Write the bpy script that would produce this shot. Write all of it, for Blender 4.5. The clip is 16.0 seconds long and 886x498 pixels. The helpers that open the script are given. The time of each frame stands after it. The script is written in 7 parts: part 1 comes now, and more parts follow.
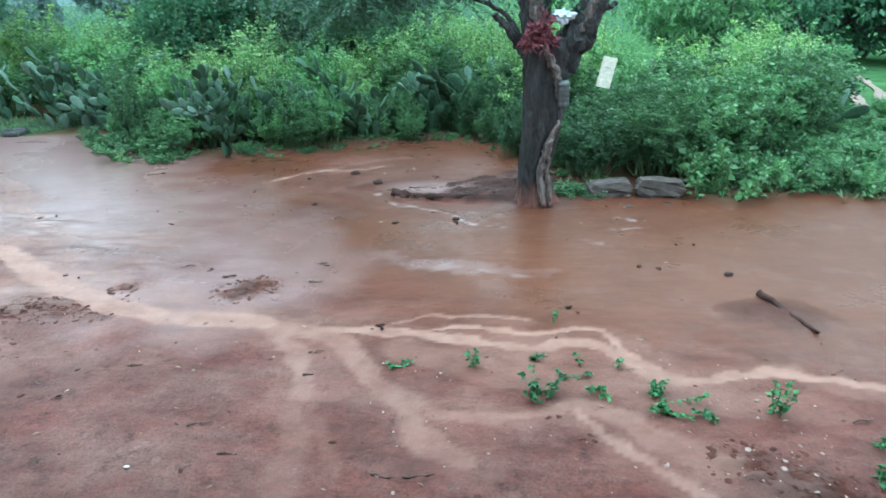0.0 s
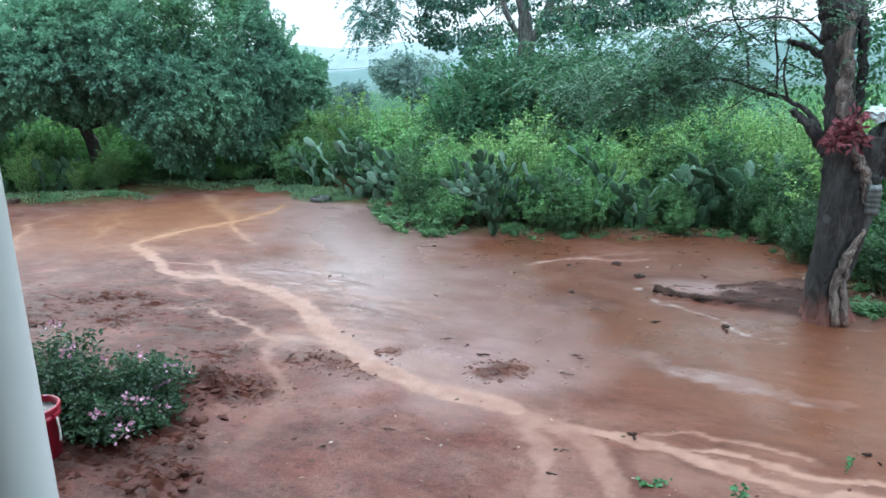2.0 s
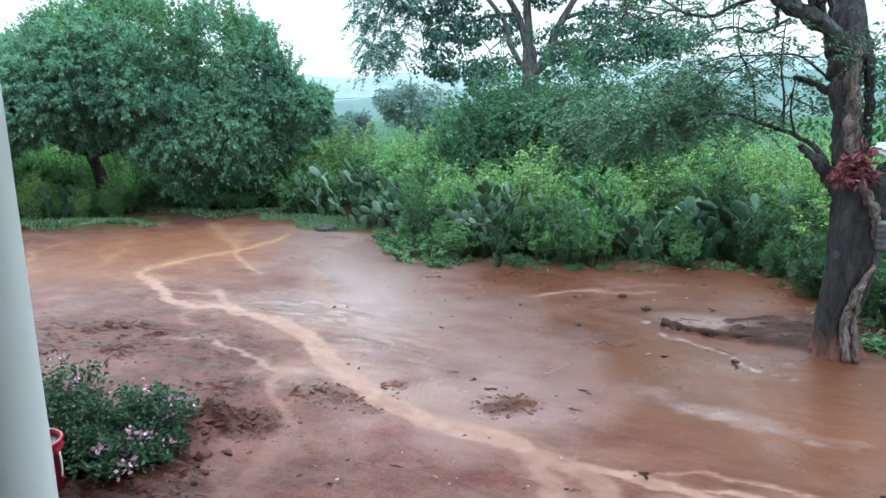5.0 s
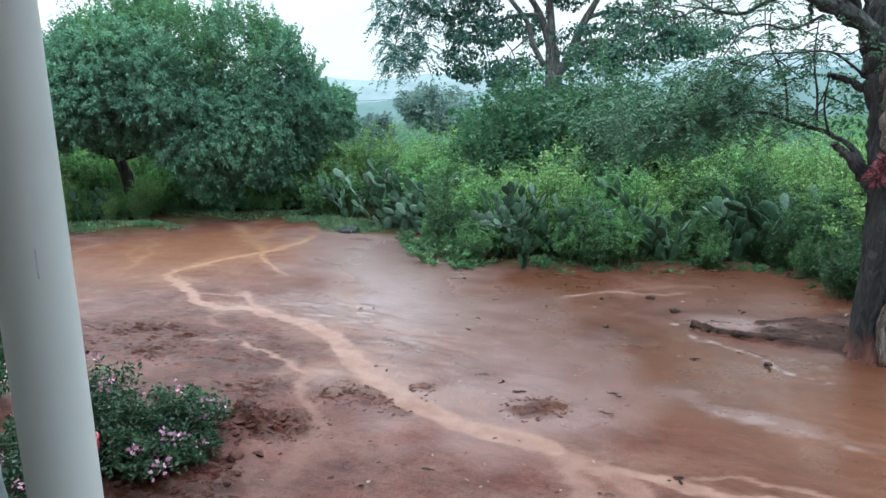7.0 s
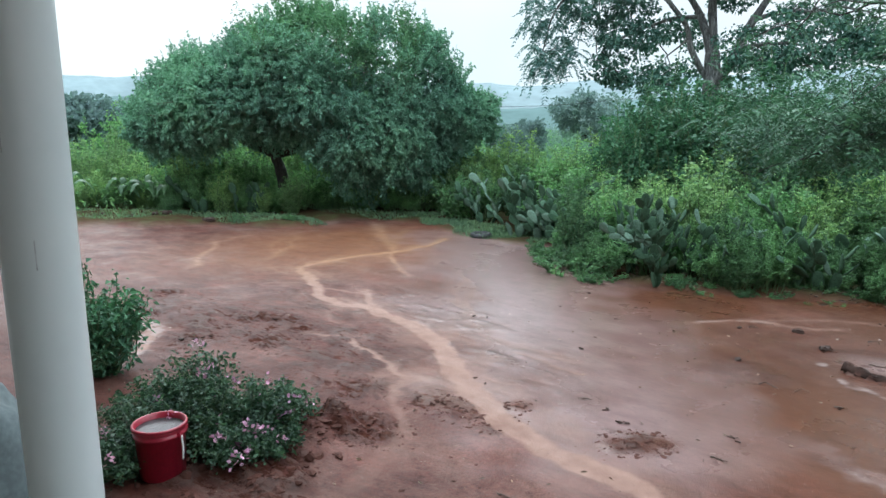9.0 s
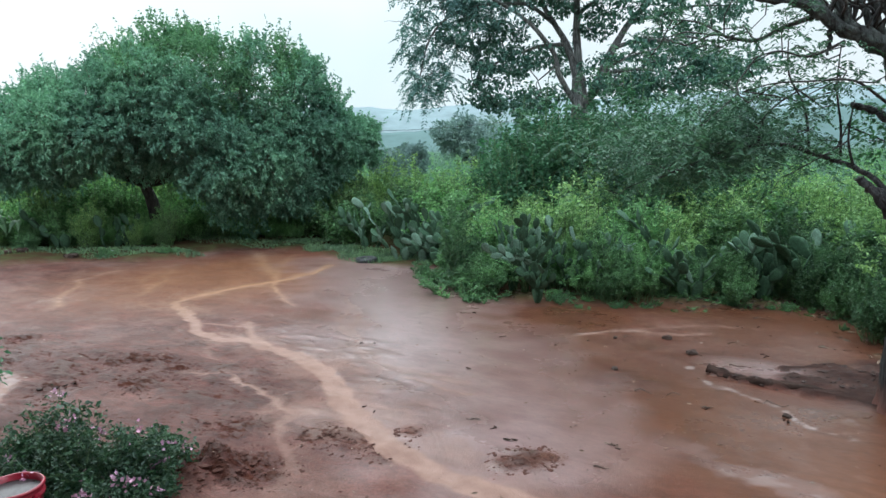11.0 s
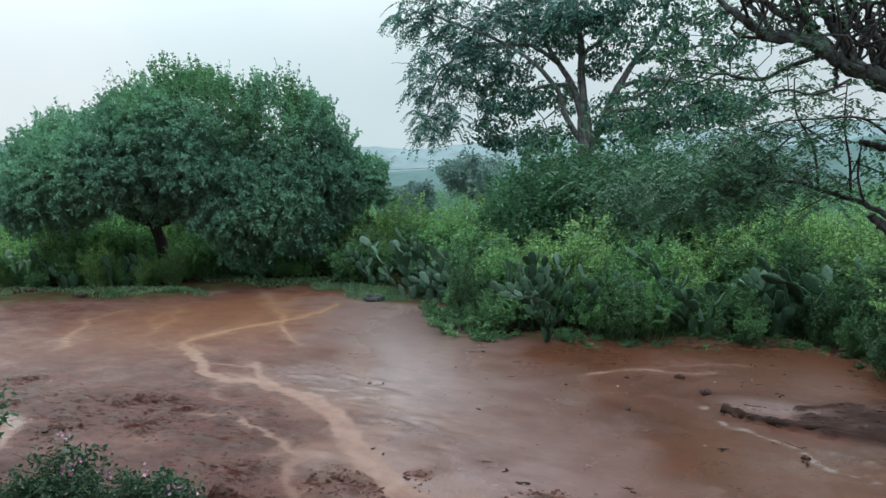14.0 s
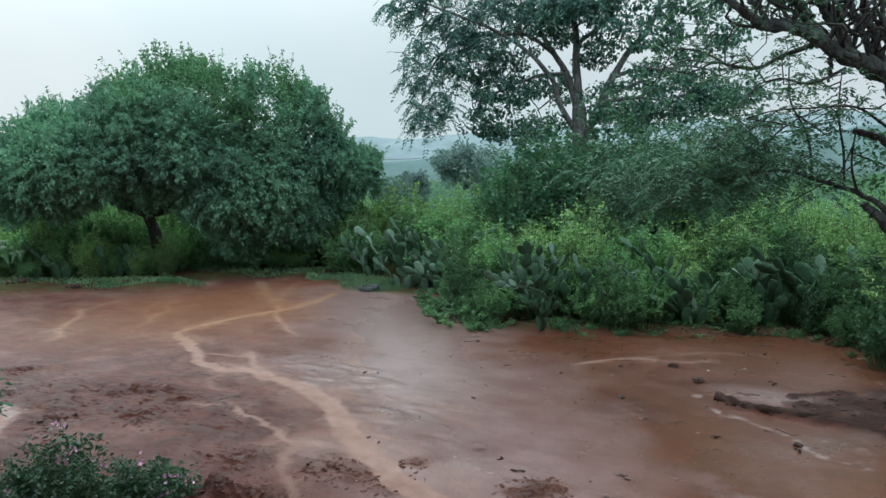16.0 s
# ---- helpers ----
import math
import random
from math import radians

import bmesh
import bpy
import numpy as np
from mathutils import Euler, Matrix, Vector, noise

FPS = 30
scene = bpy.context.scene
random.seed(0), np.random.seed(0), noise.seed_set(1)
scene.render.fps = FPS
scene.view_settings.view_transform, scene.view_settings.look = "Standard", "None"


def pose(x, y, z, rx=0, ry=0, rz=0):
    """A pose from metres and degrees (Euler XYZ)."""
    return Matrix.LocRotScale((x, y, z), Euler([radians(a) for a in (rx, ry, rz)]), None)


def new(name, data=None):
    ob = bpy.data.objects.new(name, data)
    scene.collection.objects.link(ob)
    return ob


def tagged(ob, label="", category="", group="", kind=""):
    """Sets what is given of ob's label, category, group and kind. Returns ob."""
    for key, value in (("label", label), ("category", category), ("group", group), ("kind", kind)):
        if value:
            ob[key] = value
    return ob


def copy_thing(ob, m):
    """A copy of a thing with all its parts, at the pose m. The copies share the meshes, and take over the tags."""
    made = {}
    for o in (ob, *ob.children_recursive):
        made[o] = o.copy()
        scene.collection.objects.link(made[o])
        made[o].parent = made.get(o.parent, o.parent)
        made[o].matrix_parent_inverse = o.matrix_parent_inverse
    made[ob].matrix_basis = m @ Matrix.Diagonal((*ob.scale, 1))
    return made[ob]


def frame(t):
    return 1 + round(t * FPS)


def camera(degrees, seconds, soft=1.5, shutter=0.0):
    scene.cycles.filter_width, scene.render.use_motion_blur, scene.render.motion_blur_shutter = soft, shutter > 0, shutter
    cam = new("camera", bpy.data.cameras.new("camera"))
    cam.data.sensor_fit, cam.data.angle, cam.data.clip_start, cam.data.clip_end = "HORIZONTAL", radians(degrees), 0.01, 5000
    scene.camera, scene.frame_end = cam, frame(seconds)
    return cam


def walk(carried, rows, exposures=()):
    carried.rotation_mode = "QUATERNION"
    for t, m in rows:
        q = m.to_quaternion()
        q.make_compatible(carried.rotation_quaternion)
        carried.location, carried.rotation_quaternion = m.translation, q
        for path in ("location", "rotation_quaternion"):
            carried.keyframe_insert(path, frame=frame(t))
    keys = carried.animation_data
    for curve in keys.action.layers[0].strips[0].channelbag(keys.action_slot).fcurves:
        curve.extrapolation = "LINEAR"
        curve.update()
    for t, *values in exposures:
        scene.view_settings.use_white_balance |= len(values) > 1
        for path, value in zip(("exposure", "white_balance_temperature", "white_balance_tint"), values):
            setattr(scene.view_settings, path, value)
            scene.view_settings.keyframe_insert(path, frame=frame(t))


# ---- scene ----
cam = camera(66.8, 16.0, soft=1.5, shutter=0.2)
PATH = [
    (0, pose(0.355, -0.063, 1.622, 68.89, 1.46, 2.90)),
    (0.5, pose(0.323, -0.023, 1.632, 72.32, 1.06, 8.79)),
    (1, pose(0.296, 0.000, 1.646, 75.02, 1.19, 15.22)),
    (1.5, pose(0.285, -0.002, 1.649, 75.78, 1.59, 20.73)),
    (2, pose(0.270, -0.004, 1.658, 76.36, 1.35, 24.90)),
    (2.5, pose(0.262, 0.020, 1.641, 76.73, 1.56, 27.56)),
    (3, pose(0.267, 0.003, 1.653, 76.59, 1.10, 26.34)),
    (3.5, pose(0.263, 0.015, 1.650, 76.57, 1.08, 24.50)),
    (4, pose(0.252, 0.003, 1.665, 77.04, 0.93, 25.14)),
    (4.5, pose(0.239, 0.004, 1.681, 78.66, 0.91, 25.06)),
    (7, pose(0.172, -0.006, 1.684, 78.91, 1.42, 26.83)),
    (7.5, pose(0.205, 0.065, 1.669, 77.84, 0.51, 30.23)),
    (8, pose(0.219, 0.158, 1.648, 77.46, 0.51, 30.68)),
    (8.5, pose(0.250, 0.263, 1.657, 79.38, 1.16, 35.49)),
    (9, pose(0.311, 0.303, 1.669, 79.57, 0.15, 39.87)),
    (9.5, pose(0.366, 0.306, 1.676, 80.22, 0.15, 33.02)),
    (12, pose(0.311, 0.356, 1.689, 82.47, 0.80, 29.39)),
    (12.5, pose(0.315, 0.346, 1.693, 84.05, 0.30, 28.97)),
    (13, pose(0.296, 0.340, 1.690, 84.14, 0.53, 29.66)),
    (13.5, pose(0.300, 0.340, 1.687, 84.25, 1.04, 30.54)),
    (14, pose(0.305, 0.344, 1.689, 84.64, 1.40, 30.57)),
    (14.5, pose(0.300, 0.342, 1.688, 84.47, 1.48, 30.60)),
    (15, pose(0.303, 0.341, 1.685, 84.30, 1.33, 30.32)),
    (15.5, pose(0.306, 0.344, 1.687, 84.16, 1.46, 30.17)),
    (16, pose(0.302, 0.342, 1.681, 83.81, 1.42, 30.10)),
]
EXPOSURES = [(0, 1.16, 5200, -5), (1.5, 1.09, 5460, 1), (3.5, 1.05, 5620, 3), (4.6, 1.09, 5640, 3), (6.9, 0.84, 5780, 5), (7.4, 0.9, 5800, 5), (8, 1.0, 5820, 5), (8.6, 0.80, 5830, 5), (9.5, 0.67, 5900, 5), (11.9, 0.41, 5930, 3), (12.6, 0.25, 5940, 2), (16, 0.17, 5940, 2)]
walk(cam, PATH, EXPOSURES)

# ---- light: an overcast, rainy sky ----
SUN_EL, SUN_AZ = radians(38), radians(-60)
world = bpy.data.worlds.new("overcast_sky")
scene.world = world
world.use_nodes = True
wn, wl = world.node_tree.nodes, world.node_tree.links
wn.clear()
sky = wn.new("ShaderNodeTexSky")
sky.sky_type, sky.sun_disc = "NISHITA", False
sky.sun_elevation, sky.sun_rotation = SUN_EL, SUN_AZ
sky.dust_density, sky.ozone_density = 4.0, 1.5
grey = wn.new("ShaderNodeHueSaturation")
grey.inputs["Saturation"].default_value = 0.35
cloud = wn.new("ShaderNodeTexNoise")
cloud.inputs["Scale"].default_value = 1.6
cloud.inputs["Detail"].default_value = 4
ramp = wn.new("ShaderNodeValToRGB")
ramp.color_ramp.elements[0].position, ramp.color_ramp.elements[0].color = 0.35, (6.6, 7.7, 8.0, 1)
ramp.color_ramp.elements[1].position, ramp.color_ramp.elements[1].color = 0.68, (8.8, 8.7, 8.7, 1)
coord = wn.new("ShaderNodeTexCoord")
mixs = wn.new("ShaderNodeMix")
mixs.data_type = "RGBA"
mixs.inputs[0].default_value = 0.88
back = wn.new("ShaderNodeBackground")
back.inputs[1].default_value = 0.105
outw = wn.new("ShaderNodeOutputWorld")
wl.new(sky.outputs[0], grey.inputs["Color"])
wl.new(coord.outputs["Generated"], cloud.inputs["Vector"])
wl.new(cloud.outputs[0], ramp.inputs[0])
wl.new(grey.outputs[0], mixs.inputs[6])
wl.new(ramp.outputs[0], mixs.inputs[7])
# an overcast dome is about three times as bright overhead as at the horizon
sep = wn.new("ShaderNodeSeparateXYZ")
wl.new(coord.outputs["Generated"], sep.inputs[0])
lift = wn.new("ShaderNodeMapRange")
lift.interpolation_type = "SMOOTHSTEP"
for key, val in (("From Min", 0.12), ("From Max", 0.95), ("To Min", 0.76), ("To Max", 3.2)):
    lift.inputs[key].default_value = val
wl.new(sep.outputs[2], lift.inputs["Value"])
dome = wn.new("ShaderNodeVectorMath")
dome.operation = "SCALE"
wl.new(mixs.outputs[2], dome.inputs[0])
wl.new(lift.outputs[0], dome.inputs["Scale"])
wl.new(dome.outputs[0], back.inputs[0])
wl.new(back.outputs[0], outw.inputs[0])
sun = new("sun", bpy.data.lights.new("sun", "SUN"))
sun.data.energy, sun.data.angle, sun.data.color = 0.9, radians(25), (1.0, 0.97, 0.93)
sun.rotation_euler = (radians(90) - SUN_EL, 0, radians(60) + radians(180))


# ---- helpers of this scene ----
rng = np.random.default_rng(7)


def gz(x, y):
    """Height of the yard: a plane that falls gently away from the house and levels out far off."""
    r = np.hypot(x, y) + 1e-9
    k = np.where(r > 14, (14 + 30 * (1 - np.exp(-(r - 14) / 30))) / r, 1.0)
    return (SLOPE_X * x + SLOPE_Y * y) * k


SLOPE_X, SLOPE_Y = -0.0128, -0.0298


def mesh_of(name, verts, faces, mat, smooth=False):
    me = bpy.data.meshes.new(name)
    me.from_pydata(verts, [], faces)
    if smooth:
        me.polygons.foreach_set("use_smooth", [True] * len(me.polygons))
    if mat:
        me.materials.append(mat)
    me.update()
    return me


def thing(name, label, category, group="", at=(0, 0, 0), kind=""):
    ob = new(name)
    ob.empty_display_size = 0.1
    ob.location = at
    return tagged(ob, label, category, group, kind)


def piece(name, verts, faces, mat, parent=None, label="", smooth=False, kind=""):
    ob = new(name, mesh_of(name, verts, faces, mat, smooth))
    ob.parent = parent
    if label:
        tagged(ob, label)
    tagged(ob, kind=kind)
    return ob


def part(name, bm, mat, parent=None, label="", smooth=False):
    me = bpy.data.meshes.new(name)
    bm.to_mesh(me)
    bm.free()
    me.materials.append(mat)
    if smooth:
        me.polygons.foreach_set("use_smooth", [True] * len(me.polygons))
    ob = new(name, me)
    ob.parent = parent
    if label:
        tagged(ob, label)
    return ob


def unit(v):
    return v / (np.linalg.norm(v, axis=-1, keepdims=True) + 1e-9)


def leaf_cloud(p, d, length, width, r, fold=0.12, droop=0.15):
    """Folded four-cornered leaves at points p, pointing along d."""
    n = len(p)
    d = unit(d)
    s = unit(np.cross(d, unit(r.normal(size=(n, 3)) + [0, 0, 0.9])))
    up = np.cross(s, d)
    L = np.broadcast_to(np.asarray(length, float), (n,))[:, None]
    W = np.broadcast_to(np.asarray(width, float), (n,))[:, None]
    v = np.empty((n, 4, 3))
    v[:, 0] = p
    v[:, 1] = p + d * L * 0.48 + s * W * 0.5 + up * L * fold
    v[:, 2] = p + d * L - np.array([0, 0, 1.0]) * L * droop
    v[:, 3] = p + d * L * 0.48 - s * W * 0.5 + up * L * fold
    f = np.arange(n * 4).reshape(n, 4)
    return v.reshape(-1, 3), f


def tube(pts, radii, sides=7, r=None, rough=0.0):
    """A bent, tapering tube through pts."""
    pts = np.asarray(pts, float)
    n = len(pts)
    tang = unit(np.gradient(pts, axis=0))
    a = np.empty((n, 3))
    ref = np.array([0.31, 0.17, 0.93]) if abs(tang[0] @ [0.31, 0.17, 0.93]) < 0.9 else np.array([0.95, 0.2, 0.1])
    a[0] = unit(np.cross(tang[0], ref))
    for i in range(1, n):      # carried along without twist
        a[i] = unit(a[i - 1] - tang[i] * (a[i - 1] @ tang[i]))
    b = np.cross(tang, a)
    ang = np.arange(sides) * 2 * math.pi / sides
    rad = np.broadcast_to(np.asarray(radii, float), (n,))[:, None] * np.ones((n, sides))
    if r is not None:
        rad = rad * (1 + rough * r.normal(size=(n, sides)))
    v = pts[:, None] + rad[..., None] * (np.cos(ang)[None, :, None] * a[:, None] + np.sin(ang)[None, :, None] * b[:, None])
    f = []
    for i in range(n - 1):
        for j in range(sides):
            k = (j + 1) % sides
            f.append((i * sides + j, i * sides + k, (i + 1) * sides + k, (i + 1) * sides + j))
    f.append(tuple(range(sides - 1, -1, -1)))
    f.append(tuple((n - 1) * sides + j for j in range(sides)))
    return v.reshape(-1, 3), f


def join(chunks):
    """Several (verts, faces) as one."""
    vs, fs, o = [], [], 0
    for v, f in chunks:
        vs.append(np.asarray(v, float))
        fs.extend([tuple(int(i) + o for i in q) for q in f])
        o += len(v)
    return np.concatenate(vs), fs


def bend(a, b, r, wobble=0.08, n=6, sag=0.0):
    """A wavering line from a to b."""
    a, b = np.asarray(a, float), np.asarray(b, float)
    t = np.linspace(0, 1, n)[:, None]
    ln = np.linalg.norm(b - a)
    p = a + (b - a) * t
    p[1:-1] += r.normal(size=(n - 2, 3)) * wobble * ln
    p[:, 2] += sag * ln * 4 * (t * (1 - t))[:, 0]
    return p


def smooth_line(pts, n):
    """n points on a rounded line through pts."""
    pts = np.asarray(pts, float)
    t = np.linspace(0, len(pts) - 1, n)
    i = np.clip(t.astype(int), 0, len(pts) - 2)
    u = (t - i)[:, None]
    g = lambda k: pts[np.clip(k, 0, len(pts) - 1)]
    p0, p1, p2, p3 = g(i - 1), g(i), g(i + 1), g(i + 2)
    return 0.5 * (2 * p1 + (p2 - p0) * u + (2 * p0 - 5 * p1 + 4 * p2 - p3) * u ** 2 + (3 * p1 - p0 - 3 * p2 + p3) * u ** 3)


def value_noise(x, y, scale, seed):
    """Smooth noise from 0 to 1 over the plane."""
    tab = np.random.default_rng(seed).random((256, 256))
    u, v = np.asarray(x) / scale + 1000.3, np.asarray(y) / scale + 1000.7
    i, j = np.floor(u).astype(int), np.floor(v).astype(int)
    a, b = u - i, v - j
    a, b = a * a * (3 - 2 * a), b * b * (3 - 2 * b)
    q = lambda di, dj: tab[(i + di) % 256, (j + dj) % 256]
    return (q(0, 0) * (1 - a) + q(1, 0) * a) * (1 - b) + (q(0, 1) * (1 - a) + q(1, 1) * a) * b


# ---- materials ----
def material(name, rough=0.6):
    m = bpy.data.materials.new(name)
    m.use_nodes = True
    nt = m.node_tree
    b = nt.nodes["Principled BSDF"]
    b.inputs["Roughness"].default_value = rough
    return m, nt, b


def nnoise(nt, scale, detail=4, rough=0.55, vector=None):
    n = nt.nodes.new("ShaderNodeTexNoise")
    n.inputs["Scale"].default_value = scale
    n.inputs["Detail"].default_value = detail
    n.inputs["Roughness"].default_value = rough
    if vector is None:
        c = nt.nodes.get("coords") or nt.nodes.new("ShaderNodeTexCoord")
        c.name = "coords"
        vector = c.outputs["Object"]
    nt.links.new(vector, n.inputs["Vector"])
    return n.outputs[0]


def nramp(nt, fac, stops):
    n = nt.nodes.new("ShaderNodeValToRGB")
    e = n.color_ramp.elements
    while len(e) < len(stops):
        e.new(0.5)
    for el, (p, c) in zip(e, stops):
        el.position, el.color = p, (*c, 1)
    nt.links.new(fac, n.inputs[0])
    return n.outputs[0]


def nmix(nt, fac, a, b, blend="MIX"):
    n = nt.nodes.new("ShaderNodeMix")
    n.data_type, n.blend_type = "RGBA", blend
    for sock, val in ((n.inputs[0], fac), (n.inputs[6], a), (n.inputs[7], b)):
        if isinstance(val, (int, float)):
            sock.default_value = val
        elif isinstance(val, tuple):
            sock.default_value = (*val, 1)
        else:
            nt.links.new(val, sock)
    return n.outputs[2]


def nmath(nt, op, a, b, clamp=False):
    n = nt.nodes.new("ShaderNodeMath")
    n.operation, n.use_clamp = op, clamp
    for sock, val in ((n.inputs[0], a), (n.inputs[1], b)):
        if isinstance(val, (int, float)):
            sock.default_value = val
        else:
            nt.links.new(val, sock)
    return n.outputs[0]


def nbump(nt, height, b, strength=0.3, dist=0.02):
    n = nt.nodes.new("ShaderNodeBump")
    n.inputs["Strength"].default_value, n.inputs["Distance"].default_value = strength, dist
    nt.links.new(height, n.inputs["Height"])
    nt.links.new(n.outputs[0], b.inputs["Normal"])
    return n


def plain(name, colour, rough=0.5, scale=8.0, spread=0.25, bump=0.15, metal=0.0, spec=0.5):
    """A surface of one colour with stains and grain at two scales."""
    m, nt, b = material(name, rough)
    b.inputs["Metallic"].default_value = metal
    b.inputs["Specular IOR Level"].default_value = spec
    dark = tuple(c * (1 - spread) for c in colour)
    lite = tuple(min(1, c * (1 + spread)) for c in colour)
    big = nramp(nt, nnoise(nt, scale, 5), [(0.3, dark), (0.7, lite)])
    fine = nramp(nt, nnoise(nt, scale * 9, 3), [(0.35, (0.8, 0.8, 0.8)), (0.65, (1.1, 1.1, 1.1))])
    nt.links.new(nmix(nt, 1.0, big, fine, "MULTIPLY"), b.inputs["Base Color"])
    nbump(nt, nnoise(nt, scale * 6, 4), b, bump, 0.01)
    return m


def leafy(name, low, high, rough=0.55, trans=0.34, patch=0.8):
    """Leaves: every leaf its own shade, with larger patches of tone, and light coming through."""
    m, nt, b = material(name, rough)
    g = nt.nodes.new("ShaderNodeNewGeometry")
    c = nramp(nt, g.outputs["Random Per Island"], [(0.0, low), (0.55, tuple((a + d) / 2 for a, d in zip(low, high))), (1.0, high)])
    tone = nramp(nt, nnoise(nt, patch, 2), [(0.3, (0.66, 0.70, 0.70)), (0.7, (1.25, 1.2, 1.05))])
    c = nmix(nt, 1.0, c, tone, "MULTIPLY")
    oi = nt.nodes.new("ShaderNodeObjectInfo")
    c = nmix(nt, 1.0, c, nramp(nt, oi.outputs["Random"], [(0.0, (0.72, 0.76, 0.80)), (0.5, (1.0, 1.0, 1.0)), (1.0, (1.12, 1.12, 1.03))]), "MULTIPLY")
    nt.links.new(c, b.inputs["Base Color"])
    t = nt.nodes.new("ShaderNodeBsdfTranslucent")
    nt.links.new(nmix(nt, 1.0, c, (0.95, 1.1, 0.8), "MULTIPLY"), t.inputs["Color"])
    mx = nt.nodes.new("ShaderNodeMixShader")
    mx.inputs[0].default_value = trans
    nt.links.new(b.outputs[0], mx.inputs[1])
    nt.links.new(t.outputs[0], mx.inputs[2])
    nt.links.new(mx.outputs[0], nt.nodes["Material Output"].inputs["Surface"])
    return m


def bark(name, dark, lite, scale=6.0, splash=0.0, lichen=0.0):
    m, nt, b = material(name, 0.75)
    c = nt.nodes.new("ShaderNodeTexCoord")
    mp = nt.nodes.new("ShaderNodeMapping")
    mp.inputs["Scale"].default_value = (1, 1, 0.22)
    nt.links.new(c.outputs["Object"], mp.inputs[0])
    n1 = nnoise(nt, scale * 3, 6, 0.65, mp.outputs[0])
    n2 = nnoise(nt, scale * 0.5, 3)
    col = nramp(nt, n1, [(0.35, dark), (0.62, lite)])
    col = nmix(nt, 1.0, col, nramp(nt, n2, [(0.3, (0.6, 0.6, 0.62)), (0.7, (1.25, 1.2, 1.15))]), "MULTIPLY")
    crack = nt.nodes.new("ShaderNodeTexVoronoi")      # long plates of bark with dark cracks between
    crack.feature = "DISTANCE_TO_EDGE"
    crack.inputs["Scale"].default_value = scale * 3.2
    warp = nmix(nt, 0.06, mp.outputs[0], nt.nodes.new("ShaderNodeTexNoise").outputs[1])
    nt.links.new(warp, crack.inputs["Vector"])
    seam = nramp(nt, crack.outputs["Distance"], [(0.0, (0.35, 0.33, 0.32)), (0.12, (1, 1, 1))])
    col = nmix(nt, 0.8, col, seam, "MULTIPLY")
    if lichen:      # pale blotches of lichen
        blot = nramp(nt, nnoise(nt, 13, 6, 0.75), [(0.5, (0, 0, 0)), (0.6, (1, 1, 1))])
        col = nmix(nt, nmath(nt, "MULTIPLY", blot, lichen), col, nramp(nt, nnoise(nt, 40, 4), [(0.3, (0.055, 0.078, 0.070)), (0.7, (0.120, 0.150, 0.135))]))
    if splash:      # red mud thrown up on the foot of the trunk
        sp = nt.nodes.new("ShaderNodeSeparateXYZ")
        nt.links.new(c.outputs["Object"], sp.inputs[0])
        h = nmath(nt, "ADD", sp.outputs[2], nmath(nt, "MULTIPLY", nnoise(nt, 12, 4), 0.3))
        k = nmath(nt, "SUBTRACT", 1.0, nmath(nt, "MULTIPLY", h, 1.0 / splash), True)
        col = nmix(nt, nmath(nt, "MULTIPLY", k, 2.0, True), col, (0.115, 0.042, 0.030))
    nt.links.new(col, b.inputs["Base Color"])
    nbump(nt, nmath(nt, "ADD", n1, nmath(nt, "MULTIPLY", crack.outputs["Distance"], 1.5)), b, 0.9, 0.03)
    return m


M_LEAF_A = leafy("leaf_dark_green", (0.086, 0.184, 0.146), (0.190, 0.355, 0.278), rough=0.8, patch=0.7)
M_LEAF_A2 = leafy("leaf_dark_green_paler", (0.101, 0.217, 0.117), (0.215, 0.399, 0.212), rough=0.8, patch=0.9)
M_LEAF_B = leafy("leaf_grey_green", (0.054, 0.121, 0.131), (0.125, 0.236, 0.256), patch=1.2, trans=0.26)
M_LEAF_B2 = leafy("leaf_round_dark", (0.031, 0.086, 0.079), (0.086, 0.189, 0.173), patch=1.2, trans=0.25)
M_LEAF_C = leafy("leaf_feathery", (0.032, 0.088, 0.054), (0.080, 0.184, 0.108), patch=1.2, trans=0.26)
M_LEAF_D = leafy("leaf_deep_shrub", (0.034, 0.101, 0.059), (0.096, 0.227, 0.123), patch=1.0)
M_WEED = leafy("leaf_fresh_weed", (0.090, 0.194, 0.090), (0.226, 0.428, 0.182), patch=0.7)
M_WEED2 = leafy("leaf_yellow_weed", (0.132, 0.242, 0.100), (0.298, 0.458, 0.188), patch=0.7)
M_WEED3 = leafy("leaf_mid_weed", (0.066, 0.148, 0.071), (0.172, 0.322, 0.150), patch=0.7)
M_WEED4 = leafy("leaf_dark_olive", (0.040, 0.095, 0.049), (0.114, 0.218, 0.104), patch=0.8)
M_GRASS = leafy("grass_blade", (0.085, 0.150, 0.092), (0.185, 0.285, 0.170), rough=0.7, patch=1.5)
M_LANT = leafy("leaf_flower_bush", (0.016, 0.043, 0.028), (0.060, 0.116, 0.070), patch=3.0)
M_SEED = leafy("leaf_seedling", (0.036, 0.135, 0.052), (0.080, 0.235, 0.090), patch=4.0)
M_PETAL = leafy("petal_pink", (0.36, 0.15, 0.30), (0.62, 0.36, 0.54), trans=0.2, patch=5)
M_BARK = bark("bark_dark_wet", (0.012, 0.011, 0.011), (0.060, 0.053, 0.050))
M_BARK_GREY = bark("bark_grey", (0.070, 0.074, 0.074), (0.200, 0.210, 0.208))
M_BARK_YARD = bark("bark_mud_splashed", (0.006, 0.006, 0.007), (0.040, 0.037, 0.039), 6.0, 0.42, 0.12)
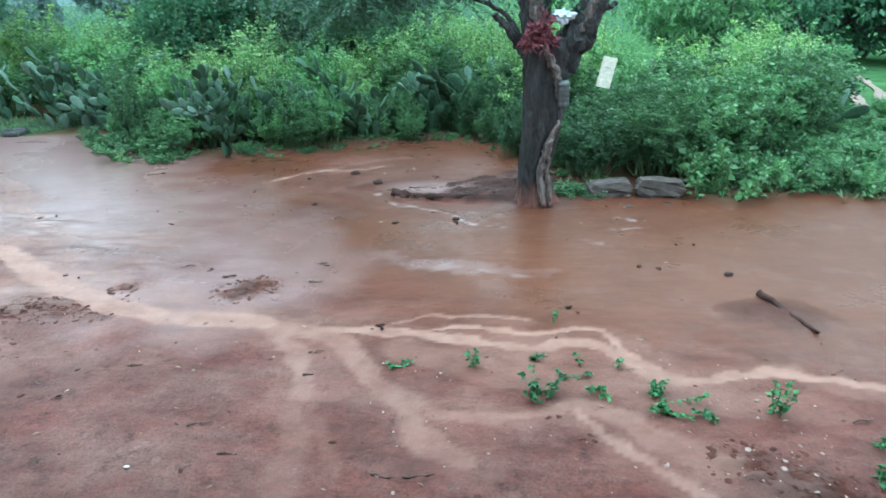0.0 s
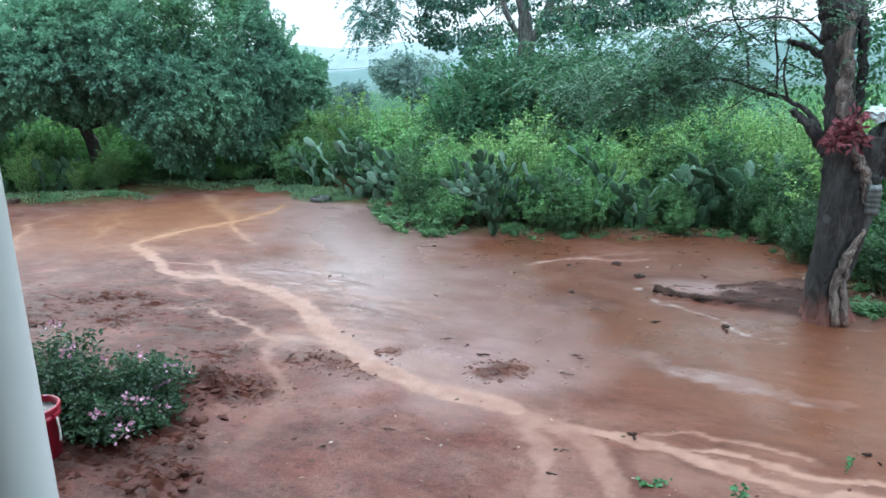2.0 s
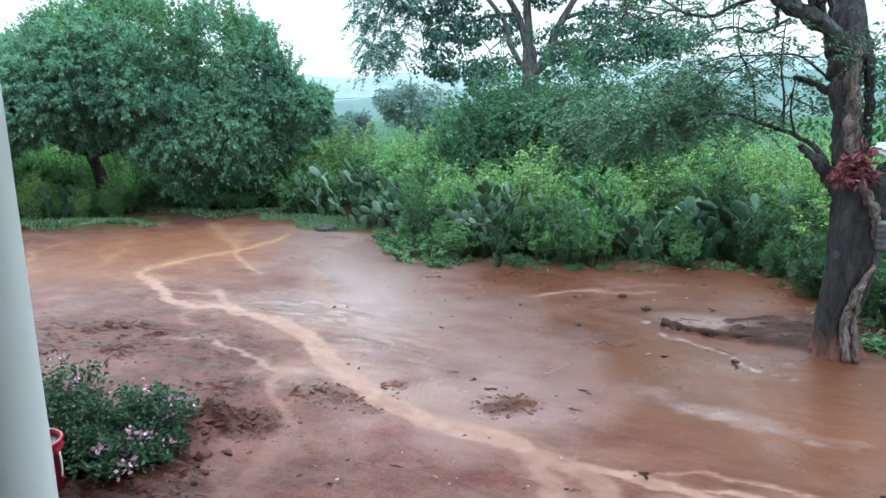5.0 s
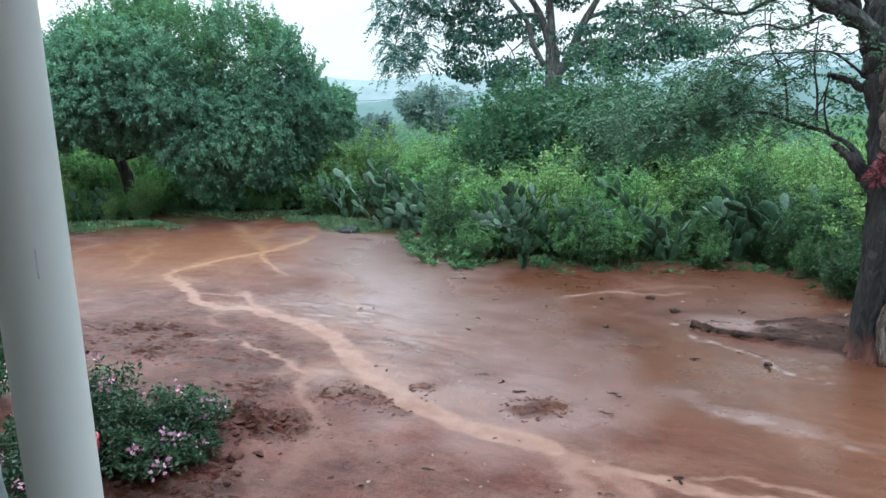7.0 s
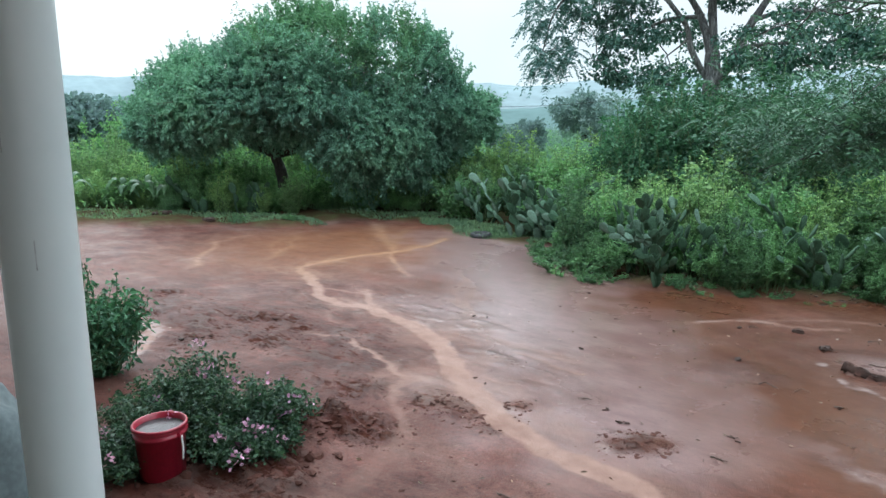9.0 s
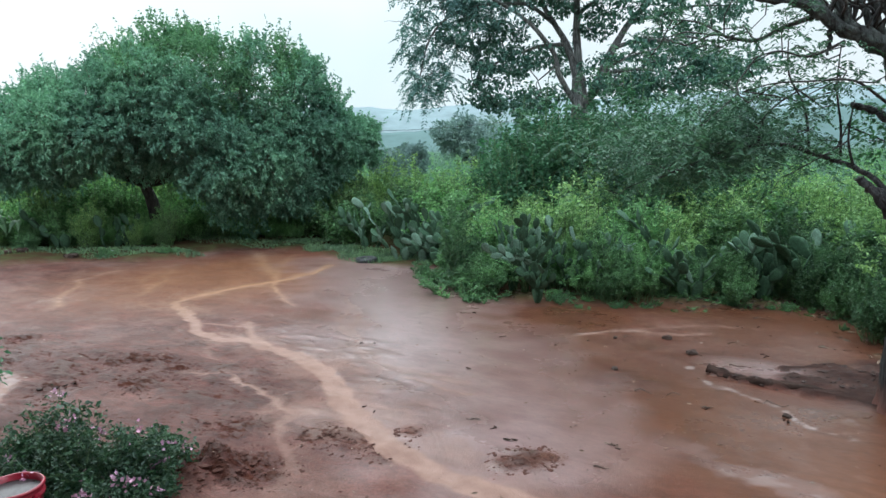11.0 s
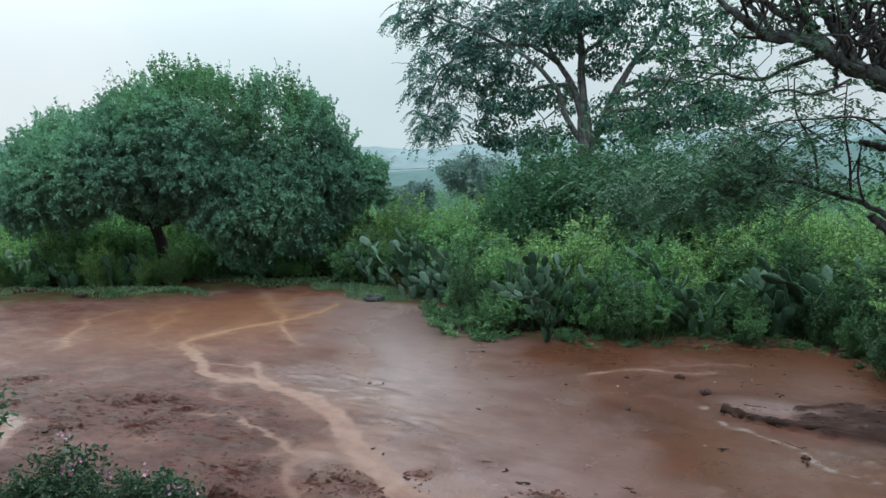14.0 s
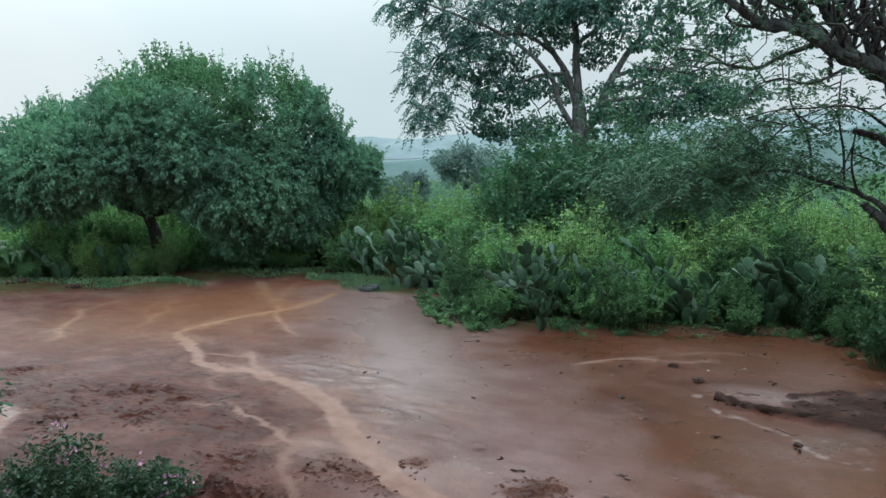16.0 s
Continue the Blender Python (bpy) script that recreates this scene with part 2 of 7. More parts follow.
M_BARK_MOSS = bark("bark_grey_mossy", (0.014, 0.016, 0.017), (0.058, 0.066, 0.066), 5.0, 0.0, 0.75)
M_BARK_PALE = bark("bark_pale_strip", (0.085, 0.068, 0.060), (0.250, 0.205, 0.185), 9, 0.3)
M_TWIG = plain("twig_brown", (0.095, 0.062, 0.048), 0.8, 20, 0.4)
M_STEM = plain("green_stem", (0.07, 0.12, 0.045), 0.6, 14, 0.3)
M_PAD = plain("cactus_pad", (0.044, 0.089, 0.051), 0.75, 9, 0.4, 0.5, 0, 0.2)
M_PADL = plain("cactus_pad_pale", (0.110, 0.176, 0.127), 0.75, 9, 0.35, 0.5, 0, 0.22)
mp_, ntp, bp_ = material("pvc_grey_white", 0.33)
ntp.links.new(nramp(ntp, nnoise(ntp, 2.5, 5), [(0.25, (0.50, 0.535, 0.54)), (0.5, (0.56, 0.595, 0.60)), (0.8, (0.60, 0.62, 0.61))]), bp_.inputs["Base Color"])
nbump(ntp, nnoise(ntp, 9, 2), bp_, 0.03, 0.01)
M_PVC = mp_
M_INK = plain("faded_ink", (0.42, 0.43, 0.44), 0.6, 30, 0.4, 0.02)
M_RED = plain("red_plastic", (0.27, 0.011, 0.028), 0.33, 6, 0.15, 0.03)
M_WHITE = plain("white_plastic", (0.72, 0.72, 0.68), 0.45, 6, 0.12, 0.03)
M_STONE = plain("grey_stone", (0.084, 0.070, 0.062), 0.8, 9, 0.35, 0.5, 0, 0.2)
M_STONE_WET = plain("brown_wet_stone", (0.058, 0.036, 0.029), 0.7, 14, 0.4, 0.5, 0, 0.2)
M_ROOT = plain("dark_root", (0.042, 0.024, 0.019), 0.8, 14, 0.5, 0.8, 0, 0.12)
M_CLOD_DARK = plain("dark_wet_clod", (0.036, 0.019, 0.015), 0.6, 20, 0.4, 0.6, 0, 0.2)
M_CLOD = plain("wet_clod", (0.066, 0.026, 0.019), 0.75, 20, 0.4, 0.6, 0, 0.12)
M_PEBBLE = plain("pale_pebble", (0.27, 0.20, 0.165), 0.6, 30, 0.35, 0.4)
M_CONC = plain("wet_concrete", (0.21, 0.22, 0.20), 0.35, 2, 0.25, 0.2)
M_WALL = plain("painted_wall", (0.62, 0.60, 0.54), 0.8, 1.5, 0.1, 0.15)
M_TILE = plain("clay_roof", (0.30, 0.13, 0.08), 0.8, 5, 0.3, 0.3)
M_BLUE = plain("blue_plastic", (0.015, 0.035, 0.19), 0.4, 4, 0.2, 0.05)
M_RUBBER = plain("black_rubber", (0.022, 0.022, 0.024), 0.6, 10, 0.3, 0.2)
M_BOARD = plain("pale_board", (0.66, 0.66, 0.54), 0.6, 6, 0.12, 0.05)
M_CLOTH_R = plain("red_cloth", (0.17, 0.045, 0.058), 0.85, 18, 0.4, 0.4)
M_CLOTH_W = plain("white_cloth", (0.50, 0.57, 0.60), 0.8, 10, 0.15, 0.3)
M_FLECK = leafy("dead_leaf_flecks", (0.050, 0.030, 0.022), (0.300, 0.200, 0.150), rough=0.7, trans=0.05, patch=3)
M_SACK = plain("pale_woven_sack", (0.13, 0.155, 0.16), 0.85, 5, 0.12, 0.25)
M_TIN = plain("dull_tin", (0.10, 0.11, 0.11), 0.45, 12, 0.3, 0.2, 0.6)


# ---- the wet yard ----
# a rill: half width at its head, half width at its foot, its line, and its strength where it is faint
MAIN_STREAM = (
    (0.05, 0.06, ((-6.71, 8.76), (-6.44, 8.07), (-6.38, 7.51), (-6.42, 7.11), (-6.50, 6.75), (-6.53, 6.39), (-6.51, 6.01), (-6.43, 5.64), (-6.40, 5.51))),
    (0.06, 0.09, ((-6.40, 5.51), (-5.81, 5.15), (-5.37, 4.91), (-4.96, 4.68), (-4.62, 4.60), (-4.41, 4.69), (-4.07, 4.63), (-3.75, 4.58), (-3.47, 4.52))),
    (0.11, 0.12, ((-3.47, 4.52), (-3.16, 4.36), (-2.85, 4.12), (-2.53, 3.88), (-2.30, 3.72), (-2.08, 3.57), (-1.87, 3.44))),
    (0.11, 0.1, ((-3.01, 4.25), (-2.60, 3.94), (-2.25, 3.68), (-1.94, 3.48), (-1.65, 3.38), (-1.35, 3.28), (-1.08, 3.25), (-0.86, 3.25))),) + (
    (0.09, 0.07, ((-0.86, 3.25), (-0.67, 3.16), (-0.47, 3.03), (-0.32, 2.85), (-0.18, 2.64), (-0.05, 2.45), (0.06, 2.29), (0.15, 2.16), (0.24, 2.07)), 0.62),
    (0.05, 0.05, ((-0.57, 3.09), (-0.41, 3.12), (-0.23, 3.12), (-0.01, 3.10), (0.20, 3.05), (0.41, 3.04), (0.61, 3.02), (0.81, 3.00), (0.98, 2.97), (1.06, 2.88), (1.13, 2.78), (1.25, 2.72), (1.40, 2.71)), 0.85),
    (0.05, 0.04, ((1.40, 2.71), (1.57, 2.74), (1.74, 2.78), (1.89, 2.75), (2.04, 2.71), (2.20, 2.68))),
)
NEAR_BRAIDS = (
    (0.02, 0.02, ((-0.15, 3.22), (-0.00, 3.34), (0.19, 3.39), (0.38, 3.39), (0.60, 3.34)), 0.6),
    (0.025, 0.035, ((0.11, 3.16), (0.32, 3.22), (0.53, 3.19), (0.74, 3.16), (0.93, 3.19), (1.03, 3.11), (1.09, 2.96), (1.16, 2.77)), 0.95),
    (0.06, 0.05, ((-0.81, 3.20), (-0.69, 3.00), (-0.54, 2.77), (-0.46, 2.56), (-0.41, 2.43)), 0.55),
    (0.05, 0.08, ((-0.41, 2.43), (-0.44, 2.25), (-0.43, 2.09), (-0.42, 1.94), (-0.43, 1.81)), 0.3),
    (0.04, 0.06, ((-0.42, 2.47), (-0.28, 2.44), (-0.13, 2.46), (-0.03, 2.49)), 0.3),
    (0.05, 0.06, ((-0.41, 2.43), (-0.32, 2.19), (-0.21, 1.98)), 0.2),
)
NEAR_FANS = (
    (0.04, 0.06, ((-0.12, 2.55), (0.08, 2.44), (0.28, 2.36), (0.44, 2.36), (0.59, 2.42), (0.74, 2.45), (0.86, 2.43)), 0.55),
    (0.06, 0.1, ((0.86, 2.43), (0.97, 2.35), (1.05, 2.23), (1.16, 2.13), (1.26, 2.03)), 0.5),
    (0.025, 0.035, ((0.81, 2.40), (0.88, 2.25), (0.94, 2.14), (1.01, 2.06), (1.09, 1.96), (1.17, 1.87)), 0.85),
    (0.12, 0.14, ((-0.08, 2.93), (0.15, 2.82), (0.38, 2.74), (0.59, 2.72)), 0.3),
    (0.12, 0.16, ((0.76, 2.84), (0.97, 2.63), (1.23, 2.54), (1.49, 2.46), (1.76, 2.43)), 0.25),
)
MIDDLE_RILLS = (
    (0.015, 0.03, ((-4.00, 3.79), (-3.69, 3.83), (-3.31, 3.72), (-2.97, 3.63), (-2.78, 3.62)), 0.7),
    (0.05, 0.06, ((-2.78, 3.62), (-2.60, 3.67), (-2.41, 3.65), (-2.21, 3.59)), 0.55),
    (0.04, 0.03, ((-2.74, 3.60), (-2.70, 3.42), (-2.56, 3.24), (-2.36, 3.06), (-2.19, 2.90)), 0.5),
    (0.05, 0.08, ((-2.19, 2.90), (-2.10, 2.69), (-2.00, 2.49), (-1.91, 2.34)), 0.3),
    (0.02, 0.03, ((-4.12, 4.08), (-4.45, 4.30), (-4.83, 4.69)), 0.3),) + (
    (0.015, 0.015, ((-2.48, 3.12), (-2.39, 3.14), (-2.39, 3.23)), 0.4),
    (0.05, 0.07, ((-3.98, 5.57), (-3.53, 5.22), (-3.17, 4.91), (-2.78, 4.73), (-2.43, 4.69), (-2.05, 4.65)), 0.35),
    (0.02, 0.03, ((-4.49, 6.51), (-4.20, 5.86), (-3.92, 5.47)), 0.4),
    (0.03, 0.04, ((-4.78, 6.75), (-4.14, 6.15), (-3.82, 5.54), (-3.32, 5.16)), 0.35),
    (0.02, 0.03, ((-2.51, 4.55), (-2.22, 4.50), (-1.89, 4.45)), 0.45),
)
FAR_RILLS = (
    (0.025, 0.03, ((-8.77, 5.85), (-8.27, 5.41), (-7.97, 5.07), (-7.37, 4.67)), 0.9),
    (0.02, 0.02, ((-9.12, 6.75), (-9.03, 6.36), (-8.77, 5.85)), 0.6),
    (0.03, 0.04, ((-8.49, 7.10), (-7.85, 6.50), (-7.38, 5.89), (-7.08, 5.55)), 0.45),
    (0.03, 0.04, ((-6.83, 5.31), (-6.39, 5.18), (-6.01, 5.12)), 0.35),
    (0.04, 0.03, ((-6.41, 7.11), (-5.95, 6.72), (-5.52, 6.39), (-5.11, 6.11)), 0.8),) + (
    (0.1, 0.06, ((-8.74, 9.19), (-7.86, 8.44), (-7.03, 7.74), (-6.45, 7.20)), 0.6),
    (0.03, 0.03, ((-8.13, 9.42), (-7.28, 8.24), (-6.55, 7.35)), 0.5),
    (0.02, 0.02, ((-5.37, 4.91), (-5.10, 5.02), (-4.76, 5.07)), 0.7),
    (0.04, 0.05, ((-4.93, 5.25), (-4.68, 4.99), (-4.38, 4.76)), 0.7),
    (0.03, 0.03, ((-4.84, 4.76), (-4.52, 4.71), (-4.28, 4.77)), 0.6),
    (0.03, 0.03, ((-7.83, 6.09), (-8.29, 6.61), (-8.38, 6.85)), 0.35),
)
SIDE_RILLS = (
    (0.05, 0.05, ((-5.29, 2.99), (-4.95, 2.85), (-4.69, 2.68), (-4.54, 2.45), (-4.42, 2.25)), 0.9),
    (0.02, 0.03, ((-9.50, 6.44), (-9.67, 6.98), (-9.26, 7.15)), 0.3),
    (0.02, 0.03, ((-1.80, 6.55), (-1.62, 6.80), (-1.39, 6.99), (-1.13, 7.05), (-0.78, 7.20)), 0.6),
    (0.02, 0.03, ((-1.44, 6.96), (-1.09, 7.40), (-0.64, 7.68), (-0.17, 7.76)), 0.35),
)
RILLS = MAIN_STREAM + NEAR_BRAIDS + NEAR_FANS + MIDDLE_RILLS + FAR_RILLS + SIDE_RILLS
FOAM_SHEEN = (
    (0.02, 0.02, ((-0.63, 6.05), (-0.48, 5.81), (-0.22, 5.58), (0.06, 5.46), (0.19, 5.23), (0.31, 5.07), (0.44, 5.03), (0.60, 4.96))),
    (0.03, 0.03, ((0.35, 5.40), (0.49, 5.35), (0.60, 4.99)), 0.5),
    (0.08, 0.06, ((-5.29, 2.99), (-4.95, 2.85), (-4.69, 2.68), (-4.54, 2.45), (-4.42, 2.25))),
    (0.02, 0.03, ((1.33, 5.21), (1.47, 5.28), (1.65, 5.23)), 0.8),
    (0.015, 0.02, ((1.35, 5.00), (1.50, 4.97), (1.69, 5.03)), 0.6),) + (
    # the next two paint pale reflected sky on the water, not only foam
    (0.03, 0.05, ((-0.13, 4.16), (0.01, 4.08), (0.16, 4.15)), 0.4),
    (0.02, 0.04, ((0.35, 4.07), (0.48, 3.99), (0.59, 3.95)), 0.4),
    (0.015, 0.03, ((1.17, 4.70), (1.27, 4.64)), 0.4),
    (0.02, 0.03, ((1.07, 4.11), (1.18, 4.11)), 0.5),
    (0.02, 0.03, ((-5.10, 7.56), (-4.82, 7.55), (-4.64, 7.43)), 0.6),
    (0.015, 0.02, ((-4.38, 7.17), (-4.21, 7.24), (-3.95, 7.05)), 0.5),
    (0.015, 0.02, ((-1.79, 6.63), (-1.53, 6.90), (-1.24, 7.08)), 0.5),
)
# broken, clotted earth: centre, radius
CLODS = (
    ((-2.33, 3.35), 0.20), ((-2.08, 3.38), 0.24), ((-1.86, 3.40), 0.20), ((-2.20, 3.42), 0.14), ((-1.10, 3.70), 0.20), ((-1.02, 3.80), 0.14), ((-1.17, 3.62), 0.16), ((-1.90, 3.68), 0.10),
    ((-2.46, 2.84), 0.24), ((-2.25, 2.80), 0.22), ((-2.58, 2.66), 0.26), ((-2.40, 2.70), 0.16), ((-4.70, 3.80), 0.26), ((-4.13, 3.40), 0.28), ((-4.18, 3.82), 0.16), ((-4.49, 3.88), 0.16), ((-4.80, 3.66), 0.2),
    ((-4.10, 3.52), 0.16), ((-5.00, 2.75), 0.2), ((-5.60, 3.13), 0.2), ((-6.17, 3.60), 0.28), ((-4.66, 3.03), 0.14), ((-2.85, 3.15), 0.26),
    ((-2.67, 2.22), 0.34), ((-2.33, 2.12), 0.24), ((-2.18, 1.84), 0.18), ((-2.47, 1.99), 0.4), ((1.56, 1.94), 0.22), ((1.36, 2.07), 0.16),
)
AX = np.concatenate([-np.geomspace(900, 11.2, 46), np.arange(-11, -6.5, 0.07), np.arange(-6.5, 3.2, 0.024), np.arange(3.2, 6, 0.08), np.geomspace(6.1, 900, 46)])
AY = np.concatenate([-np.geomspace(900, 2.2, 40), np.arange(-2, 1.4, 0.2), np.arange(1.4, 6.8, 0.024), np.arange(6.8, 11, 0.06), np.geomspace(11.1, 900, 50)])
GX, GY = np.meshgrid(AX, AY, indexing="ij")
gx, gy = GX.ravel(), GY.ravel()


def rill_mask(x, y, rills, ragged=1.0):
    """1 in the middle of a rill, 0 outside, with ragged banks."""
    wx = x + ragged * (0.10 * (value_noise(x, y, 0.33, 3) - 0.5) + 0.055 * (value_noise(x, y, 0.11, 4) - 0.5) + 0.03 * (value_noise(x, y, 0.05, 7) - 0.5))
    wy = y + ragged * (0.10 * (value_noise(x, y, 0.33, 5) - 0.5) + 0.055 * (value_noise(x, y, 0.11, 6) - 0.5) + 0.03 * (value_noise(x, y, 0.05, 8) - 0.5))
    out = np.zeros(len(x))
    for w0, w1, line, *power in rills:
        p = smooth_line([(*q, 0) for q in line], len(line) * 5)[:, :2]
        lo, hi = p.min(0) - 0.6, p.max(0) + 0.6
        idx = np.where((x > lo[0]) & (x < hi[0]) & (y > lo[1]) & (y < hi[1]))[0]
        best = np.zeros(len(idx))
        qx, qy = wx[idx], wy[idx]
        for i in range(len(p) - 1):
            a, ab = p[i], p[i + 1] - p[i]
            u = np.clip(((qx - a[0]) * ab[0] + (qy - a[1]) * ab[1]) / (ab @ ab + 1e-9), 0, 1)
            d = np.hypot(qx - a[0] - u * ab[0], qy - a[1] - u * ab[1])
            w = w0 + (w1 - w0) * (i + u) / (len(p) - 1)
            best = np.maximum(best, np.clip(3.5 - 3.25 * d / w, 0, 1))
        out[idx] = np.maximum(out[idx], best * (power[0] if power else 1.0))
    return out


def blob_mask(x, y, blobs):
    out = np.zeros(len(x))
    for (cx, cy), rad in blobs:
        d = np.hypot(x - cx, y - cy) / rad * (0.65 + 0.7 * value_noise(x, y, 0.25, 9))
        out = np.maximum(out, np.clip(1.4 - 1.4 * d, 0, 1))
    return out


def yard_edge(x, y):
    """Signed distance outwards from the bare yard, ragged."""
    bank = [(-11.72, 4.29), (-11.08, 5.39), (-10.40, 6.70), (-8.86, 7.62), (-9.55, 8.55), (-9.04, 9.54), (-7.98, 9.76), (-6.97, 9.03), (-4.91, 8.92), (-3.43, 7.27), (-2.21, 7.80), (-0.45, 8.64), (0.13, 8.96), (1.18, 6.34), (2.23, 6.03), (2.50, 5.60), (3.47, 6.40), (4.06, 6.05)]
    bank = [np.array(b) for b in bank]
    bank = [np.array((-30.0, 2.0))] + bank + [np.array((9.0, 4.5)), np.array((30.0, 3.0))]
    d = np.full(len(x), 1e9)
    for a, b in zip(bank[:-1], bank[1:]):
        ab = b - a
        u = np.clip(((x - a[0]) * ab[0] + (y - a[1]) * ab[1]) / (ab @ ab), 0, 1)
        d = np.minimum(d, np.hypot(x - a[0] - u * ab[0], y - a[1] - u * ab[1]))
    ang = np.arctan2(y, x)
    ba = np.array([math.atan2(b[1], b[0]) for b in bank])[::-1]
    br = np.array([math.hypot(b[0], b[1]) for b in bank])[::-1]
    ang = np.where(ang < -math.pi / 2, ang + 2 * math.pi, ang)
    far = np.hypot(x, y) > np.interp(ang, ba, br)
    return np.where(far, d, -d)


silt = rill_mask(gx, gy, RILLS)
PUD = (-0.14, 6.30)
foam_sheen = rill_mask(gx, gy, [(a * 1.3, c * 1.3, ln, *pw) for a, c, ln, *pw in FOAM_SHEEN], 1.1) * np.clip(4.6 * value_noise(gx, gy, 0.05, 21) * value_noise(gx, gy, 0.14, 22) - 0.7, 0, 0.8)
clod = blob_mask(gx, gy, CLODS)
halo = rill_mask(gx, gy, [(a * 3.2, c * 3.2, ln, 0.32 * (pw[0] if pw else 1.0)) for a, c, ln, *pw in RILLS], 3.0)
silt = np.maximum(silt * (0.72 + 0.36 * value_noise(gx, gy, 0.22, 23)), halo * value_noise(gx, gy, 0.35, 24) * 1.3)
edge = yard_edge(gx, gy) + 0.5 * (value_noise(gx, gy, 0.5, 11) - 0.5)
green = np.clip(edge / 0.35, 0, 1)
field = np.clip((edge - 2.5) / 1.5, 0, 1)
# sheet water stands on the far side of the main stream, deepest towards the big tree
far_side = gy - np.interp(gx, [-9, -5, -3, -1, 0.8, 1.2, 4], [6.5, 5.4, 4.4, 3.5, 3.3, 2.8, 2.5])
flood = np.clip(far_side / 0.8 + 0.3, 0, 1) * np.clip((gx + 6.5) / 4.0, 0, 1) * (1 - green)
flood = np.clip(flood * (0.55 + 0.75 * value_noise(gx, gy, 0.9, 31)), 0, 1)
# wet film; its pale lilac is reflected sky put into the colour
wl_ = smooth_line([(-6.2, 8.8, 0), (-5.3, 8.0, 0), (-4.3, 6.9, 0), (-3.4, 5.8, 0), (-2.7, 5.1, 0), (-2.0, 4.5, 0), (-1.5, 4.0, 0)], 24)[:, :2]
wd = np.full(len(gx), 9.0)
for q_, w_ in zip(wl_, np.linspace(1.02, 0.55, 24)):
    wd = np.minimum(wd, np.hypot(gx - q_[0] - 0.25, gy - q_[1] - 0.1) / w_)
wet_sheen = np.clip(1.22 - 0.64 * wd - 0.75 * (value_noise(gx, gy, 0.8, 33) - 0.5) - 0.5 * (value_noise(gx, gy, 0.25, 34) - 0.5), 0, 1) * (1 - green) * (1 - 0.8 * silt)
flood = flood * (1 - 0.9 * np.clip(1.6 - np.hypot((gx - 0.35) / 0.75, (gy - 6.05) / 0.5) * 1.3, 0, 1))
flood = np.maximum(flood, np.clip(1.75 - np.hypot((gx - 1.3) / 2.0, (gy - 4.4) / 1.2) * 1.15 + 0.35 * (value_noise(gx, gy, 0.5, 36) - 0.5), 0, 1))
orange = np.clip(1.5 - np.hypot((gx + 7.3) / 2.2, (gy - 7.2) / 3.0) * 1.3, 0, 1)
orange = np.maximum(orange, 0.3 * np.clip(1.3 - np.hypot((gx - 1.6) / 1.8, (gy - 4.2) / 1.5) * 0.85, 0, 1))
orange = np.maximum(orange, 0.15 * np.clip(1.2 - np.abs(edge + 0.12) / 0.32, 0, 1) * np.clip((gx + 3.4) / 0.8, 0, 1) * np.clip((3.0 - gx) / 0.8, 0, 1))
# the dark wet bank of mud at the foot of the leaning tree, and the puddle behind it
dark = np.maximum(rill_mask(gx, gy, ((0.05, 0.16, ((-0.44, 5.96), (-0.21, 5.89), (0.03, 5.88), (0.32, 5.84), (0.62, 5.80), (0.85, 5.77))), (0.06, 0.05, ((0.08, 6.33), (0.31, 6.58), (0.55, 6.63)))), 1.6), blob_mask(gx, gy, (((0.47, 6.40), 0.36), ((0.65, 6.32), 0.46), ((0.30, 6.14), 0.28), ((0.17, 6.16), 0.18), ((0.81, 6.08), 0.38), ((0.80, 6.80), 0.34), ((0.42, 6.62), 0.2), ((0.50, 5.92), 0.22), ((0.74, 5.98), 0.42), ((1.02, 6.30), 0.45))))
dark = np.maximum(dark, 0.35 * blob_mask(gx, gy, (((-1.06, 5.49), 0.24), ((-0.86, 5.39), 0.2), ((-1.18, 5.31), 0.16))))
dark = np.maximum(dark, 0.62 * blob_mask(gx, gy, (((2.03, 3.39), 0.24), ((1.88, 3.44), 0.2), ((1.97, 3.50), 0.16), ((1.78, 3.46), 0.12))))
puddle = np.clip(1.7 - 1.6 * np.hypot((gx - PUD[0]) / 0.55, (gy - PUD[1]) / 0.30), 0, 1) * (1 - dark)
wet_sheen = wet_sheen * (1 - np.clip(1.2 * clod, 0, 1))
# more streaks with the same painted sky reflection
wet_sheen = np.maximum(wet_sheen, 0.24 * rill_mask(gx, gy, ((0.10, 0.19, ((-0.32, 4.33), (-0.10, 4.22), (0.10, 4.16), (0.32, 4.10))), (0.12, 0.08, ((0.30, 4.12), (0.52, 4.02), (0.75, 3.96)), 0.7), (0.10, 0.16, ((-0.9, 6.2), (-0.62, 5.95), (-0.4, 5.7)), 0.35)), 2.6))
wet_sheen = np.maximum(wet_sheen * (1 - dark), 0.5 * puddle)
flood *= 1 - dark
orange *= 1 - dark
near = (np.abs(gx) < 15) & (gy > 0) & (gy < 13)
bumps = 0.016 * (value_noise(gx, gy, 0.9, 41) - 0.5) + 0.008 * (value_noise(gx, gy, 0.2, 42) - 0.5) + 0.003 * (value_noise(gx, gy, 0.07, 47) - 0.5)
bank = blob_mask(gx, gy, (((-2.61, 1.98), 0.5), ((-2.53, 2.21), 0.42), ((-2.67, 2.56), 0.3), ((-2.22, 2.10), 0.2), ((-1.98, 1.89), 0.2), ((-2.55, 2.75), 0.22)))
clod = np.maximum(clod, 0.9 * bank)
clod = np.maximum(clod, 0.6 * np.clip(1.5 - np.hypot((gx + 4.3) / 2.0, (gy - 3.6) / 1.5), 0, 1) * np.clip(0.3 + 1.2 * value_noise(gx, gy, 0.5, 52), 0, 1))
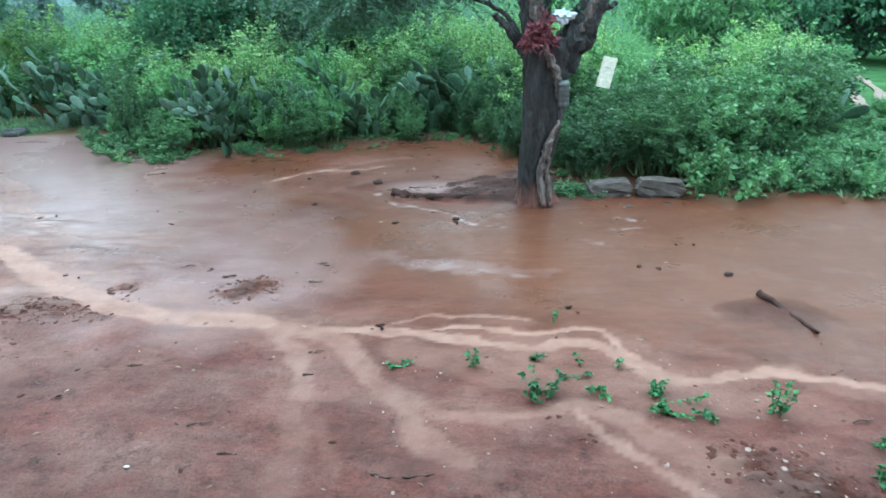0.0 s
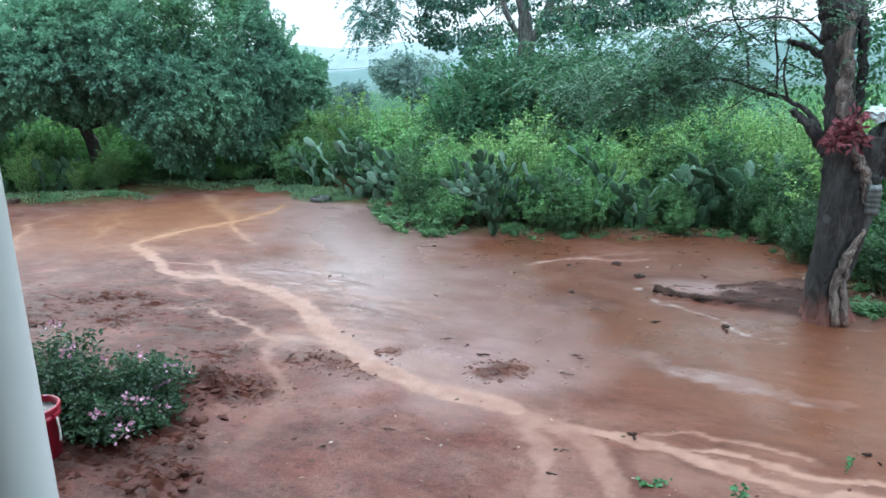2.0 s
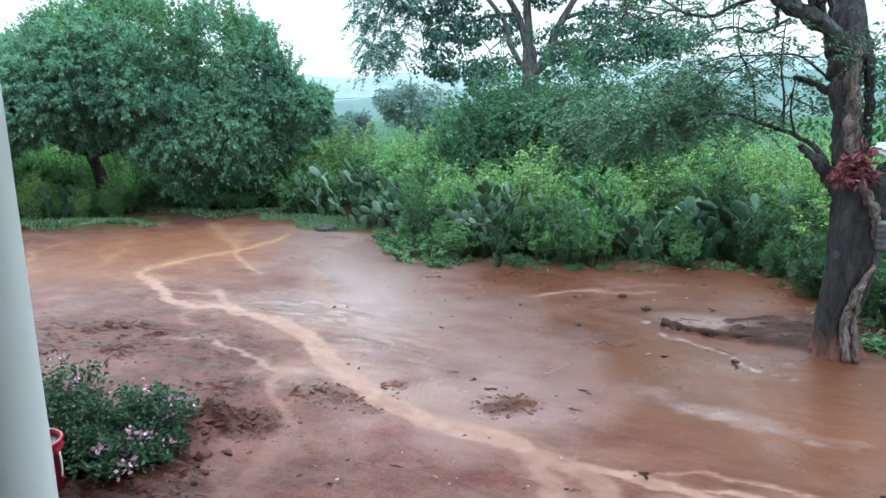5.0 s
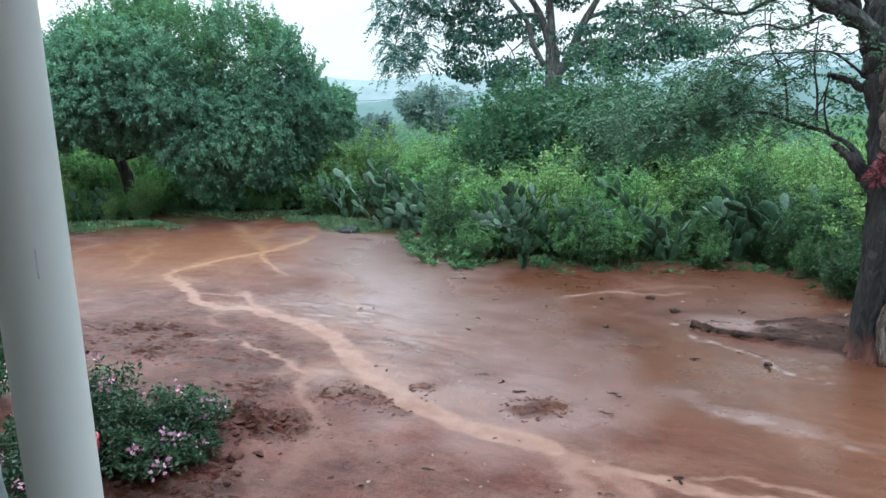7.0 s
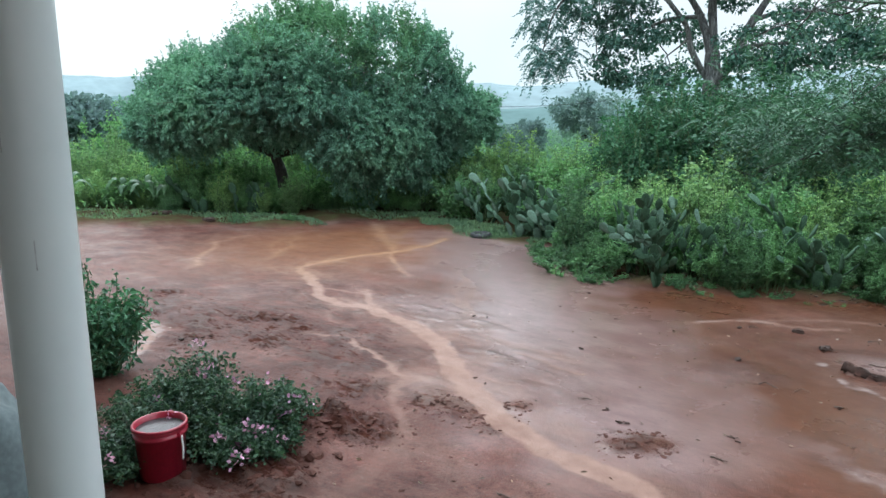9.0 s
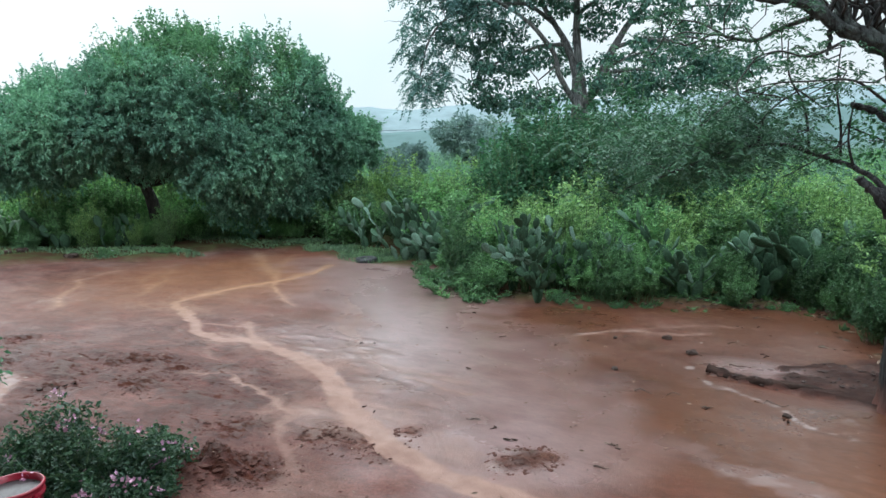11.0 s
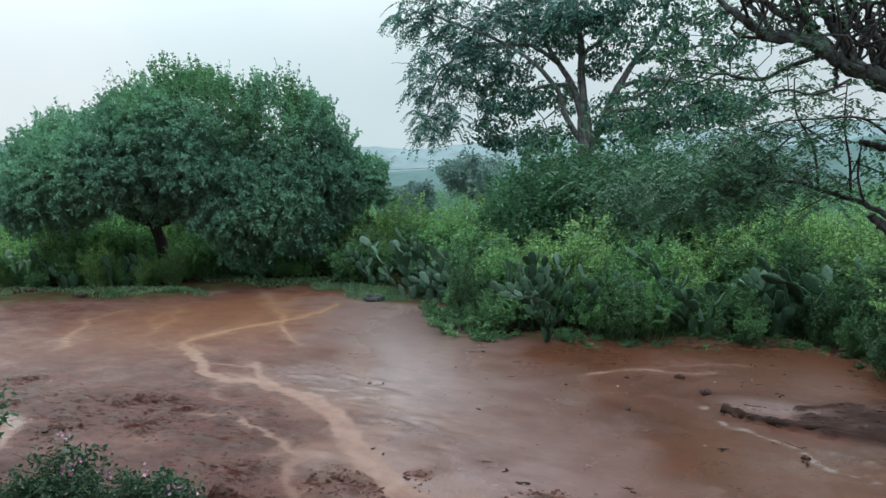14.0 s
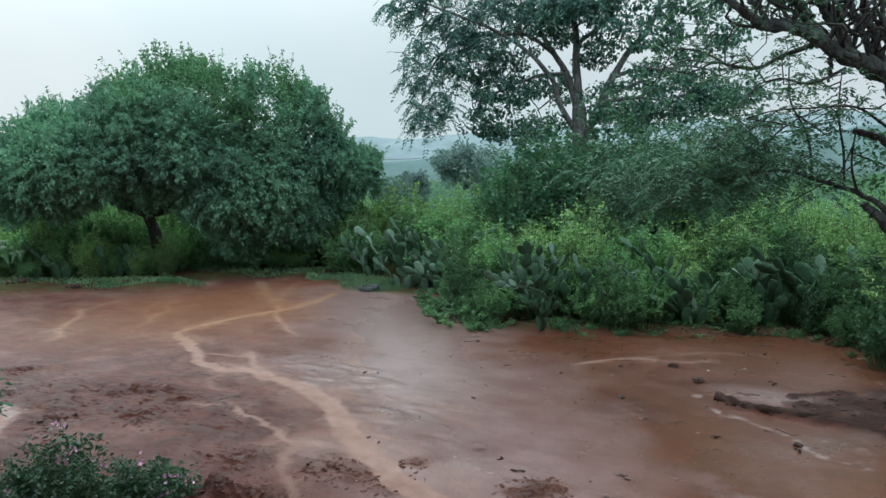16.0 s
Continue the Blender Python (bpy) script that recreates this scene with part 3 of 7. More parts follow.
clod *= 1 - 0.85 * silt
bucket_at = np.array((-2.70, 1.76))
bank *= np.clip(np.hypot(gx - bucket_at[0], gy - bucket_at[1]) / 0.3 - 0.6, 0, 1)
grit = np.clip(2.6 * value_noise(gx, gy, 0.085, 43) * value_noise(gx, gy, 0.22, 44) - 0.35, 0, 1)
crust_h = np.clip(3.2 * value_noise(gx * 0.55, gy * 1.25, 0.06, 53) * value_noise(gx, gy, 0.16, 54) - 0.55, 0, 1)
lumps = bank * (0.012 + 0.11 * value_noise(gx, gy, 0.2, 48) * value_noise(gx, gy, 0.09, 49) + 0.03 * abs(2 * value_noise(gx, gy, 0.06, 50) - 1)) + clod * crust_h * 0.034 + dark * (0.016 + 0.03 * grit)
gzz = gz(gx, gy) + np.where(near, bumps * (1 - 0.96 * np.clip(2.2 * np.maximum(flood, wet_sheen), 0, 1)) - 0.005 * silt + lumps + 0.10 * green * value_noise(gx, gy, 0.6, 46), 0)
# the ground lies lower under the porch slab
gzz -= 0.35 * np.clip((0.9 - gy) / 0.1, 0, 1) * (gy > -2.5) * (gx > -8.9) * (gx < 3.4)
far = np.hypot(gx, gy)
gzz += np.where(far > 30, 2.0 * (value_noise(gx, gy, 45, 51) - 0.5) * np.clip((far - 30) / 60, 0, 1), 0)
nx, ny = len(AX), len(AY)
ii = np.arange(nx * ny).reshape(nx, ny)
gf = np.stack([ii[:-1, :-1], ii[1:, :-1], ii[1:, 1:], ii[:-1, 1:]], -1).reshape(-1, 4)

m, nt, b = material("wet_red_earth", 0.4)
at_ = {}
for k in ("silt", "foam_sheen", "clod", "crust", "green", "flood", "orange", "field", "wet_sheen", "dark"):
    a = nt.nodes.new("ShaderNodeAttribute")
    a.attribute_name = k
    at_[k] = a.outputs["Fac"]
mud = nramp(nt, nnoise(nt, 1.1, 6, 0.6), [(0.3, (0.070, 0.0215, 0.0158)), (0.55, (0.098, 0.0335, 0.0250)), (0.75, (0.126, 0.047, 0.0360))])
mud = nmix(nt, 1.0, mud, nramp(nt, nnoise(nt, 26, 5, 0.7), [(0.3, (0.70, 0.68, 0.68)), (0.7, (1.15, 1.15, 1.15))]), "MULTIPLY")
flow = nt.nodes.new("ShaderNodeMapping")
flow.inputs["Rotation"].default_value = (0, 0, radians(35))
flow.inputs["Scale"].default_value = (0.9, 1.5, 1)
nt.links.new(nt.nodes["coords"].outputs["Object"], flow.inputs[0])
blot = nramp(nt, nnoise(nt, 2.2, 7, 0.72, flow.outputs[0]), [(0.36, (0.62, 0.52, 0.52)), (0.50, (0.98, 0.96, 0.96)), (0.66, (1.30, 1.32, 1.36))])
mud = nmix(nt, 1.0, mud, blot, "MULTIPLY")
# lilac-grey patches: thin silt, with the mud's wet sheen painted in
silt_sheen = nramp(nt, nnoise(nt, 1.7, 5, 0.62, flow.outputs[0]), [(0.42, (0, 0, 0)), (0.64, (1, 1, 1))])
mud = nmix(nt, nmath(nt, "MULTIPLY", nmath(nt, "MULTIPLY", silt_sheen, 0.66), nmath(nt, "SUBTRACT", 1.0, nmath(nt, "MULTIPLY", at_["clod"], 1.3), True)), mud, nramp(nt, nnoise(nt, 12, 5), [(0.3, (0.126, 0.066, 0.053)), (0.7, (0.174, 0.104, 0.087))]))
mud = nmix(nt, nmath(nt, "MULTIPLY", at_["clod"], 1.2, True), mud, nmix(nt, 1.0, mud, (0.74, 0.63, 0.60), "MULTIPLY"))
speck = nramp(nt, nnoise(nt, 95, 4, 0.7), [(0.34, (0.62, 0.58, 0.56)), (0.5, (1, 1, 1)), (0.68, (1.25, 1.27, 1.28))])
mud = nmix(nt, 1.0, mud, speck, "MULTIPLY")
crust = nramp(nt, nnoise(nt, 8, 8, 0.8), [(0.55, (1, 1, 1)), (0.63, (0.52, 0.44, 0.42))])
mud = nmix(nt, 1.0, mud, crust, "MULTIPLY")
mud = nmix(nt, nmath(nt, "MULTIPLY", at_["flood"], 0.86), mud, nramp(nt, nnoise(nt, 1.3, 6, 0.66), [(0.3, (0.062, 0.0228, 0.0112)), (0.7, (0.086, 0.0330, 0.0168))]))
mud = nmix(nt, nmath(nt, "MULTIPLY", at_["orange"], 0.85), mud, nramp(nt, nnoise(nt, 2.0, 5), [(0.3, (0.122, 0.047, 0.022)), (0.7, (0.165, 0.070, 0.034))]))
lay = nt.nodes.new("ShaderNodeMapping")
lay.inputs["Rotation"].default_value = (0, 0, radians(-22))
lay.inputs["Scale"].default_value = (0.75, 1.5, 1)
nt.links.new(nt.nodes["coords"].outputs["Object"], lay.inputs[0])
fleck = nmath(nt, "SUBTRACT", nnoise(nt, 15, 5, 0.65, lay.outputs[0]), nmath(nt, "SUBTRACT", 0.70, nmath(nt, "MULTIPLY", at_["clod"], 0.24)))
crumb = nmath(nt, "MULTIPLY", fleck, 11.0, True)
crumb = nmath(nt, "MULTIPLY", crumb, nmath(nt, "SUBTRACT", 1.0, nmath(nt, "MAXIMUM", at_["flood"], at_["wet_sheen"])), True)
# sky sheen of the wet film mixed into the base colour
mud = nmix(nt, nmath(nt, "MULTIPLY", at_["wet_sheen"], 0.7), mud, nramp(nt, nnoise(nt, 3, 5), [(0.3, (0.176, 0.104, 0.102)), (0.7, (0.246, 0.158, 0.160))]))
mud = nmix(nt, nmath(nt, "MULTIPLY", crumb, 0.85, True), mud, nramp(nt, nnoise(nt, 14, 5), [(0.3, (0.027, 0.012, 0.010)), (0.7, (0.077, 0.032, 0.023))]))
mud = nmix(nt, nmath(nt, "MULTIPLY", at_["crust"], 1.6, True), mud, nramp(nt, nnoise(nt, 30, 4), [(0.3, (0.042, 0.019, 0.015)), (0.7, (0.078, 0.038, 0.030))]))
run = nt.nodes.new("ShaderNodeMapping")
run.inputs["Rotation"].default_value = (0, 0, radians(28))
run.inputs["Scale"].default_value = (0.55, 1.5, 1)
nt.links.new(nt.nodes["coords"].outputs["Object"], run.inputs[0])
mud = nmix(nt, 0.7, mud, nramp(nt, nnoise(nt, 7, 9, 0.8, run.outputs[0]), [(0.36, (0.66, 0.61, 0.58)), (0.5, (1, 1, 1)), (0.64, (1.28, 1.28, 1.30))]), "MULTIPLY")
bits = nramp(nt, nnoise(nt, 21, 6, 0.78, lay.outputs[0]), [(0.60, (0, 0, 0)), (0.64, (1, 1, 1))])
mud = nmix(nt, nmath(nt, "MULTIPLY", bits, 0.55), mud, (0.036, 0.017, 0.013))
chips = nramp(nt, nnoise(nt, 30, 5, 0.76, flow.outputs[0]), [(0.64, (0, 0, 0)), (0.68, (1, 1, 1))])
mud = nmix(nt, nmath(nt, "MULTIPLY", chips, 0.4), mud, (0.24, 0.165, 0.14))
siltf = nmath(nt, "MULTIPLY", at_["silt"], nmath(nt, "ADD", 0.7, nnoise(nt, 7, 4)), True)
silt_c = nmix(nt, at_["orange"], nramp(nt, nnoise(nt, 9, 4), [(0.3, (0.190, 0.105, 0.082)), (0.7, (0.262, 0.160, 0.130))]), nramp(nt, nnoise(nt, 9, 4), [(0.3, (0.215, 0.110, 0.058)), (0.7, (0.285, 0.158, 0.088))]))
mud = nmix(nt, nmath(nt, "MULTIPLY", siltf, 0.92), mud, silt_c)
mud = nmix(nt, 1.0, mud, (1.01, 0.99, 0.96), "MULTIPLY")
mud = nmix(nt, nmath(nt, "MULTIPLY", at_["foam_sheen"], 0.9, True), mud, (0.265, 0.198, 0.182))
mud = nmix(nt, nmath(nt, "MULTIPLY", at_["dark"], 0.9), mud, nramp(nt, nnoise(nt, 16, 6, 0.7), [(0.3, (0.020, 0.011, 0.010)), (0.7, (0.052, 0.026, 0.020))]))
soil = nramp(nt, nnoise(nt, 3, 5), [(0.35, (0.055, 0.030, 0.020)), (0.65, (0.060, 0.062, 0.028))])
mud = nmix(nt, at_["green"], mud, soil)
mud = nmix(nt, at_["field"], mud, nramp(nt, nnoise(nt, 1.5, 5), [(0.3, (0.030, 0.070, 0.028)), (0.7, (0.065, 0.130, 0.048))]))
nt.links.new(mud, b.inputs["Base Color"])
pools = nramp(nt, nnoise(nt, 1.5, 5, 0.6), [(0.50, (0, 0, 0)), (0.62, (1, 1, 1))])
film = nmath(nt, "ADD", nmath(nt, "MULTIPLY", at_["flood"], 0.24), nmath(nt, "MULTIPLY", pools, 0.12))
film = nmath(nt, "ADD", film, nmath(nt, "MULTIPLY", at_["wet_sheen"], 0.26))
rgh = nmath(nt, "SUBTRACT", 0.55, film)
rgh = nmath(nt, "ADD", rgh, nmath(nt, "MULTIPLY", nnoise(nt, 20, 4), 0.12))
rgh = nmath(nt, "ADD", rgh, nmath(nt, "MULTIPLY", crumb, 0.25))
rgh = nmath(nt, "ADD", rgh, nmath(nt, "MULTIPLY", at_["green"], 0.4), True)
nt.links.new(rgh, b.inputs["Roughness"])
spec = nmath(nt, "ADD", 0.17, nmath(nt, "MULTIPLY", nmath(nt, "MAXIMUM", nmath(nt, "MULTIPLY", at_["flood"], 0.03), at_["wet_sheen"]), 0.22))
spec = nmath(nt, "SUBTRACT", spec, nmath(nt, "MULTIPLY", nmath(nt, "MAXIMUM", at_["green"], crumb), 0.2))
spec = nmath(nt, "SUBTRACT", spec, nmath(nt, "ADD", nmath(nt, "MULTIPLY", at_["flood"], 0.05), nmath(nt, "MULTIPLY", at_["dark"], 0.12)), True)
nt.links.new(spec, b.inputs["Specular IOR Level"])
wet = nmath(nt, "MULTIPLY", nmath(nt, "ADD", nmath(nt, "MULTIPLY", pools, 0.09), 0.01), at_["flood"])
wet = nmath(nt, "ADD", wet, nmath(nt, "MULTIPLY", at_["wet_sheen"], 0.6), True)
nt.links.new(nmath(nt, "MULTIPLY", wet, nmath(nt, "SUBTRACT", 1.0, at_["green"]), True), b.inputs["Coat Weight"])
b.inputs["Coat Roughness"].default_value = 0.3
dry = nmath(nt, "SUBTRACT", 1.0, nmath(nt, "MULTIPLY", nmath(nt, "MAXIMUM", at_["flood"], at_["wet_sheen"]), 0.8))
hgt = nmath(nt, "ADD", nmath(nt, "MULTIPLY", nnoise(nt, 40, 6, 0.7), dry), nmath(nt, "MULTIPLY", nmath(nt, "MULTIPLY", nnoise(nt, 14, 3), 0.3), dry))
hgt = nmath(nt, "ADD", hgt, nmath(nt, "MULTIPLY", nmath(nt, "MULTIPLY", nnoise(nt, 22, 8, 0.8), nmath(nt, "MAXIMUM", crumb, at_["dark"])), 1.8))
nbump(nt, hgt, b, 0.46, 0.02)
M_GROUND = m
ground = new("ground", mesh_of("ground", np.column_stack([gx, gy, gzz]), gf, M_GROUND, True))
for k, arr in (("silt", silt), ("foam_sheen", foam_sheen), ("clod", clod), ("crust", clod * crust_h), ("green", green), ("flood", flood), ("orange", orange), ("field", field), ("wet_sheen", wet_sheen), ("dark", dark)):
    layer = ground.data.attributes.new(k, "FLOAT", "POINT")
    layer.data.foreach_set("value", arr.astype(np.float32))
tagged(ground, "rain-soaked red earth yard with muddy rills and shallow water", "ground", kind="structure")


def on_ground(x, y):
    """Height of the yard's surface at a spot."""
    i, j = int(np.argmin(abs(AX - x))), int(np.argmin(abs(AY - y)))
    return float(gzz[i * ny + j])


# ---- the trodden path through the grassland ----
M_PATH = plain("pale_trodden_sand", (0.17, 0.125, 0.095), 0.85, 3.0, 0.25, 0.3)
PATHS = (((13.54, 27.69), (12.55, 25.03), (10.56, 20.61), (8.92, 16.91), (7.95, 14.5), (7.22, 12.68), (6.75, 11.6)), ((9.48, 17.16), (8.92, 15.58), (8.3, 13.97), (7.6, 12.6)))
for line in PATHS:
    mid = smooth_line([(*q, 0) for q in line], 60)
    side = unit(np.cross(np.gradient(mid, axis=0), [0, 0, 1.0]))
    wide = 0.05 + 0.09 * value_noise(mid[:, 1], mid[:, 0], 0.6, 55)[:, None]
    rim = [mid - side * wide * (0.8 + 0.4 * rng.random((60, 1))), mid, mid + side * wide * (0.8 + 0.4 * rng.random((60, 1)))]
    v = np.concatenate(rim)
    v[:, 2] = gz(v[:, 0], v[:, 1]) + 0.03 + np.repeat([0.0, 0.02, 0.0], 60)
    f = [(k * 60 + i, k * 60 + i + 1, (k + 1) * 60 + i + 1, (k + 1) * 60 + i) for k in range(2) for i in range(59)]
    tagged(piece("path", v, f, M_PATH, None, "", True), "pale sandy footpath trodden through the grassland", "path", kind="structure")


# ---- distance: hills and woods, haze painted into colour and glow ----
def ridge(name, dist, base, tops, seed, az0=-80, az1=60, n=160):
    az = np.radians(np.linspace(az0, az1, n))
    h = 1.3 * np.interp(np.degrees(az), [t[0] for t in tops], [t[1] for t in tops]) + 0.012 * dist * (value_noise(np.degrees(az), 0 * az, 4, seed) - 0.5) + 0.006 * dist * (value_noise(np.degrees(az), 0 * az, 0.8, seed + 1) - 0.5)
    rows = []
    for k, (f, g) in enumerate(((1.0, 0.0), (1.06, 0.55), (1.15, 0.9), (1.25, 1.0), (1.5, 0.6))):
        rr = dist * f
        rows.append(np.column_stack([np.sin(az) * rr, np.cos(az) * rr, base + (h - base) * g]))
    v = np.concatenate(rows)
    f = [(k * n + i, k * n + i + 1, (k + 1) * n + i + 1, (k + 1) * n + i) for k in range(4) for i in range(n - 1)]
    return v, f


# haze as paint: a pale base colour that also emits a little
def painted_haze(name, colour, glow):
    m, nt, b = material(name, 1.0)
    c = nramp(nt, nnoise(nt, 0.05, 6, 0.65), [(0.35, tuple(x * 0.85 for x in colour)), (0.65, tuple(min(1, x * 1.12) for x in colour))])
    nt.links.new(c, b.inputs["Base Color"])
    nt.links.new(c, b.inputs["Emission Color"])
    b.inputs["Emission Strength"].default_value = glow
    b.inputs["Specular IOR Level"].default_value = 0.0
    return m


M_HILL_FAR = painted_haze("far_hills_painted_misty", (0.160, 0.200, 0.210), 0.40)
M_HILL_MID = painted_haze("wooded_hill_painted_misty", (0.085, 0.125, 0.122), 0.42)
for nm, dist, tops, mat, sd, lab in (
    ("backdrop_far_hills", 520, ((-80, 30), (-62, 34), (-56, 36), (-50, 30), (-38, 31), (-30, 31), (-24, 36), (-12, 34), (0, 36), (20, 26), (60, 24)), M_HILL_FAR, 61, "hills far behind the fields, painted pale as mist"),
    ("backdrop_wooded_hills", 260, ((-80, 8), (-68, 11), (-60, 9), (-50, 6), (-35, 7), (-28, 9), (-22, 10), (-10, 11), (5, 14), (18, 18), (30, 20), (60, 18)), M_HILL_MID, 71, "wooded hills behind the fields, painted blue-green as mist"),
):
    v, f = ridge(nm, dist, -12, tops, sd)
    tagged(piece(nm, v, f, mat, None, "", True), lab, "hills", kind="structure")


# ---- foliage builders ----
def clump(r, n, centre, radius, length, squash=0.7, out=0.8, down=0.0):
    """n leaves in a ragged ball; they point outwards and a little down."""
    d = unit(r.normal(size=(n, 3)))
    rad = np.asarray(radius) * np.cbrt(r.random(n))[:, None] ** 0.8
    p = np.asarray(centre) + d * rad * [1, 1, squash]
    dd = d * out + r.normal(size=(n, 3)) * 0.6 + [0, 0, -down]
    L = length * (0.6 + 0.8 * r.random(n))
    return leaf_cloud(p, dd, L, L * (0.42 + 0.2 * r.random(n)), r)


def merge_leaves(chunks):
    vs = np.concatenate([c[0] for c in chunks])
    n = len(vs) // 4
    return vs, np.arange(n * 4).reshape(n, 4)


def frond(r, base, heading, length, pairs, leaf, sag=0.5, broad=0.34):
    """A feathered leaf: a drooping midrib with pairs of leaflets."""
    t = np.linspace(0.12, 1, pairs)
    heading = unit(np.asarray(heading, float))
    mid = np.asarray(base) + heading * (length * t)[:, None]
    mid[:, 2] -= sag * length * t ** 2
    side = unit(np.cross(heading, [0, 0, 1.0]) + 1e-6)
    p = np.repeat(mid, 2, axis=0)
    s = np.tile([1.0, -1.0], pairs)[:, None]
    d = side * s + heading * 0.5 + [0, 0, -0.35] + r.normal(size=(pairs * 2, 3)) * 0.15
    return leaf_cloud(p, d, leaf * (0.7 + 0.5 * r.random(pairs * 2)), leaf * broad, r, 0.03, 0.1)


def round_tree(name, label, x, y, height, width, trunk_h, mat, seed, leaf=0.3, clumps=60, per=60):
    """A plain tree far off: trunk, a few limbs and an uneven crown of leaf clumps."""
    r = np.random.default_rng(seed)
    ob = thing(name, label, "tree", at=(x, y, float(gz(x, y)) - 0.2))
    top = np.array([0, 0, trunk_h])
    ch = [tube(bend((0, 0, 0), top, r, 0.03, 5), np.linspace(0.035, 0.025, 5) * height, 7)]
    lv = []
    for k in range(clumps):
        d = unit(r.normal(size=3))
        q = np.cbrt(r.random())
        c = np.array([d[0] * q * width / 2, d[1] * q * width / 2, (trunk_h + height) / 2 + d[2] * q * (height - trunk_h) / 2 * (1 - 0.25 * r.random())])
        lv.append(clump(r, per, c, width * r.uniform(0.07, 0.15), leaf, 0.7))
        if k % 8 == 0:
            ch.append(tube(bend(top, c, r, 0.06, 5), np.linspace(0.018, 0.006, 5) * height, 5))
    piece("trunk", *join(ch), M_BARK, ob)
    piece("crown", *merge_leaves(lv), mat, ob)
    return ob


# ---- the broad dark tree at the yard's far corner ----
def dome_tree():
    r = np.random.default_rng(11)
    bx, by = -11.47, 8.98
    g0 = float(gz(bx, by))
    tree = thing("tree", "broad dense dark-green tree with a low domed crown", "tree", at=(bx, by, g0))
    across = unit(np.array([by, -bx, 0.0]))      # to the right as seen from the house
    away = unit(np.array([bx, by, 0.0]))

    def loc(u, w, h):
        return across * u + away * w + np.array([0, 0, h])

    fork = loc(-0.04, 0, 1.2)
    piece("trunk", *tube(smooth_line([loc(0.2, 0, -0.15), loc(0.16, 0, 0.3), loc(0.1, 0, 0.65), loc(0.05, 0, 0.9), fork], 11), np.linspace(0.15, 0.10, 11), 12, r, 0.05), M_BARK, tree, "dark leaning trunk", True)
    for u, w, h in ((-0.35, -0.1, 1.75), (-1.5, 0.3, 2.5), (-0.9, 0.6, 2.9), (0.5, -0.2, 2.0), (0.4, 0.2, 3.3), (1.4, 0.5, 3.3), (1.2, -0.8, 2.3), (2.6, 0.2, 2.7), (3.6, 0.4, 2.2), (-2.5, 0.2, 2.2), (2.2, -0.9, 1.6), (1.9, -1.2, 2.2)):
        piece("limb", *tube(smooth_line(bend(fork, loc(u, w, h), r, 0.05, 6, 0.06), 14), np.linspace(0.085, 0.02, 14), 7, r, 0.06), M_BARK, tree, "", True)
    # the crown's upper and lower outline across its width
    us = [-2.95, -2.65, -2.3, -1.97, -1.31, -0.62, 0.0, 0.64, 0.96, 1.49, 1.81, 2.27, 2.61, 3.2, 3.67, 4.02, 4.33, 4.64, 4.92]
    top = [1.75, 2.25, 2.65, 2.92, 3.2, 3.5, 3.84, 4.18, 4.26, 4.0, 3.65, 4.06, 3.95, 3.74, 3.2, 2.62, 2.3, 2.3, 2.0]
    ul = [-2.95, -2.6, -1.74, -0.77, 0.1, 0.56, 0.97, 1.39, 2.43, 3.17, 3.69, 4.22, 4.92]
    low = [1.55, 1.4, 1.45, 1.5, 1.5, 1.25, 0.75, 0.28, 0.18, 0.4, 1.1, 1.55, 1.6]

    def shell(u, a, s):
        """A place on the crown's skin, s of the way out from its heart, and the way outwards."""
        hi, lo = np.interp(u, us, top), np.interp(u, ul, low)
        heart = lo + (hi - lo) * 0.42
        half = 1.95 * math.sqrt(max(0.03, 1 - ((u - 0.9) / 4.15) ** 2))
        up = (hi - heart) if a > 0 else (heart - lo)
        w = -half * math.cos(a)
        near = 1 + w / 14.57      # the near side narrows towards the eye
        mid, skin = loc(u * 0.94 + 0.05, 0, heart), loc(u * near, w, 1.7 + (heart + up * math.sin(a) - 1.7) * near)
        return mid + (skin - mid) * s, unit(skin - mid)

    base, way, size, tall_ = [], [], [], []
    for k in range(430):      # boughs, each a bunch of leafy sprays
        u, a = r.uniform(-2.85, 4.75), r.uniform(-1.35, 2.1)
        v = Vector(shell(u, a, 1.0)[0])
        q, n = shell(u, a, 0.98 - 0.30 * max(0.0, noise.noise(v * 0.95)) * (1 - 0.6 * max(0.0, math.sin(a))) - 0.2 * r.random() ** 2)
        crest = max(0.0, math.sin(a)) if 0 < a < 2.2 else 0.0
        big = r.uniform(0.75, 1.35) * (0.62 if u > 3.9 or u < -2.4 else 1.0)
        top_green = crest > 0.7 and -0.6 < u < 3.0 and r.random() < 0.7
        for z in range(int(17 * big)):
            d = unit(r.normal(size=3) + n * 0.8)
            base.append(q - n * 0.12 + d * r.uniform(0.05, 0.26) * big)
            way.append(unit(d * 0.9 + n * 0.3 + [0, 0, 0.75 * crest ** 2 - 0.45 * (1 - crest)]))
            size.append((r.uniform(0.16, 0.32) + 0.24 * r.random() ** 3 * crest ** 2) * big)
            tall_.append(top_green)
    base, way, size, tall_ = np.array(base), np.array(way), np.array(size)[:, None], np.array(tall_)
    m_ = 26
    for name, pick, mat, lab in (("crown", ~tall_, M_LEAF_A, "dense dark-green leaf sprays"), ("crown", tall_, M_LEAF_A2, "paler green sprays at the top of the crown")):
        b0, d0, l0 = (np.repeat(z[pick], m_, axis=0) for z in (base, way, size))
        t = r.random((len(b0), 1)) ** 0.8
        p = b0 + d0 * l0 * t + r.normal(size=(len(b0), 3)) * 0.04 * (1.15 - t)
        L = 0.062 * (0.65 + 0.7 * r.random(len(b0)))
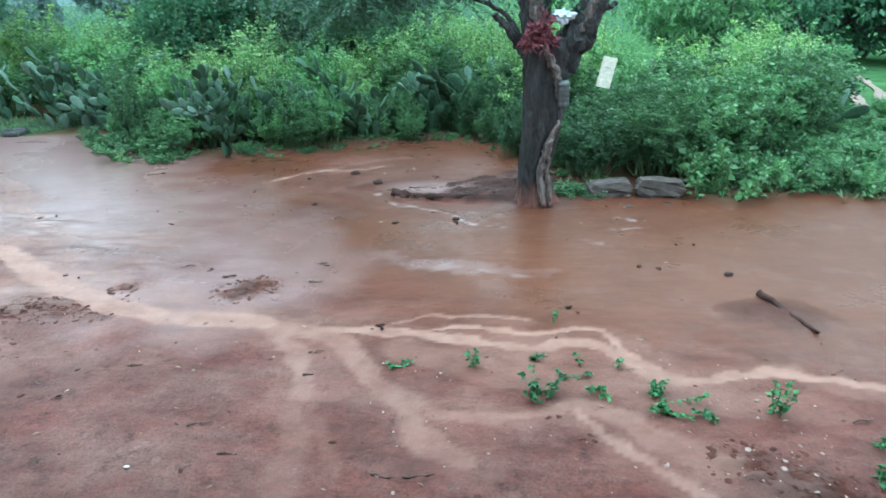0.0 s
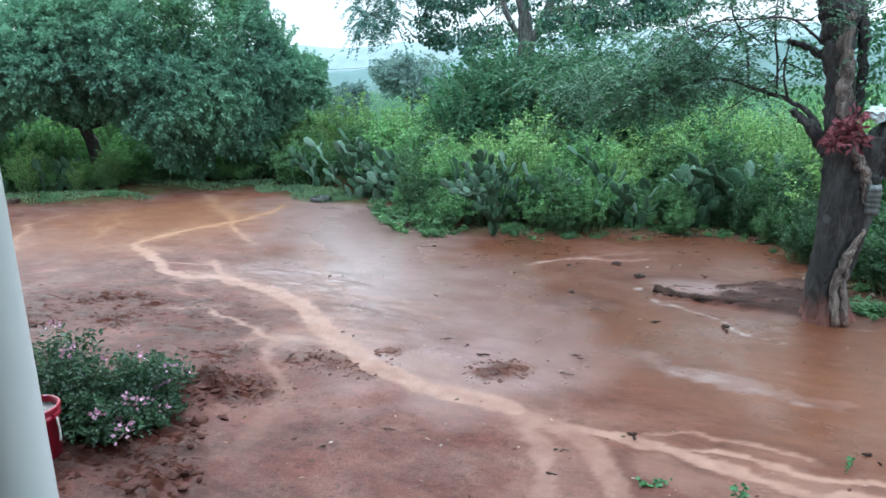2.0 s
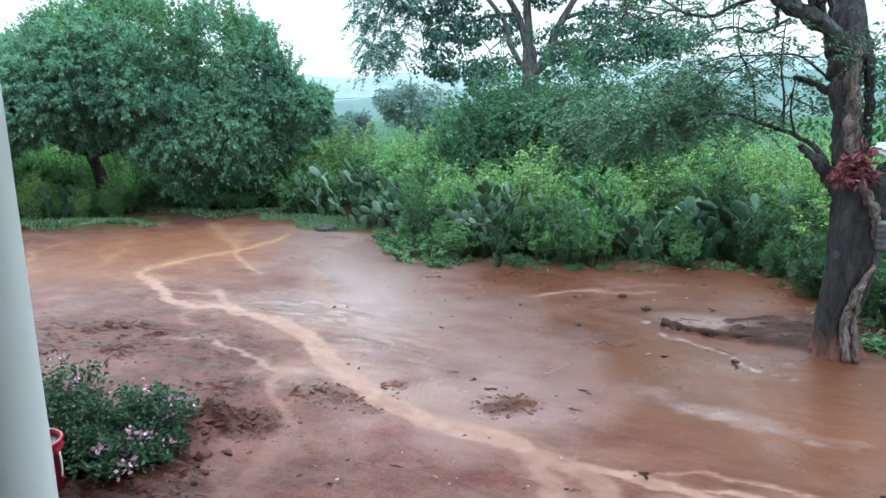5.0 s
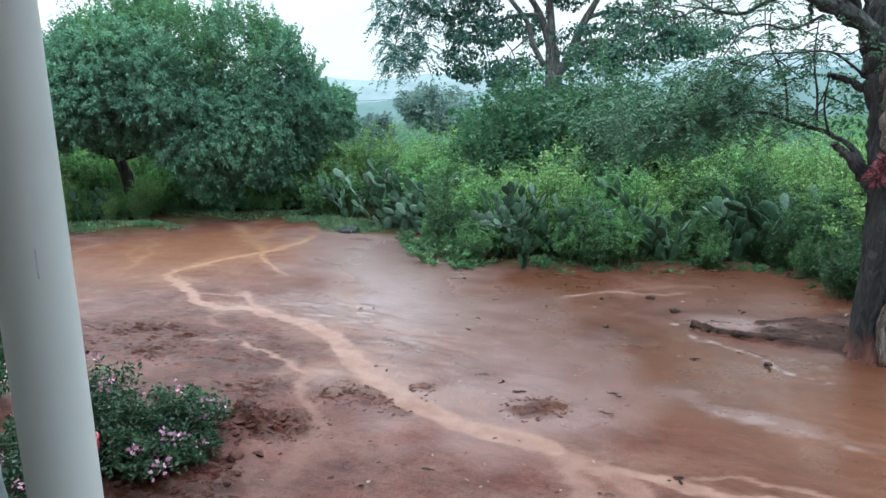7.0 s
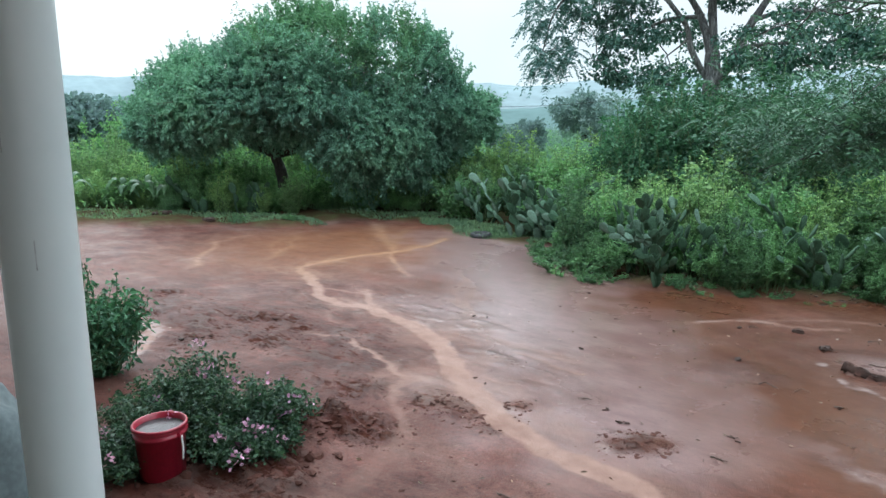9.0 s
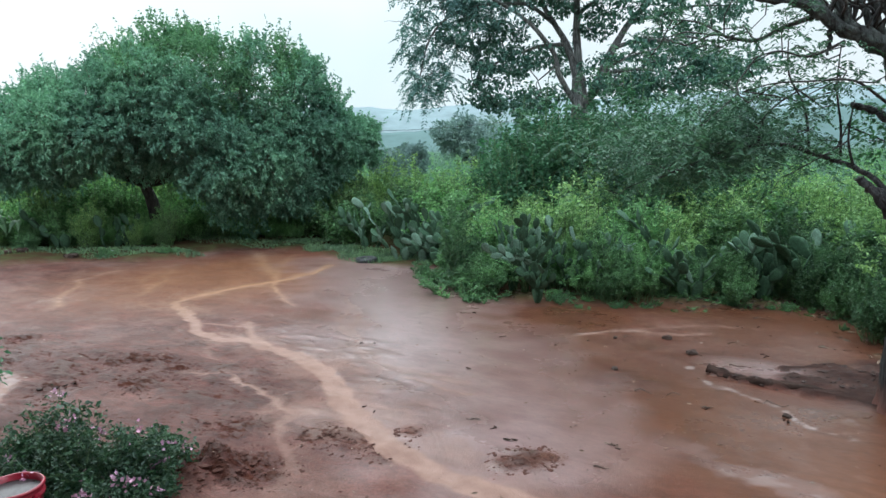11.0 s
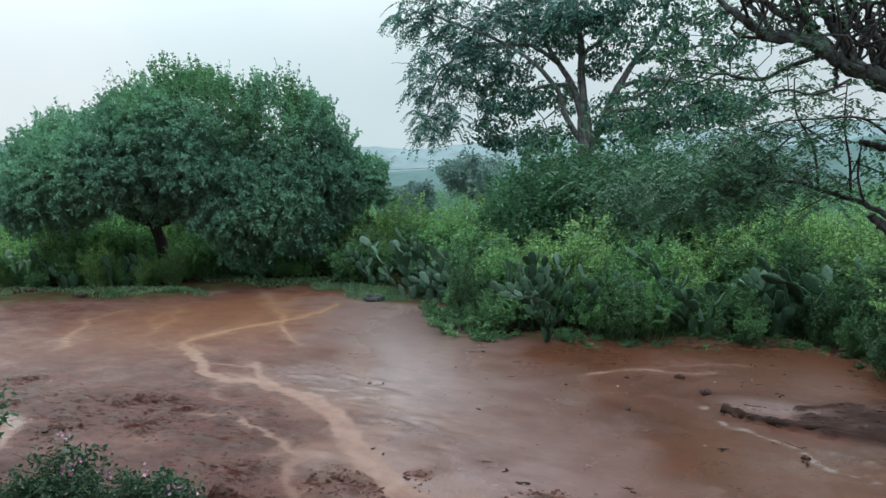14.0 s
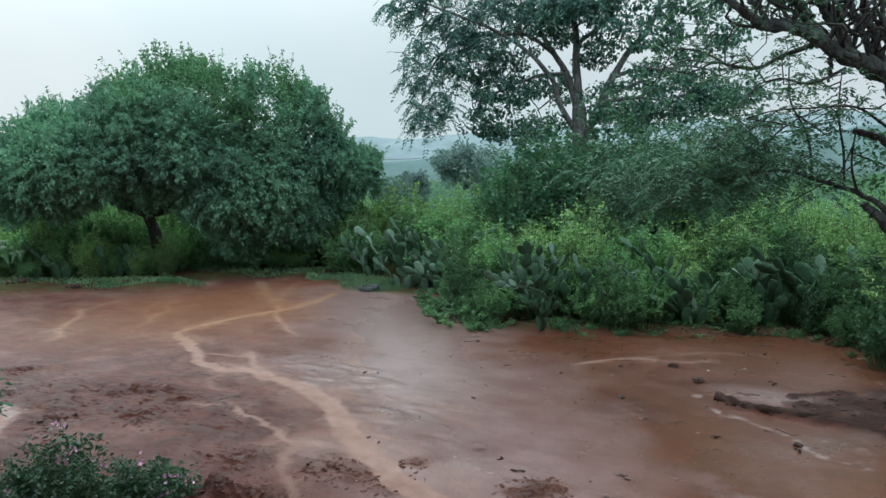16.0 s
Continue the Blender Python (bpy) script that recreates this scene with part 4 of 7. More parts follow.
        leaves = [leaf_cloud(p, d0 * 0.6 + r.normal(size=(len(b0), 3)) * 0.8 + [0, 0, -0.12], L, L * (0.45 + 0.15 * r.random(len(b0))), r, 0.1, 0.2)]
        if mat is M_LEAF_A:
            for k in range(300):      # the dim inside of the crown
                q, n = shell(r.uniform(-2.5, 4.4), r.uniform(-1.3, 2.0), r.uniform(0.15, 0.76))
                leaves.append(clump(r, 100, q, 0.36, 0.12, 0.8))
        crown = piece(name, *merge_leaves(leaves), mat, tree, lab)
    step = slice(0, None, 5)
    piece("fine_twig", *join([tube([b - d * 0.15, b + d * l], [0.007, 0.002], 4) for b, d, l in zip(base[step], way[step], size[step, 0])]), M_TWIG, crown, "thin upright shoots", False, "stuff")


dome_tree()

# trees and scrub further off; mist is painted as paler, bluer leaf colours
M_PAINTED_MIST1 = leafy("leaf_painted_light_mist", (0.112, 0.185, 0.170), (0.168, 0.250, 0.228), rough=0.9, patch=0.2)
M_PAINTED_MIST2 = leafy("leaf_painted_mist", (0.150, 0.220, 0.238), (0.205, 0.275, 0.292), rough=0.95, patch=0.1)
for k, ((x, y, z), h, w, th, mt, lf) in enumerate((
    ((-34.47, 66.80, 3.42), 6.4, 8.4, 1.0, M_PAINTED_MIST2, 0.45), ((-29.03, 45.68, 2.16), 2.9, 3.2, 0.6, M_PAINTED_MIST2, 0.35), ((-28.01, 41.55, 1.75), 2.3, 2.6, 0.5, M_PAINTED_MIST2, 0.35), ((-40.50, 16.74, 1.95), 3.4, 5.0, 1.0, M_PAINTED_MIST2, 0.35), ((-54.35, 25.05, 1.83), 3.6, 7.0, 1.0, M_PAINTED_MIST2, 0.5),
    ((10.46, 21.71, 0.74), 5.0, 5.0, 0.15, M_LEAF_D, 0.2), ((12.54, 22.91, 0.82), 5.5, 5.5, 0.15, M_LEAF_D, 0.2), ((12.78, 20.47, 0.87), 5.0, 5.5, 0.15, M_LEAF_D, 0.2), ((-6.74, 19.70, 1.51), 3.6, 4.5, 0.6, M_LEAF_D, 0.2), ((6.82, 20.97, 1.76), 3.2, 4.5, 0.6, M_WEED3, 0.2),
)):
    round_tree("tree", "leafy tree standing in the fields beyond the hedge", x, y, h, w, th, mt, 500 + k, lf, 70, 70)


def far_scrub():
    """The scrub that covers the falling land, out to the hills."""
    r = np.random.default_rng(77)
    # the two farther belts take the leaves with mist in their colour
    for nm, r0, r1, n, size, mat in (("near_scrub", 13.5, 34, 420, 0.085, M_WEED3), ("far_scrub", 34, 90, 700, 0.20, M_PAINTED_MIST1), ("misty_scrub", 90, 230, 1100, 0.30, M_PAINTED_MIST2)):
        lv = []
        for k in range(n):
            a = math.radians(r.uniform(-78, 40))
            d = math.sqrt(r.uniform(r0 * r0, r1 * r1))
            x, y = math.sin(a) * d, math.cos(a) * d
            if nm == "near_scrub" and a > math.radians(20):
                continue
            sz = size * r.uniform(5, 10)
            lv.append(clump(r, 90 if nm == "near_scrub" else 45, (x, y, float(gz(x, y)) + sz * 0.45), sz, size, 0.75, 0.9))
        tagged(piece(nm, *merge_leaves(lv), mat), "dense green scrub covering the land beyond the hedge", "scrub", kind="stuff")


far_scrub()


# ---- the tall tree behind the hedge ----
# where its leaf masses hang: across, height, half width, half height
ROUND_UNDER = ((-1.6, 2.95, 0.5, 0.22), (-1.0, 2.85, 0.45, 0.2), (0.9, 3.3, 0.6, 0.2), (1.7, 3.35, 0.7, 0.22), (2.5, 3.45, 0.7, 0.25), (3.2, 3.5, 0.45, 0.25))
ROUND_LOW = ((-1.97, 3.16, 0.56, 0.27), (-1.36, 3.59, 0.74, 0.43), (-0.83, 3.04, 0.50, 0.27), (-1.60, 4.07, 0.68, 0.50), (-2.20, 4.58, 0.56, 0.50), (-0.59, 3.91, 0.43, 0.37), (0.62, 3.50, 0.56, 0.31), (1.28, 3.59, 0.74, 0.43), (2.04, 3.67, 0.74, 0.37), (2.63, 3.42, 0.43, 0.35), (1.62, 3.10, 0.74, 0.22), (0.84, 3.06, 0.50, 0.20), (2.83, 3.69, 0.31, 0.25), (2.24, 4.60, 0.74, 0.31))
ROUND_HIGH = ((1.27, 4.71, 0.74, 0.37), (1.60, 4.16, 0.50, 0.20), (0.27, 4.38, 0.37, 0.31), (-0.07, 5.02, 0.74, 0.37), (-0.88, 5.08, 0.74, 0.50), (0.71, 5.25, 0.87, 0.37), (2.33, 5.13, 0.74, 0.37), (2.97, 4.66, 0.31, 0.25), (-0.41, 5.84, 0.99, 0.50), (1.26, 5.92, 0.99, 0.62), (2.42, 5.93, 0.74, 0.50), (0.15, 6.90, 1.12, 0.62), (1.56, 6.87, 0.99, 0.62), (-1.22, 6.47, 0.87, 0.62))
FEATHERED = ((-3.43, 5.49, 0.56, 0.37), (-2.81, 4.97, 0.62, 0.50), (-3.08, 4.39, 0.43, 0.50), (-3.24, 3.79, 0.31, 0.50), (-3.20, 3.24, 0.25, 0.31), (-2.43, 5.53, 0.74, 0.50), (-2.58, 4.12, 0.50, 0.50), (-2.07, 5.16, 0.62, 0.50), (-1.59, 5.59, 0.74, 0.37), (-3.62, 5.68, 0.31, 0.22), (-0.99, 5.60, 0.99, 0.50), (-2.74, 3.53, 0.35, 0.35), (-2.79, 6.26, 0.87, 0.50), (-2.05, 6.89, 0.87, 0.62), (-1.59, 4.54, 0.50, 0.50), (0.04, 5.58, 0.74, 0.37))


def tall_tree():
    r = np.random.default_rng(12)
    bx, by = -4.34, 14.08
    g0 = float(gz(bx, by))
    tree = thing("tree", "tall grey-barked tree with open drooping feathery leaves behind the hedge", "tree", at=(bx, by, g0))
    across, away = unit(np.array([by, -bx, 0.0])), unit(np.array([bx, by, 0.0]))

    def loc(u, w, h):
        return across * u + away * w + np.array([0, 0, h])

    piece("trunk", *tube(smooth_line([loc(0.08, 0, -0.1), loc(0.06, 0, 1.2), loc(0.05, 0, 2.3), loc(0.0, 0, 3.05), loc(-0.01, 0, 3.45)], 14), np.interp(np.linspace(0, 1, 14), [0, 0.6, 1], [0.27, 0.19, 0.12]), 14, r, 0.05), M_BARK_GREY, tree, "grey forked trunk", True)
    stems = []
    for line, r0, r1 in (
        (((-0.03, 0, 3.3), (-0.07, 0, 3.53), (-0.3, 0.1, 4.12), (-0.51, 0.1, 4.54), (-0.76, 0.2, 4.95), (-0.99, 0.3, 5.54), (-1.3, 0.4, 6.3)), 0.085, 0.03),
        (((-0.01, 0, 3.3), (-0.05, 0.1, 4.11), (-0.07, 0.1, 4.68), (-0.13, 0, 5.37), (-0.19, 0, 6.16), (-0.1, 0.1, 7.0)), 0.095, 0.03),
        (((0.08, -0.05, 2.75), (0.28, -0.15, 3.17), (0.56, -0.2, 3.68), (0.78, -0.2, 4.07), (1.05, -0.1, 4.5), (1.38, 0, 4.93), (1.7, 0.2, 5.7), (1.8, 0.3, 6.6)), 0.105, 0.03),
        (((-0.02, -0.05, 2.8), (-0.41, -0.25, 3.43), (-0.53, -0.35, 3.9), (-0.9, -0.5, 4.4), (-1.6, -0.6, 4.9), (-2.4, -0.6, 5.3), (-3.2, -0.5, 5.6)), 0.065, 0.018),) + (
        (((0.73, -0.2, 3.96), (1.2, -0.3, 4.05), (1.61, -0.3, 4.02), (2.1, -0.2, 4.08), (2.6, -0.1, 4.0)), 0.05, 0.016),
        (((0.4, -0.2, 3.4), (0.9, -0.4, 3.5), (1.5, -0.4, 3.45), (2.3, -0.4, 3.55)), 0.045, 0.014),
        (((-0.3, 0.1, 4.12), (-0.8, 0.2, 4.1), (-1.4, 0.2, 4.0), (-2.0, 0.1, 3.7), (-2.3, 0.1, 3.3)), 0.045, 0.012),
        (((-0.51, 0.1, 4.54), (-1.1, -0.2, 4.9), (-1.9, -0.4, 4.9), (-2.6, -0.5, 4.7), (-3.1, -0.5, 4.2), (-3.25, -0.5, 3.5)), 0.045, 0.010),
        (((1.05, -0.1, 4.5), (1.5, 0.2, 4.6), (2.2, 0.3, 4.75), (2.9, 0.3, 4.75)), 0.045, 0.012),
        (((-0.07, 0.1, 4.68), (0.4, 0.4, 5.1), (0.8, 0.6, 5.7), (1.0, 0.6, 6.5)), 0.05, 0.014),
    ):
        ln = smooth_line([loc(*q) for q in line], 22) + 0.02 * smooth_line(r.normal(size=(8, 3)), 22)
        stems.append(ln)
        piece("limb", *tube(ln, np.linspace(r0, r1, 22), 9, r, 0.07), M_BARK_GREY, tree, "", True)
    wood = np.concatenate([q[5:] for q in stems])
    twigs, rounds, feathers = [], [], []

    def carry(to, r0):
        """A crooked twig from the nearest wood to a leaf mass."""
        a = wood[np.argmin(np.linalg.norm(wood - to, axis=1) + 0.25 * r.random(len(wood)))]
        twigs.append(tube(bend(a, to, r, 0.07, 6, 0.05), np.linspace(r0, r0 * 0.35, 6), 5))

    for u, h, ru, rh in ROUND_LOW + ROUND_UNDER + ROUND_HIGH:
        c = loc(u, r.normal() * 0.3, h)
        carry(c, 0.022)
        for k in range(int(6 + 78 * ru * rh)):
            a, q = r.uniform(0, 6.283), math.sqrt(r.random())
            p = c + loc(math.cos(a) * ru * q, r.normal() * 0.45, math.sin(a) * rh * q)
            if k % 3 == 0:
                twigs.append(tube(bend(c, p, r, 0.08, 4), [0.010, 0.008, 0.006, 0.003], 4))
            n = 44
            d = unit(r.normal(size=(n, 3))) * [1, 1, 0.55]
            L = 0.072 * (0.65 + 0.6 * r.random(n))
            rounds.append(leaf_cloud(p + d * r.uniform(0.10, 0.2), d * 0.8 + r.normal(size=(n, 3)) * 0.4 + [0, 0, -0.45], L, L * 0.8, r, 0.06, 0.15))
    for u, h, ru, rh in FEATHERED:
        c = loc(u, -0.3 + r.normal() * 0.3, h)
        carry(c, 0.016)
        for k in range(int(6 + 24 * ru * rh)):
            a, q = r.uniform(0, 6.283), math.sqrt(r.random())
            p = c + loc(math.cos(a) * ru * q, r.normal() * 0.4, math.sin(a) * rh * q)
            if k % 3 == 0:
                twigs.append(tube(bend(c, p, r, 0.08, 4, 0.08), [0.008, 0.006, 0.005, 0.003], 4))
            for z in range(5):
                feathers.append(frond(r, p, loc(r.normal() * 0.8 - 0.25, r.normal() * 0.6, r.normal() * 0.35 - 0.1), r.uniform(0.28, 0.50), 12, 0.088, 0.65, 0.4))
    for u, h, du, dh in ((-3.3, 5.2, -0.75, 0.05), (-3.2, 5.9, -0.7, 0.25), (-3.5, 4.6, -0.55, 0.1), (-3.1, 5.5, -0.8, -0.12)):      # bare tips that reach past the leaves
        twigs.append(tube(bend(loc(u, -0.4, h), loc(u + du, -0.4, h + dh), r, 0.04, 6, 0.04), np.linspace(0.010, 0.003, 6), 4))
    piece("crown", *merge_leaves(feathers), M_LEAF_B, tree, "open grey-green drooping feathered leaves")
    crown = piece("crown", *merge_leaves(rounds), M_LEAF_B2, tree, "dark clusters of small round leaves")
    piece("fine_twig", *join(twigs), M_BARK_GREY, crown, "thin grey spreading twigs", True, "stuff")


tall_tree()


# ---- the leaning forked tree in the yard ----
def yard_tree():
    r = np.random.default_rng(13)
    bx, by = 0.84, 5.74
    g0 = on_ground(bx, by)
    tree = thing("tree", "dark old tree with a twisted forked trunk and thin feathery leaves", "tree", at=(bx, by, g0 - 0.03))
    base = np.array([bx, by, g0 - 0.03])
    P = lambda *q: np.array(q) - base

    def limb(line, radii, sides=12, rough=0.1, mat=M_BARK_MOSS, n=24, name="limb", lab=""):
        ln = smooth_line([P(*q) for q in line], n)
        ln[1:-1] += 0.006 * r.normal(size=(n - 2, 3))
        piece(name, *tube(ln, np.interp(np.linspace(0, 1, n), np.linspace(0, 1, len(radii)), radii), sides, r, rough), mat, tree, lab, True)
        return ln

    core = smooth_line([P(0.84, 5.74, -0.24), P(0.83, 5.73, -0.05), P(0.815, 5.72, 0.12), P(0.85, 5.72, 0.36), P(0.88, 5.72, 0.60), P(0.89, 5.72, 0.83), P(0.90, 5.72, 1.01), P(0.92, 5.72, 1.16), P(0.93, 5.72, 1.25)], 44)
    rad = np.interp(core[:, 2] + base[2], [-0.24, -0.12, 0.0, 0.12, 0.36, 0.6, 0.85, 1.0, 1.14, 1.25], [0.19, 0.155, 0.138, 0.135, 0.150, 0.170, 0.175, 0.180, 0.20, 0.16])
    tv, tf = tube(core, rad, 48)
    tv = tv.reshape(44, 48, 3)
    th, hh = np.arange(48) * 2 * math.pi / 48, np.arange(44)[:, None]
    foot = np.clip(1 - hh / 12.0, 0, 1)
    flute = 0.07 * np.sin(3 * th + 0.07 * hh) + (0.08 + 0.16 * foot) * np.abs(np.sin(3.5 * th - 0.06 * hh + 1.0)) + 0.035 * np.sin(11 * th + 0.12 * hh + 2 * np.sin(hh * 0.3)) + 0.022 * r.normal(size=(44, 48)) - 0.07
    tv = core[:, None] + (tv - core[:, None]) * (1 + flute)[..., None]
    piece("trunk", tv.reshape(-1, 3), tf, M_BARK_YARD, tree, "dark wet ridged trunk", True)
    # pale ridges of stripped wood twisted round the trunk
    for line, radii in (
        (((0.90, 5.585, -0.20), (0.865, 5.575, 0.11), (0.88, 5.57, 0.25), (0.915, 5.56, 0.37), (0.96, 5.56, 0.46), (1.005, 5.585, 0.58)), (0.036, 0.030, 0.028, 0.030, 0.024, 0.012)),
        (((0.955, 5.605, -0.18), (0.925, 5.59, 0.05), (0.918, 5.585, 0.18), (0.932, 5.58, 0.31), (0.96, 5.57, 0.42)), (0.034, 0.028, 0.024, 0.020, 0.010)),
        (((1.00, 5.585, 0.76), (0.985, 5.56, 0.90), (0.96, 5.545, 1.00), (0.90, 5.54, 1.12), (0.855, 5.575, 1.26)), (0.014, 0.026, 0.032, 0.032, 0.02)),
    ):
        limb(line, radii, 10, 0.22, M_BARK_PALE, 22, "bark_strip", "pale stripped ridge of wood")
    stem = limb(((0.86, 5.72, 1.02), (0.81, 5.72, 1.27), (0.775, 5.72, 1.49), (0.755, 5.72, 1.70), (0.735, 5.72, 1.88), (0.72, 5.72, 2.06), (0.70, 5.74, 2.24), (0.72, 5.80, 2.6)), (0.14, 0.105, 0.092, 0.092, 0.098, 0.125, 0.12, 0.07), 16, 0.10, M_BARK_YARD, 34)
    limb(((0.83, 5.64, 1.20), (0.80, 5.635, 1.45), (0.785, 5.635, 1.70), (0.765, 5.64, 1.95), (0.76, 5.66, 2.15)), (0.035, 0.05, 0.045, 0.05, 0.03), 10, 0.2, M_BARK_PALE, 24, "bark_strip", "pale stripped ridge of wood")
    limb(((0.84, 5.80, 1.25), (0.90, 5.80, 1.49), (0.905, 5.80, 1.74), (0.885, 5.80, 1.95), (0.83, 5.80, 2.14), (0.78, 5.82, 2.4)), (0.05, 0.036, 0.032, 0.036, 0.045, 0.04), 10, 0.16, M_BARK_YARD)
    limb(((0.94, 5.72, 0.95), (1.03, 5.71, 1.10), (1.15, 5.71, 1.25), (1.245, 5.72, 1.42), (1.325, 5.72, 1.61), (1.405, 5.73, 1.77), (1.52, 5.74, 1.90), (1.66, 5.76, 2.01), (1.78, 5.78, 2.13), (2.0, 5.82, 2.4)), (0.15, 0.14, 0.125, 0.112, 0.098, 0.09, 0.085, 0.08, 0.07, 0.05), 16, 0.13, M_BARK_YARD, 34)
    limb(((1.16, 5.63, 1.28), (1.25, 5.63, 1.48), (1.325, 5.64, 1.69), (1.38, 5.66, 1.88), (1.43, 5.66, 2.08), (1.46, 5.68, 2.3), (1.49, 5.70, 2.6)), (0.03, 0.042, 0.045, 0.048, 0.052, 0.045, 0.03), 10, 0.16, M_BARK_PALE, 28, "limb", "pale bare limb beside the leaning fork")
    limb(((1.27, 5.70, 1.40), (1.36, 5.68, 1.46), (1.45, 5.67, 1.485)), (0.05, 0.028, 0.014), 9, 0.25, M_BARK_YARD, 10, "limb", "short broken stub")
    limb(((0.80, 5.72, 1.08), (0.73, 5.72, 1.17), (0.60, 5.72, 1.31), (0.53, 5.72, 1.375), (0.475, 5.72, 1.425)), (0.07, 0.062, 0.042, 0.026, 0.03), 11, 0.22, M_BARK_YARD, 14, "limb", "short broken stub")
    limb(((0.68, 5.74, 1.80), (0.59, 5.75, 1.84), (0.49, 5.75, 1.89), (0.40, 5.75, 1.92)), (0.05, 0.03, 0.022, 0.018), 9, 0.2, M_BARK_YARD, 12, "limb", "short broken stub")
    # the arched low branch
    arch = limb(((0.66, 5.72, 1.28), (0.61, 5.75, 1.375), (0.48, 5.85, 1.47), (0.34, 5.95, 1.54), (0.15, 6.00, 1.61), (-0.05, 6.10, 1.66), (-0.26, 6.20, 1.65), (-0.48, 6.30, 1.60), (-0.83, 6.45, 1.45), (-1.09, 6.55, 1.36)), (0.024, 0.021, 0.019, 0.017, 0.015, 0.013, 0.011, 0.009, 0.007, 0.005), 8, 0.12, M_BARK_YARD, 24)
    # thick lichened limb that reaches over the yard, and the shoots that rise from it
    great = limb(((0.74, 5.78, 1.90), (0.69, 5.74, 2.08), (0.58, 5.60, 2.24), (0.46, 5.50, 2.32), (0.31, 5.40, 2.39), (0.18, 5.30, 2.49), (0.05, 5.25, 2.55), (-0.10, 5.20, 2.58), (-0.19, 5.15, 2.64), (-0.30, 5.10, 2.73), (-0.40, 5.10, 2.84), (-0.5, 5.1, 3.0)), (0.085, 0.078, 0.05, 0.058, 0.038, 0.044, 0.028, 0.034, 0.022, 0.026, 0.014, 0.010), 14, 0.2, M_BARK_MOSS, 44)
    over = [great[12:]]
    for line, r0 in (
        (((0.18, 5.30, 2.49), (0.11, 5.33, 2.65), (0.06, 5.35, 2.84), (0.03, 5.37, 3.1)), 0.042),
        (((-0.08, 5.21, 2.59), (-0.20, 5.28, 2.76), (-0.28, 5.32, 2.88), (-0.34, 5.36, 3.1)), 0.028),
        (((0.20, 5.31, 2.47), (0.04, 5.33, 2.72), (-0.04, 5.35, 2.85), (-0.10, 5.37, 3.1)), 0.036),
        (((0.39, 5.44, 2.36), (0.22, 5.40, 2.66), (0.14, 5.38, 2.83), (0.10, 5.36, 3.1)), 0.05),
        (((0.52, 5.54, 2.28), (0.36, 5.45, 2.66), (0.29, 5.42, 2.81), (0.22, 5.4, 3.1)), 0.034),) + (
        (((0.58, 5.60, 2.24), (0.46, 5.50, 2.58), (0.40, 5.45, 2.79), (0.34, 5.4, 3.1)), 0.045),
        (((0.64, 5.68, 2.16), (0.56, 5.55, 2.50), (0.51, 5.50, 2.78), (0.46, 5.45, 3.1)), 0.032),
        (((0.70, 5.74, 2.30), (0.66, 5.8, 2.6), (0.60, 5.85, 2.9), (0.58, 5.9, 3.2)), 0.04),
        (((0.31, 5.40, 2.40), (0.28, 5.6, 2.62), (0.30, 5.75, 2.86), (0.26, 5.9, 3.15)), 0.03),
        (((0.05, 5.25, 2.56), (-0.05, 5.4, 2.74), (-0.2, 5.55, 2.9), (-0.3, 5.7, 3.1)), 0.024),
        (((0.26, 5.37, 2.42), (0.255, 5.38, 2.31), (0.25, 5.38, 2.22)), 0.026),
    ):
        over.append(limb(line, (r0 * 0.8, r0 * 0.52, r0 * 0.58, r0 * 0.38, r0 * 0.42, r0 * 0.2), 9, 0.22))
    over = over[:-1]
    lim = []
    thin = [
        [P(0.19, 5.34, 2.47), P(0.09, 5.42, 2.45), P(-0.04, 5.48, 2.42), P(-0.18, 5.5, 2.36), P(-0.33, 5.5, 2.39), P(-0.46, 5.5, 2.43), P(-0.63, 5.5, 2.37), P(-0.8, 5.55, 2.44)],
        [P(-0.37, 5.50, 2.40), P(-0.57, 5.57, 2.53), P(-0.79, 5.63, 2.58)],
        [P(0.62, 5.72, 1.90), P(0.57, 5.62, 1.94), P(0.44, 5.5, 2.04), P(0.34, 5.5, 2.07), P(0.14, 5.5, 2.07), P(-0.06, 5.5, 2.07), P(-0.25, 5.55, 2.03)],] + [
        [P(0.34, 5.42, 2.30), P(0.14, 5.5, 2.23), P(-0.04, 5.5, 2.28), P(-0.21, 5.5, 2.24)],
        [P(0.16, 6.00, 1.61), P(0.12, 5.94, 1.91), P(0.01, 5.84, 2.15), P(0.00, 5.73, 2.38)],
        [P(0.36, 5.95, 1.54), P(0.35, 5.94, 1.78), P(0.31, 5.94, 2.05), P(0.32, 5.84, 2.32)],
        [P(-0.20, 6.18, 1.66), P(-0.15, 6.13, 1.88), P(0.04, 6.14, 2.04), P(0.33, 5.94, 2.13)],
        [P(0.44, 5.88, 1.50), P(0.40, 5.86, 1.70), P(0.42, 5.8, 1.95)],
    ]
    for j, o in enumerate(thin):
        lim.append(tube(smooth_line(o, 16), np.linspace(0.020 if j == 0 else 0.011, 0.004, 16), 6))
    for k in range(150):
        o = np.asarray(over[r.integers(0, len(over))], float)
        a = o[r.integers(1, len(o))]
        e = a + [r.normal() * 0.24 - 0.10, r.normal() * 0.25, r.uniform(0.08, 0.55)]
        lim.append(tube(smooth_line(bend(a, e, r, 0.12, 5, 0.05), 12), np.linspace(0.012, 0.003, 12), 5, r, 0.15))
    piece("fine_twig", *join(lim), M_BARK, tree, "thin dark bare twigs", True, "stuff")
    # feathery foliage along twigs
    leaves, twigs = [], []
    vine = []
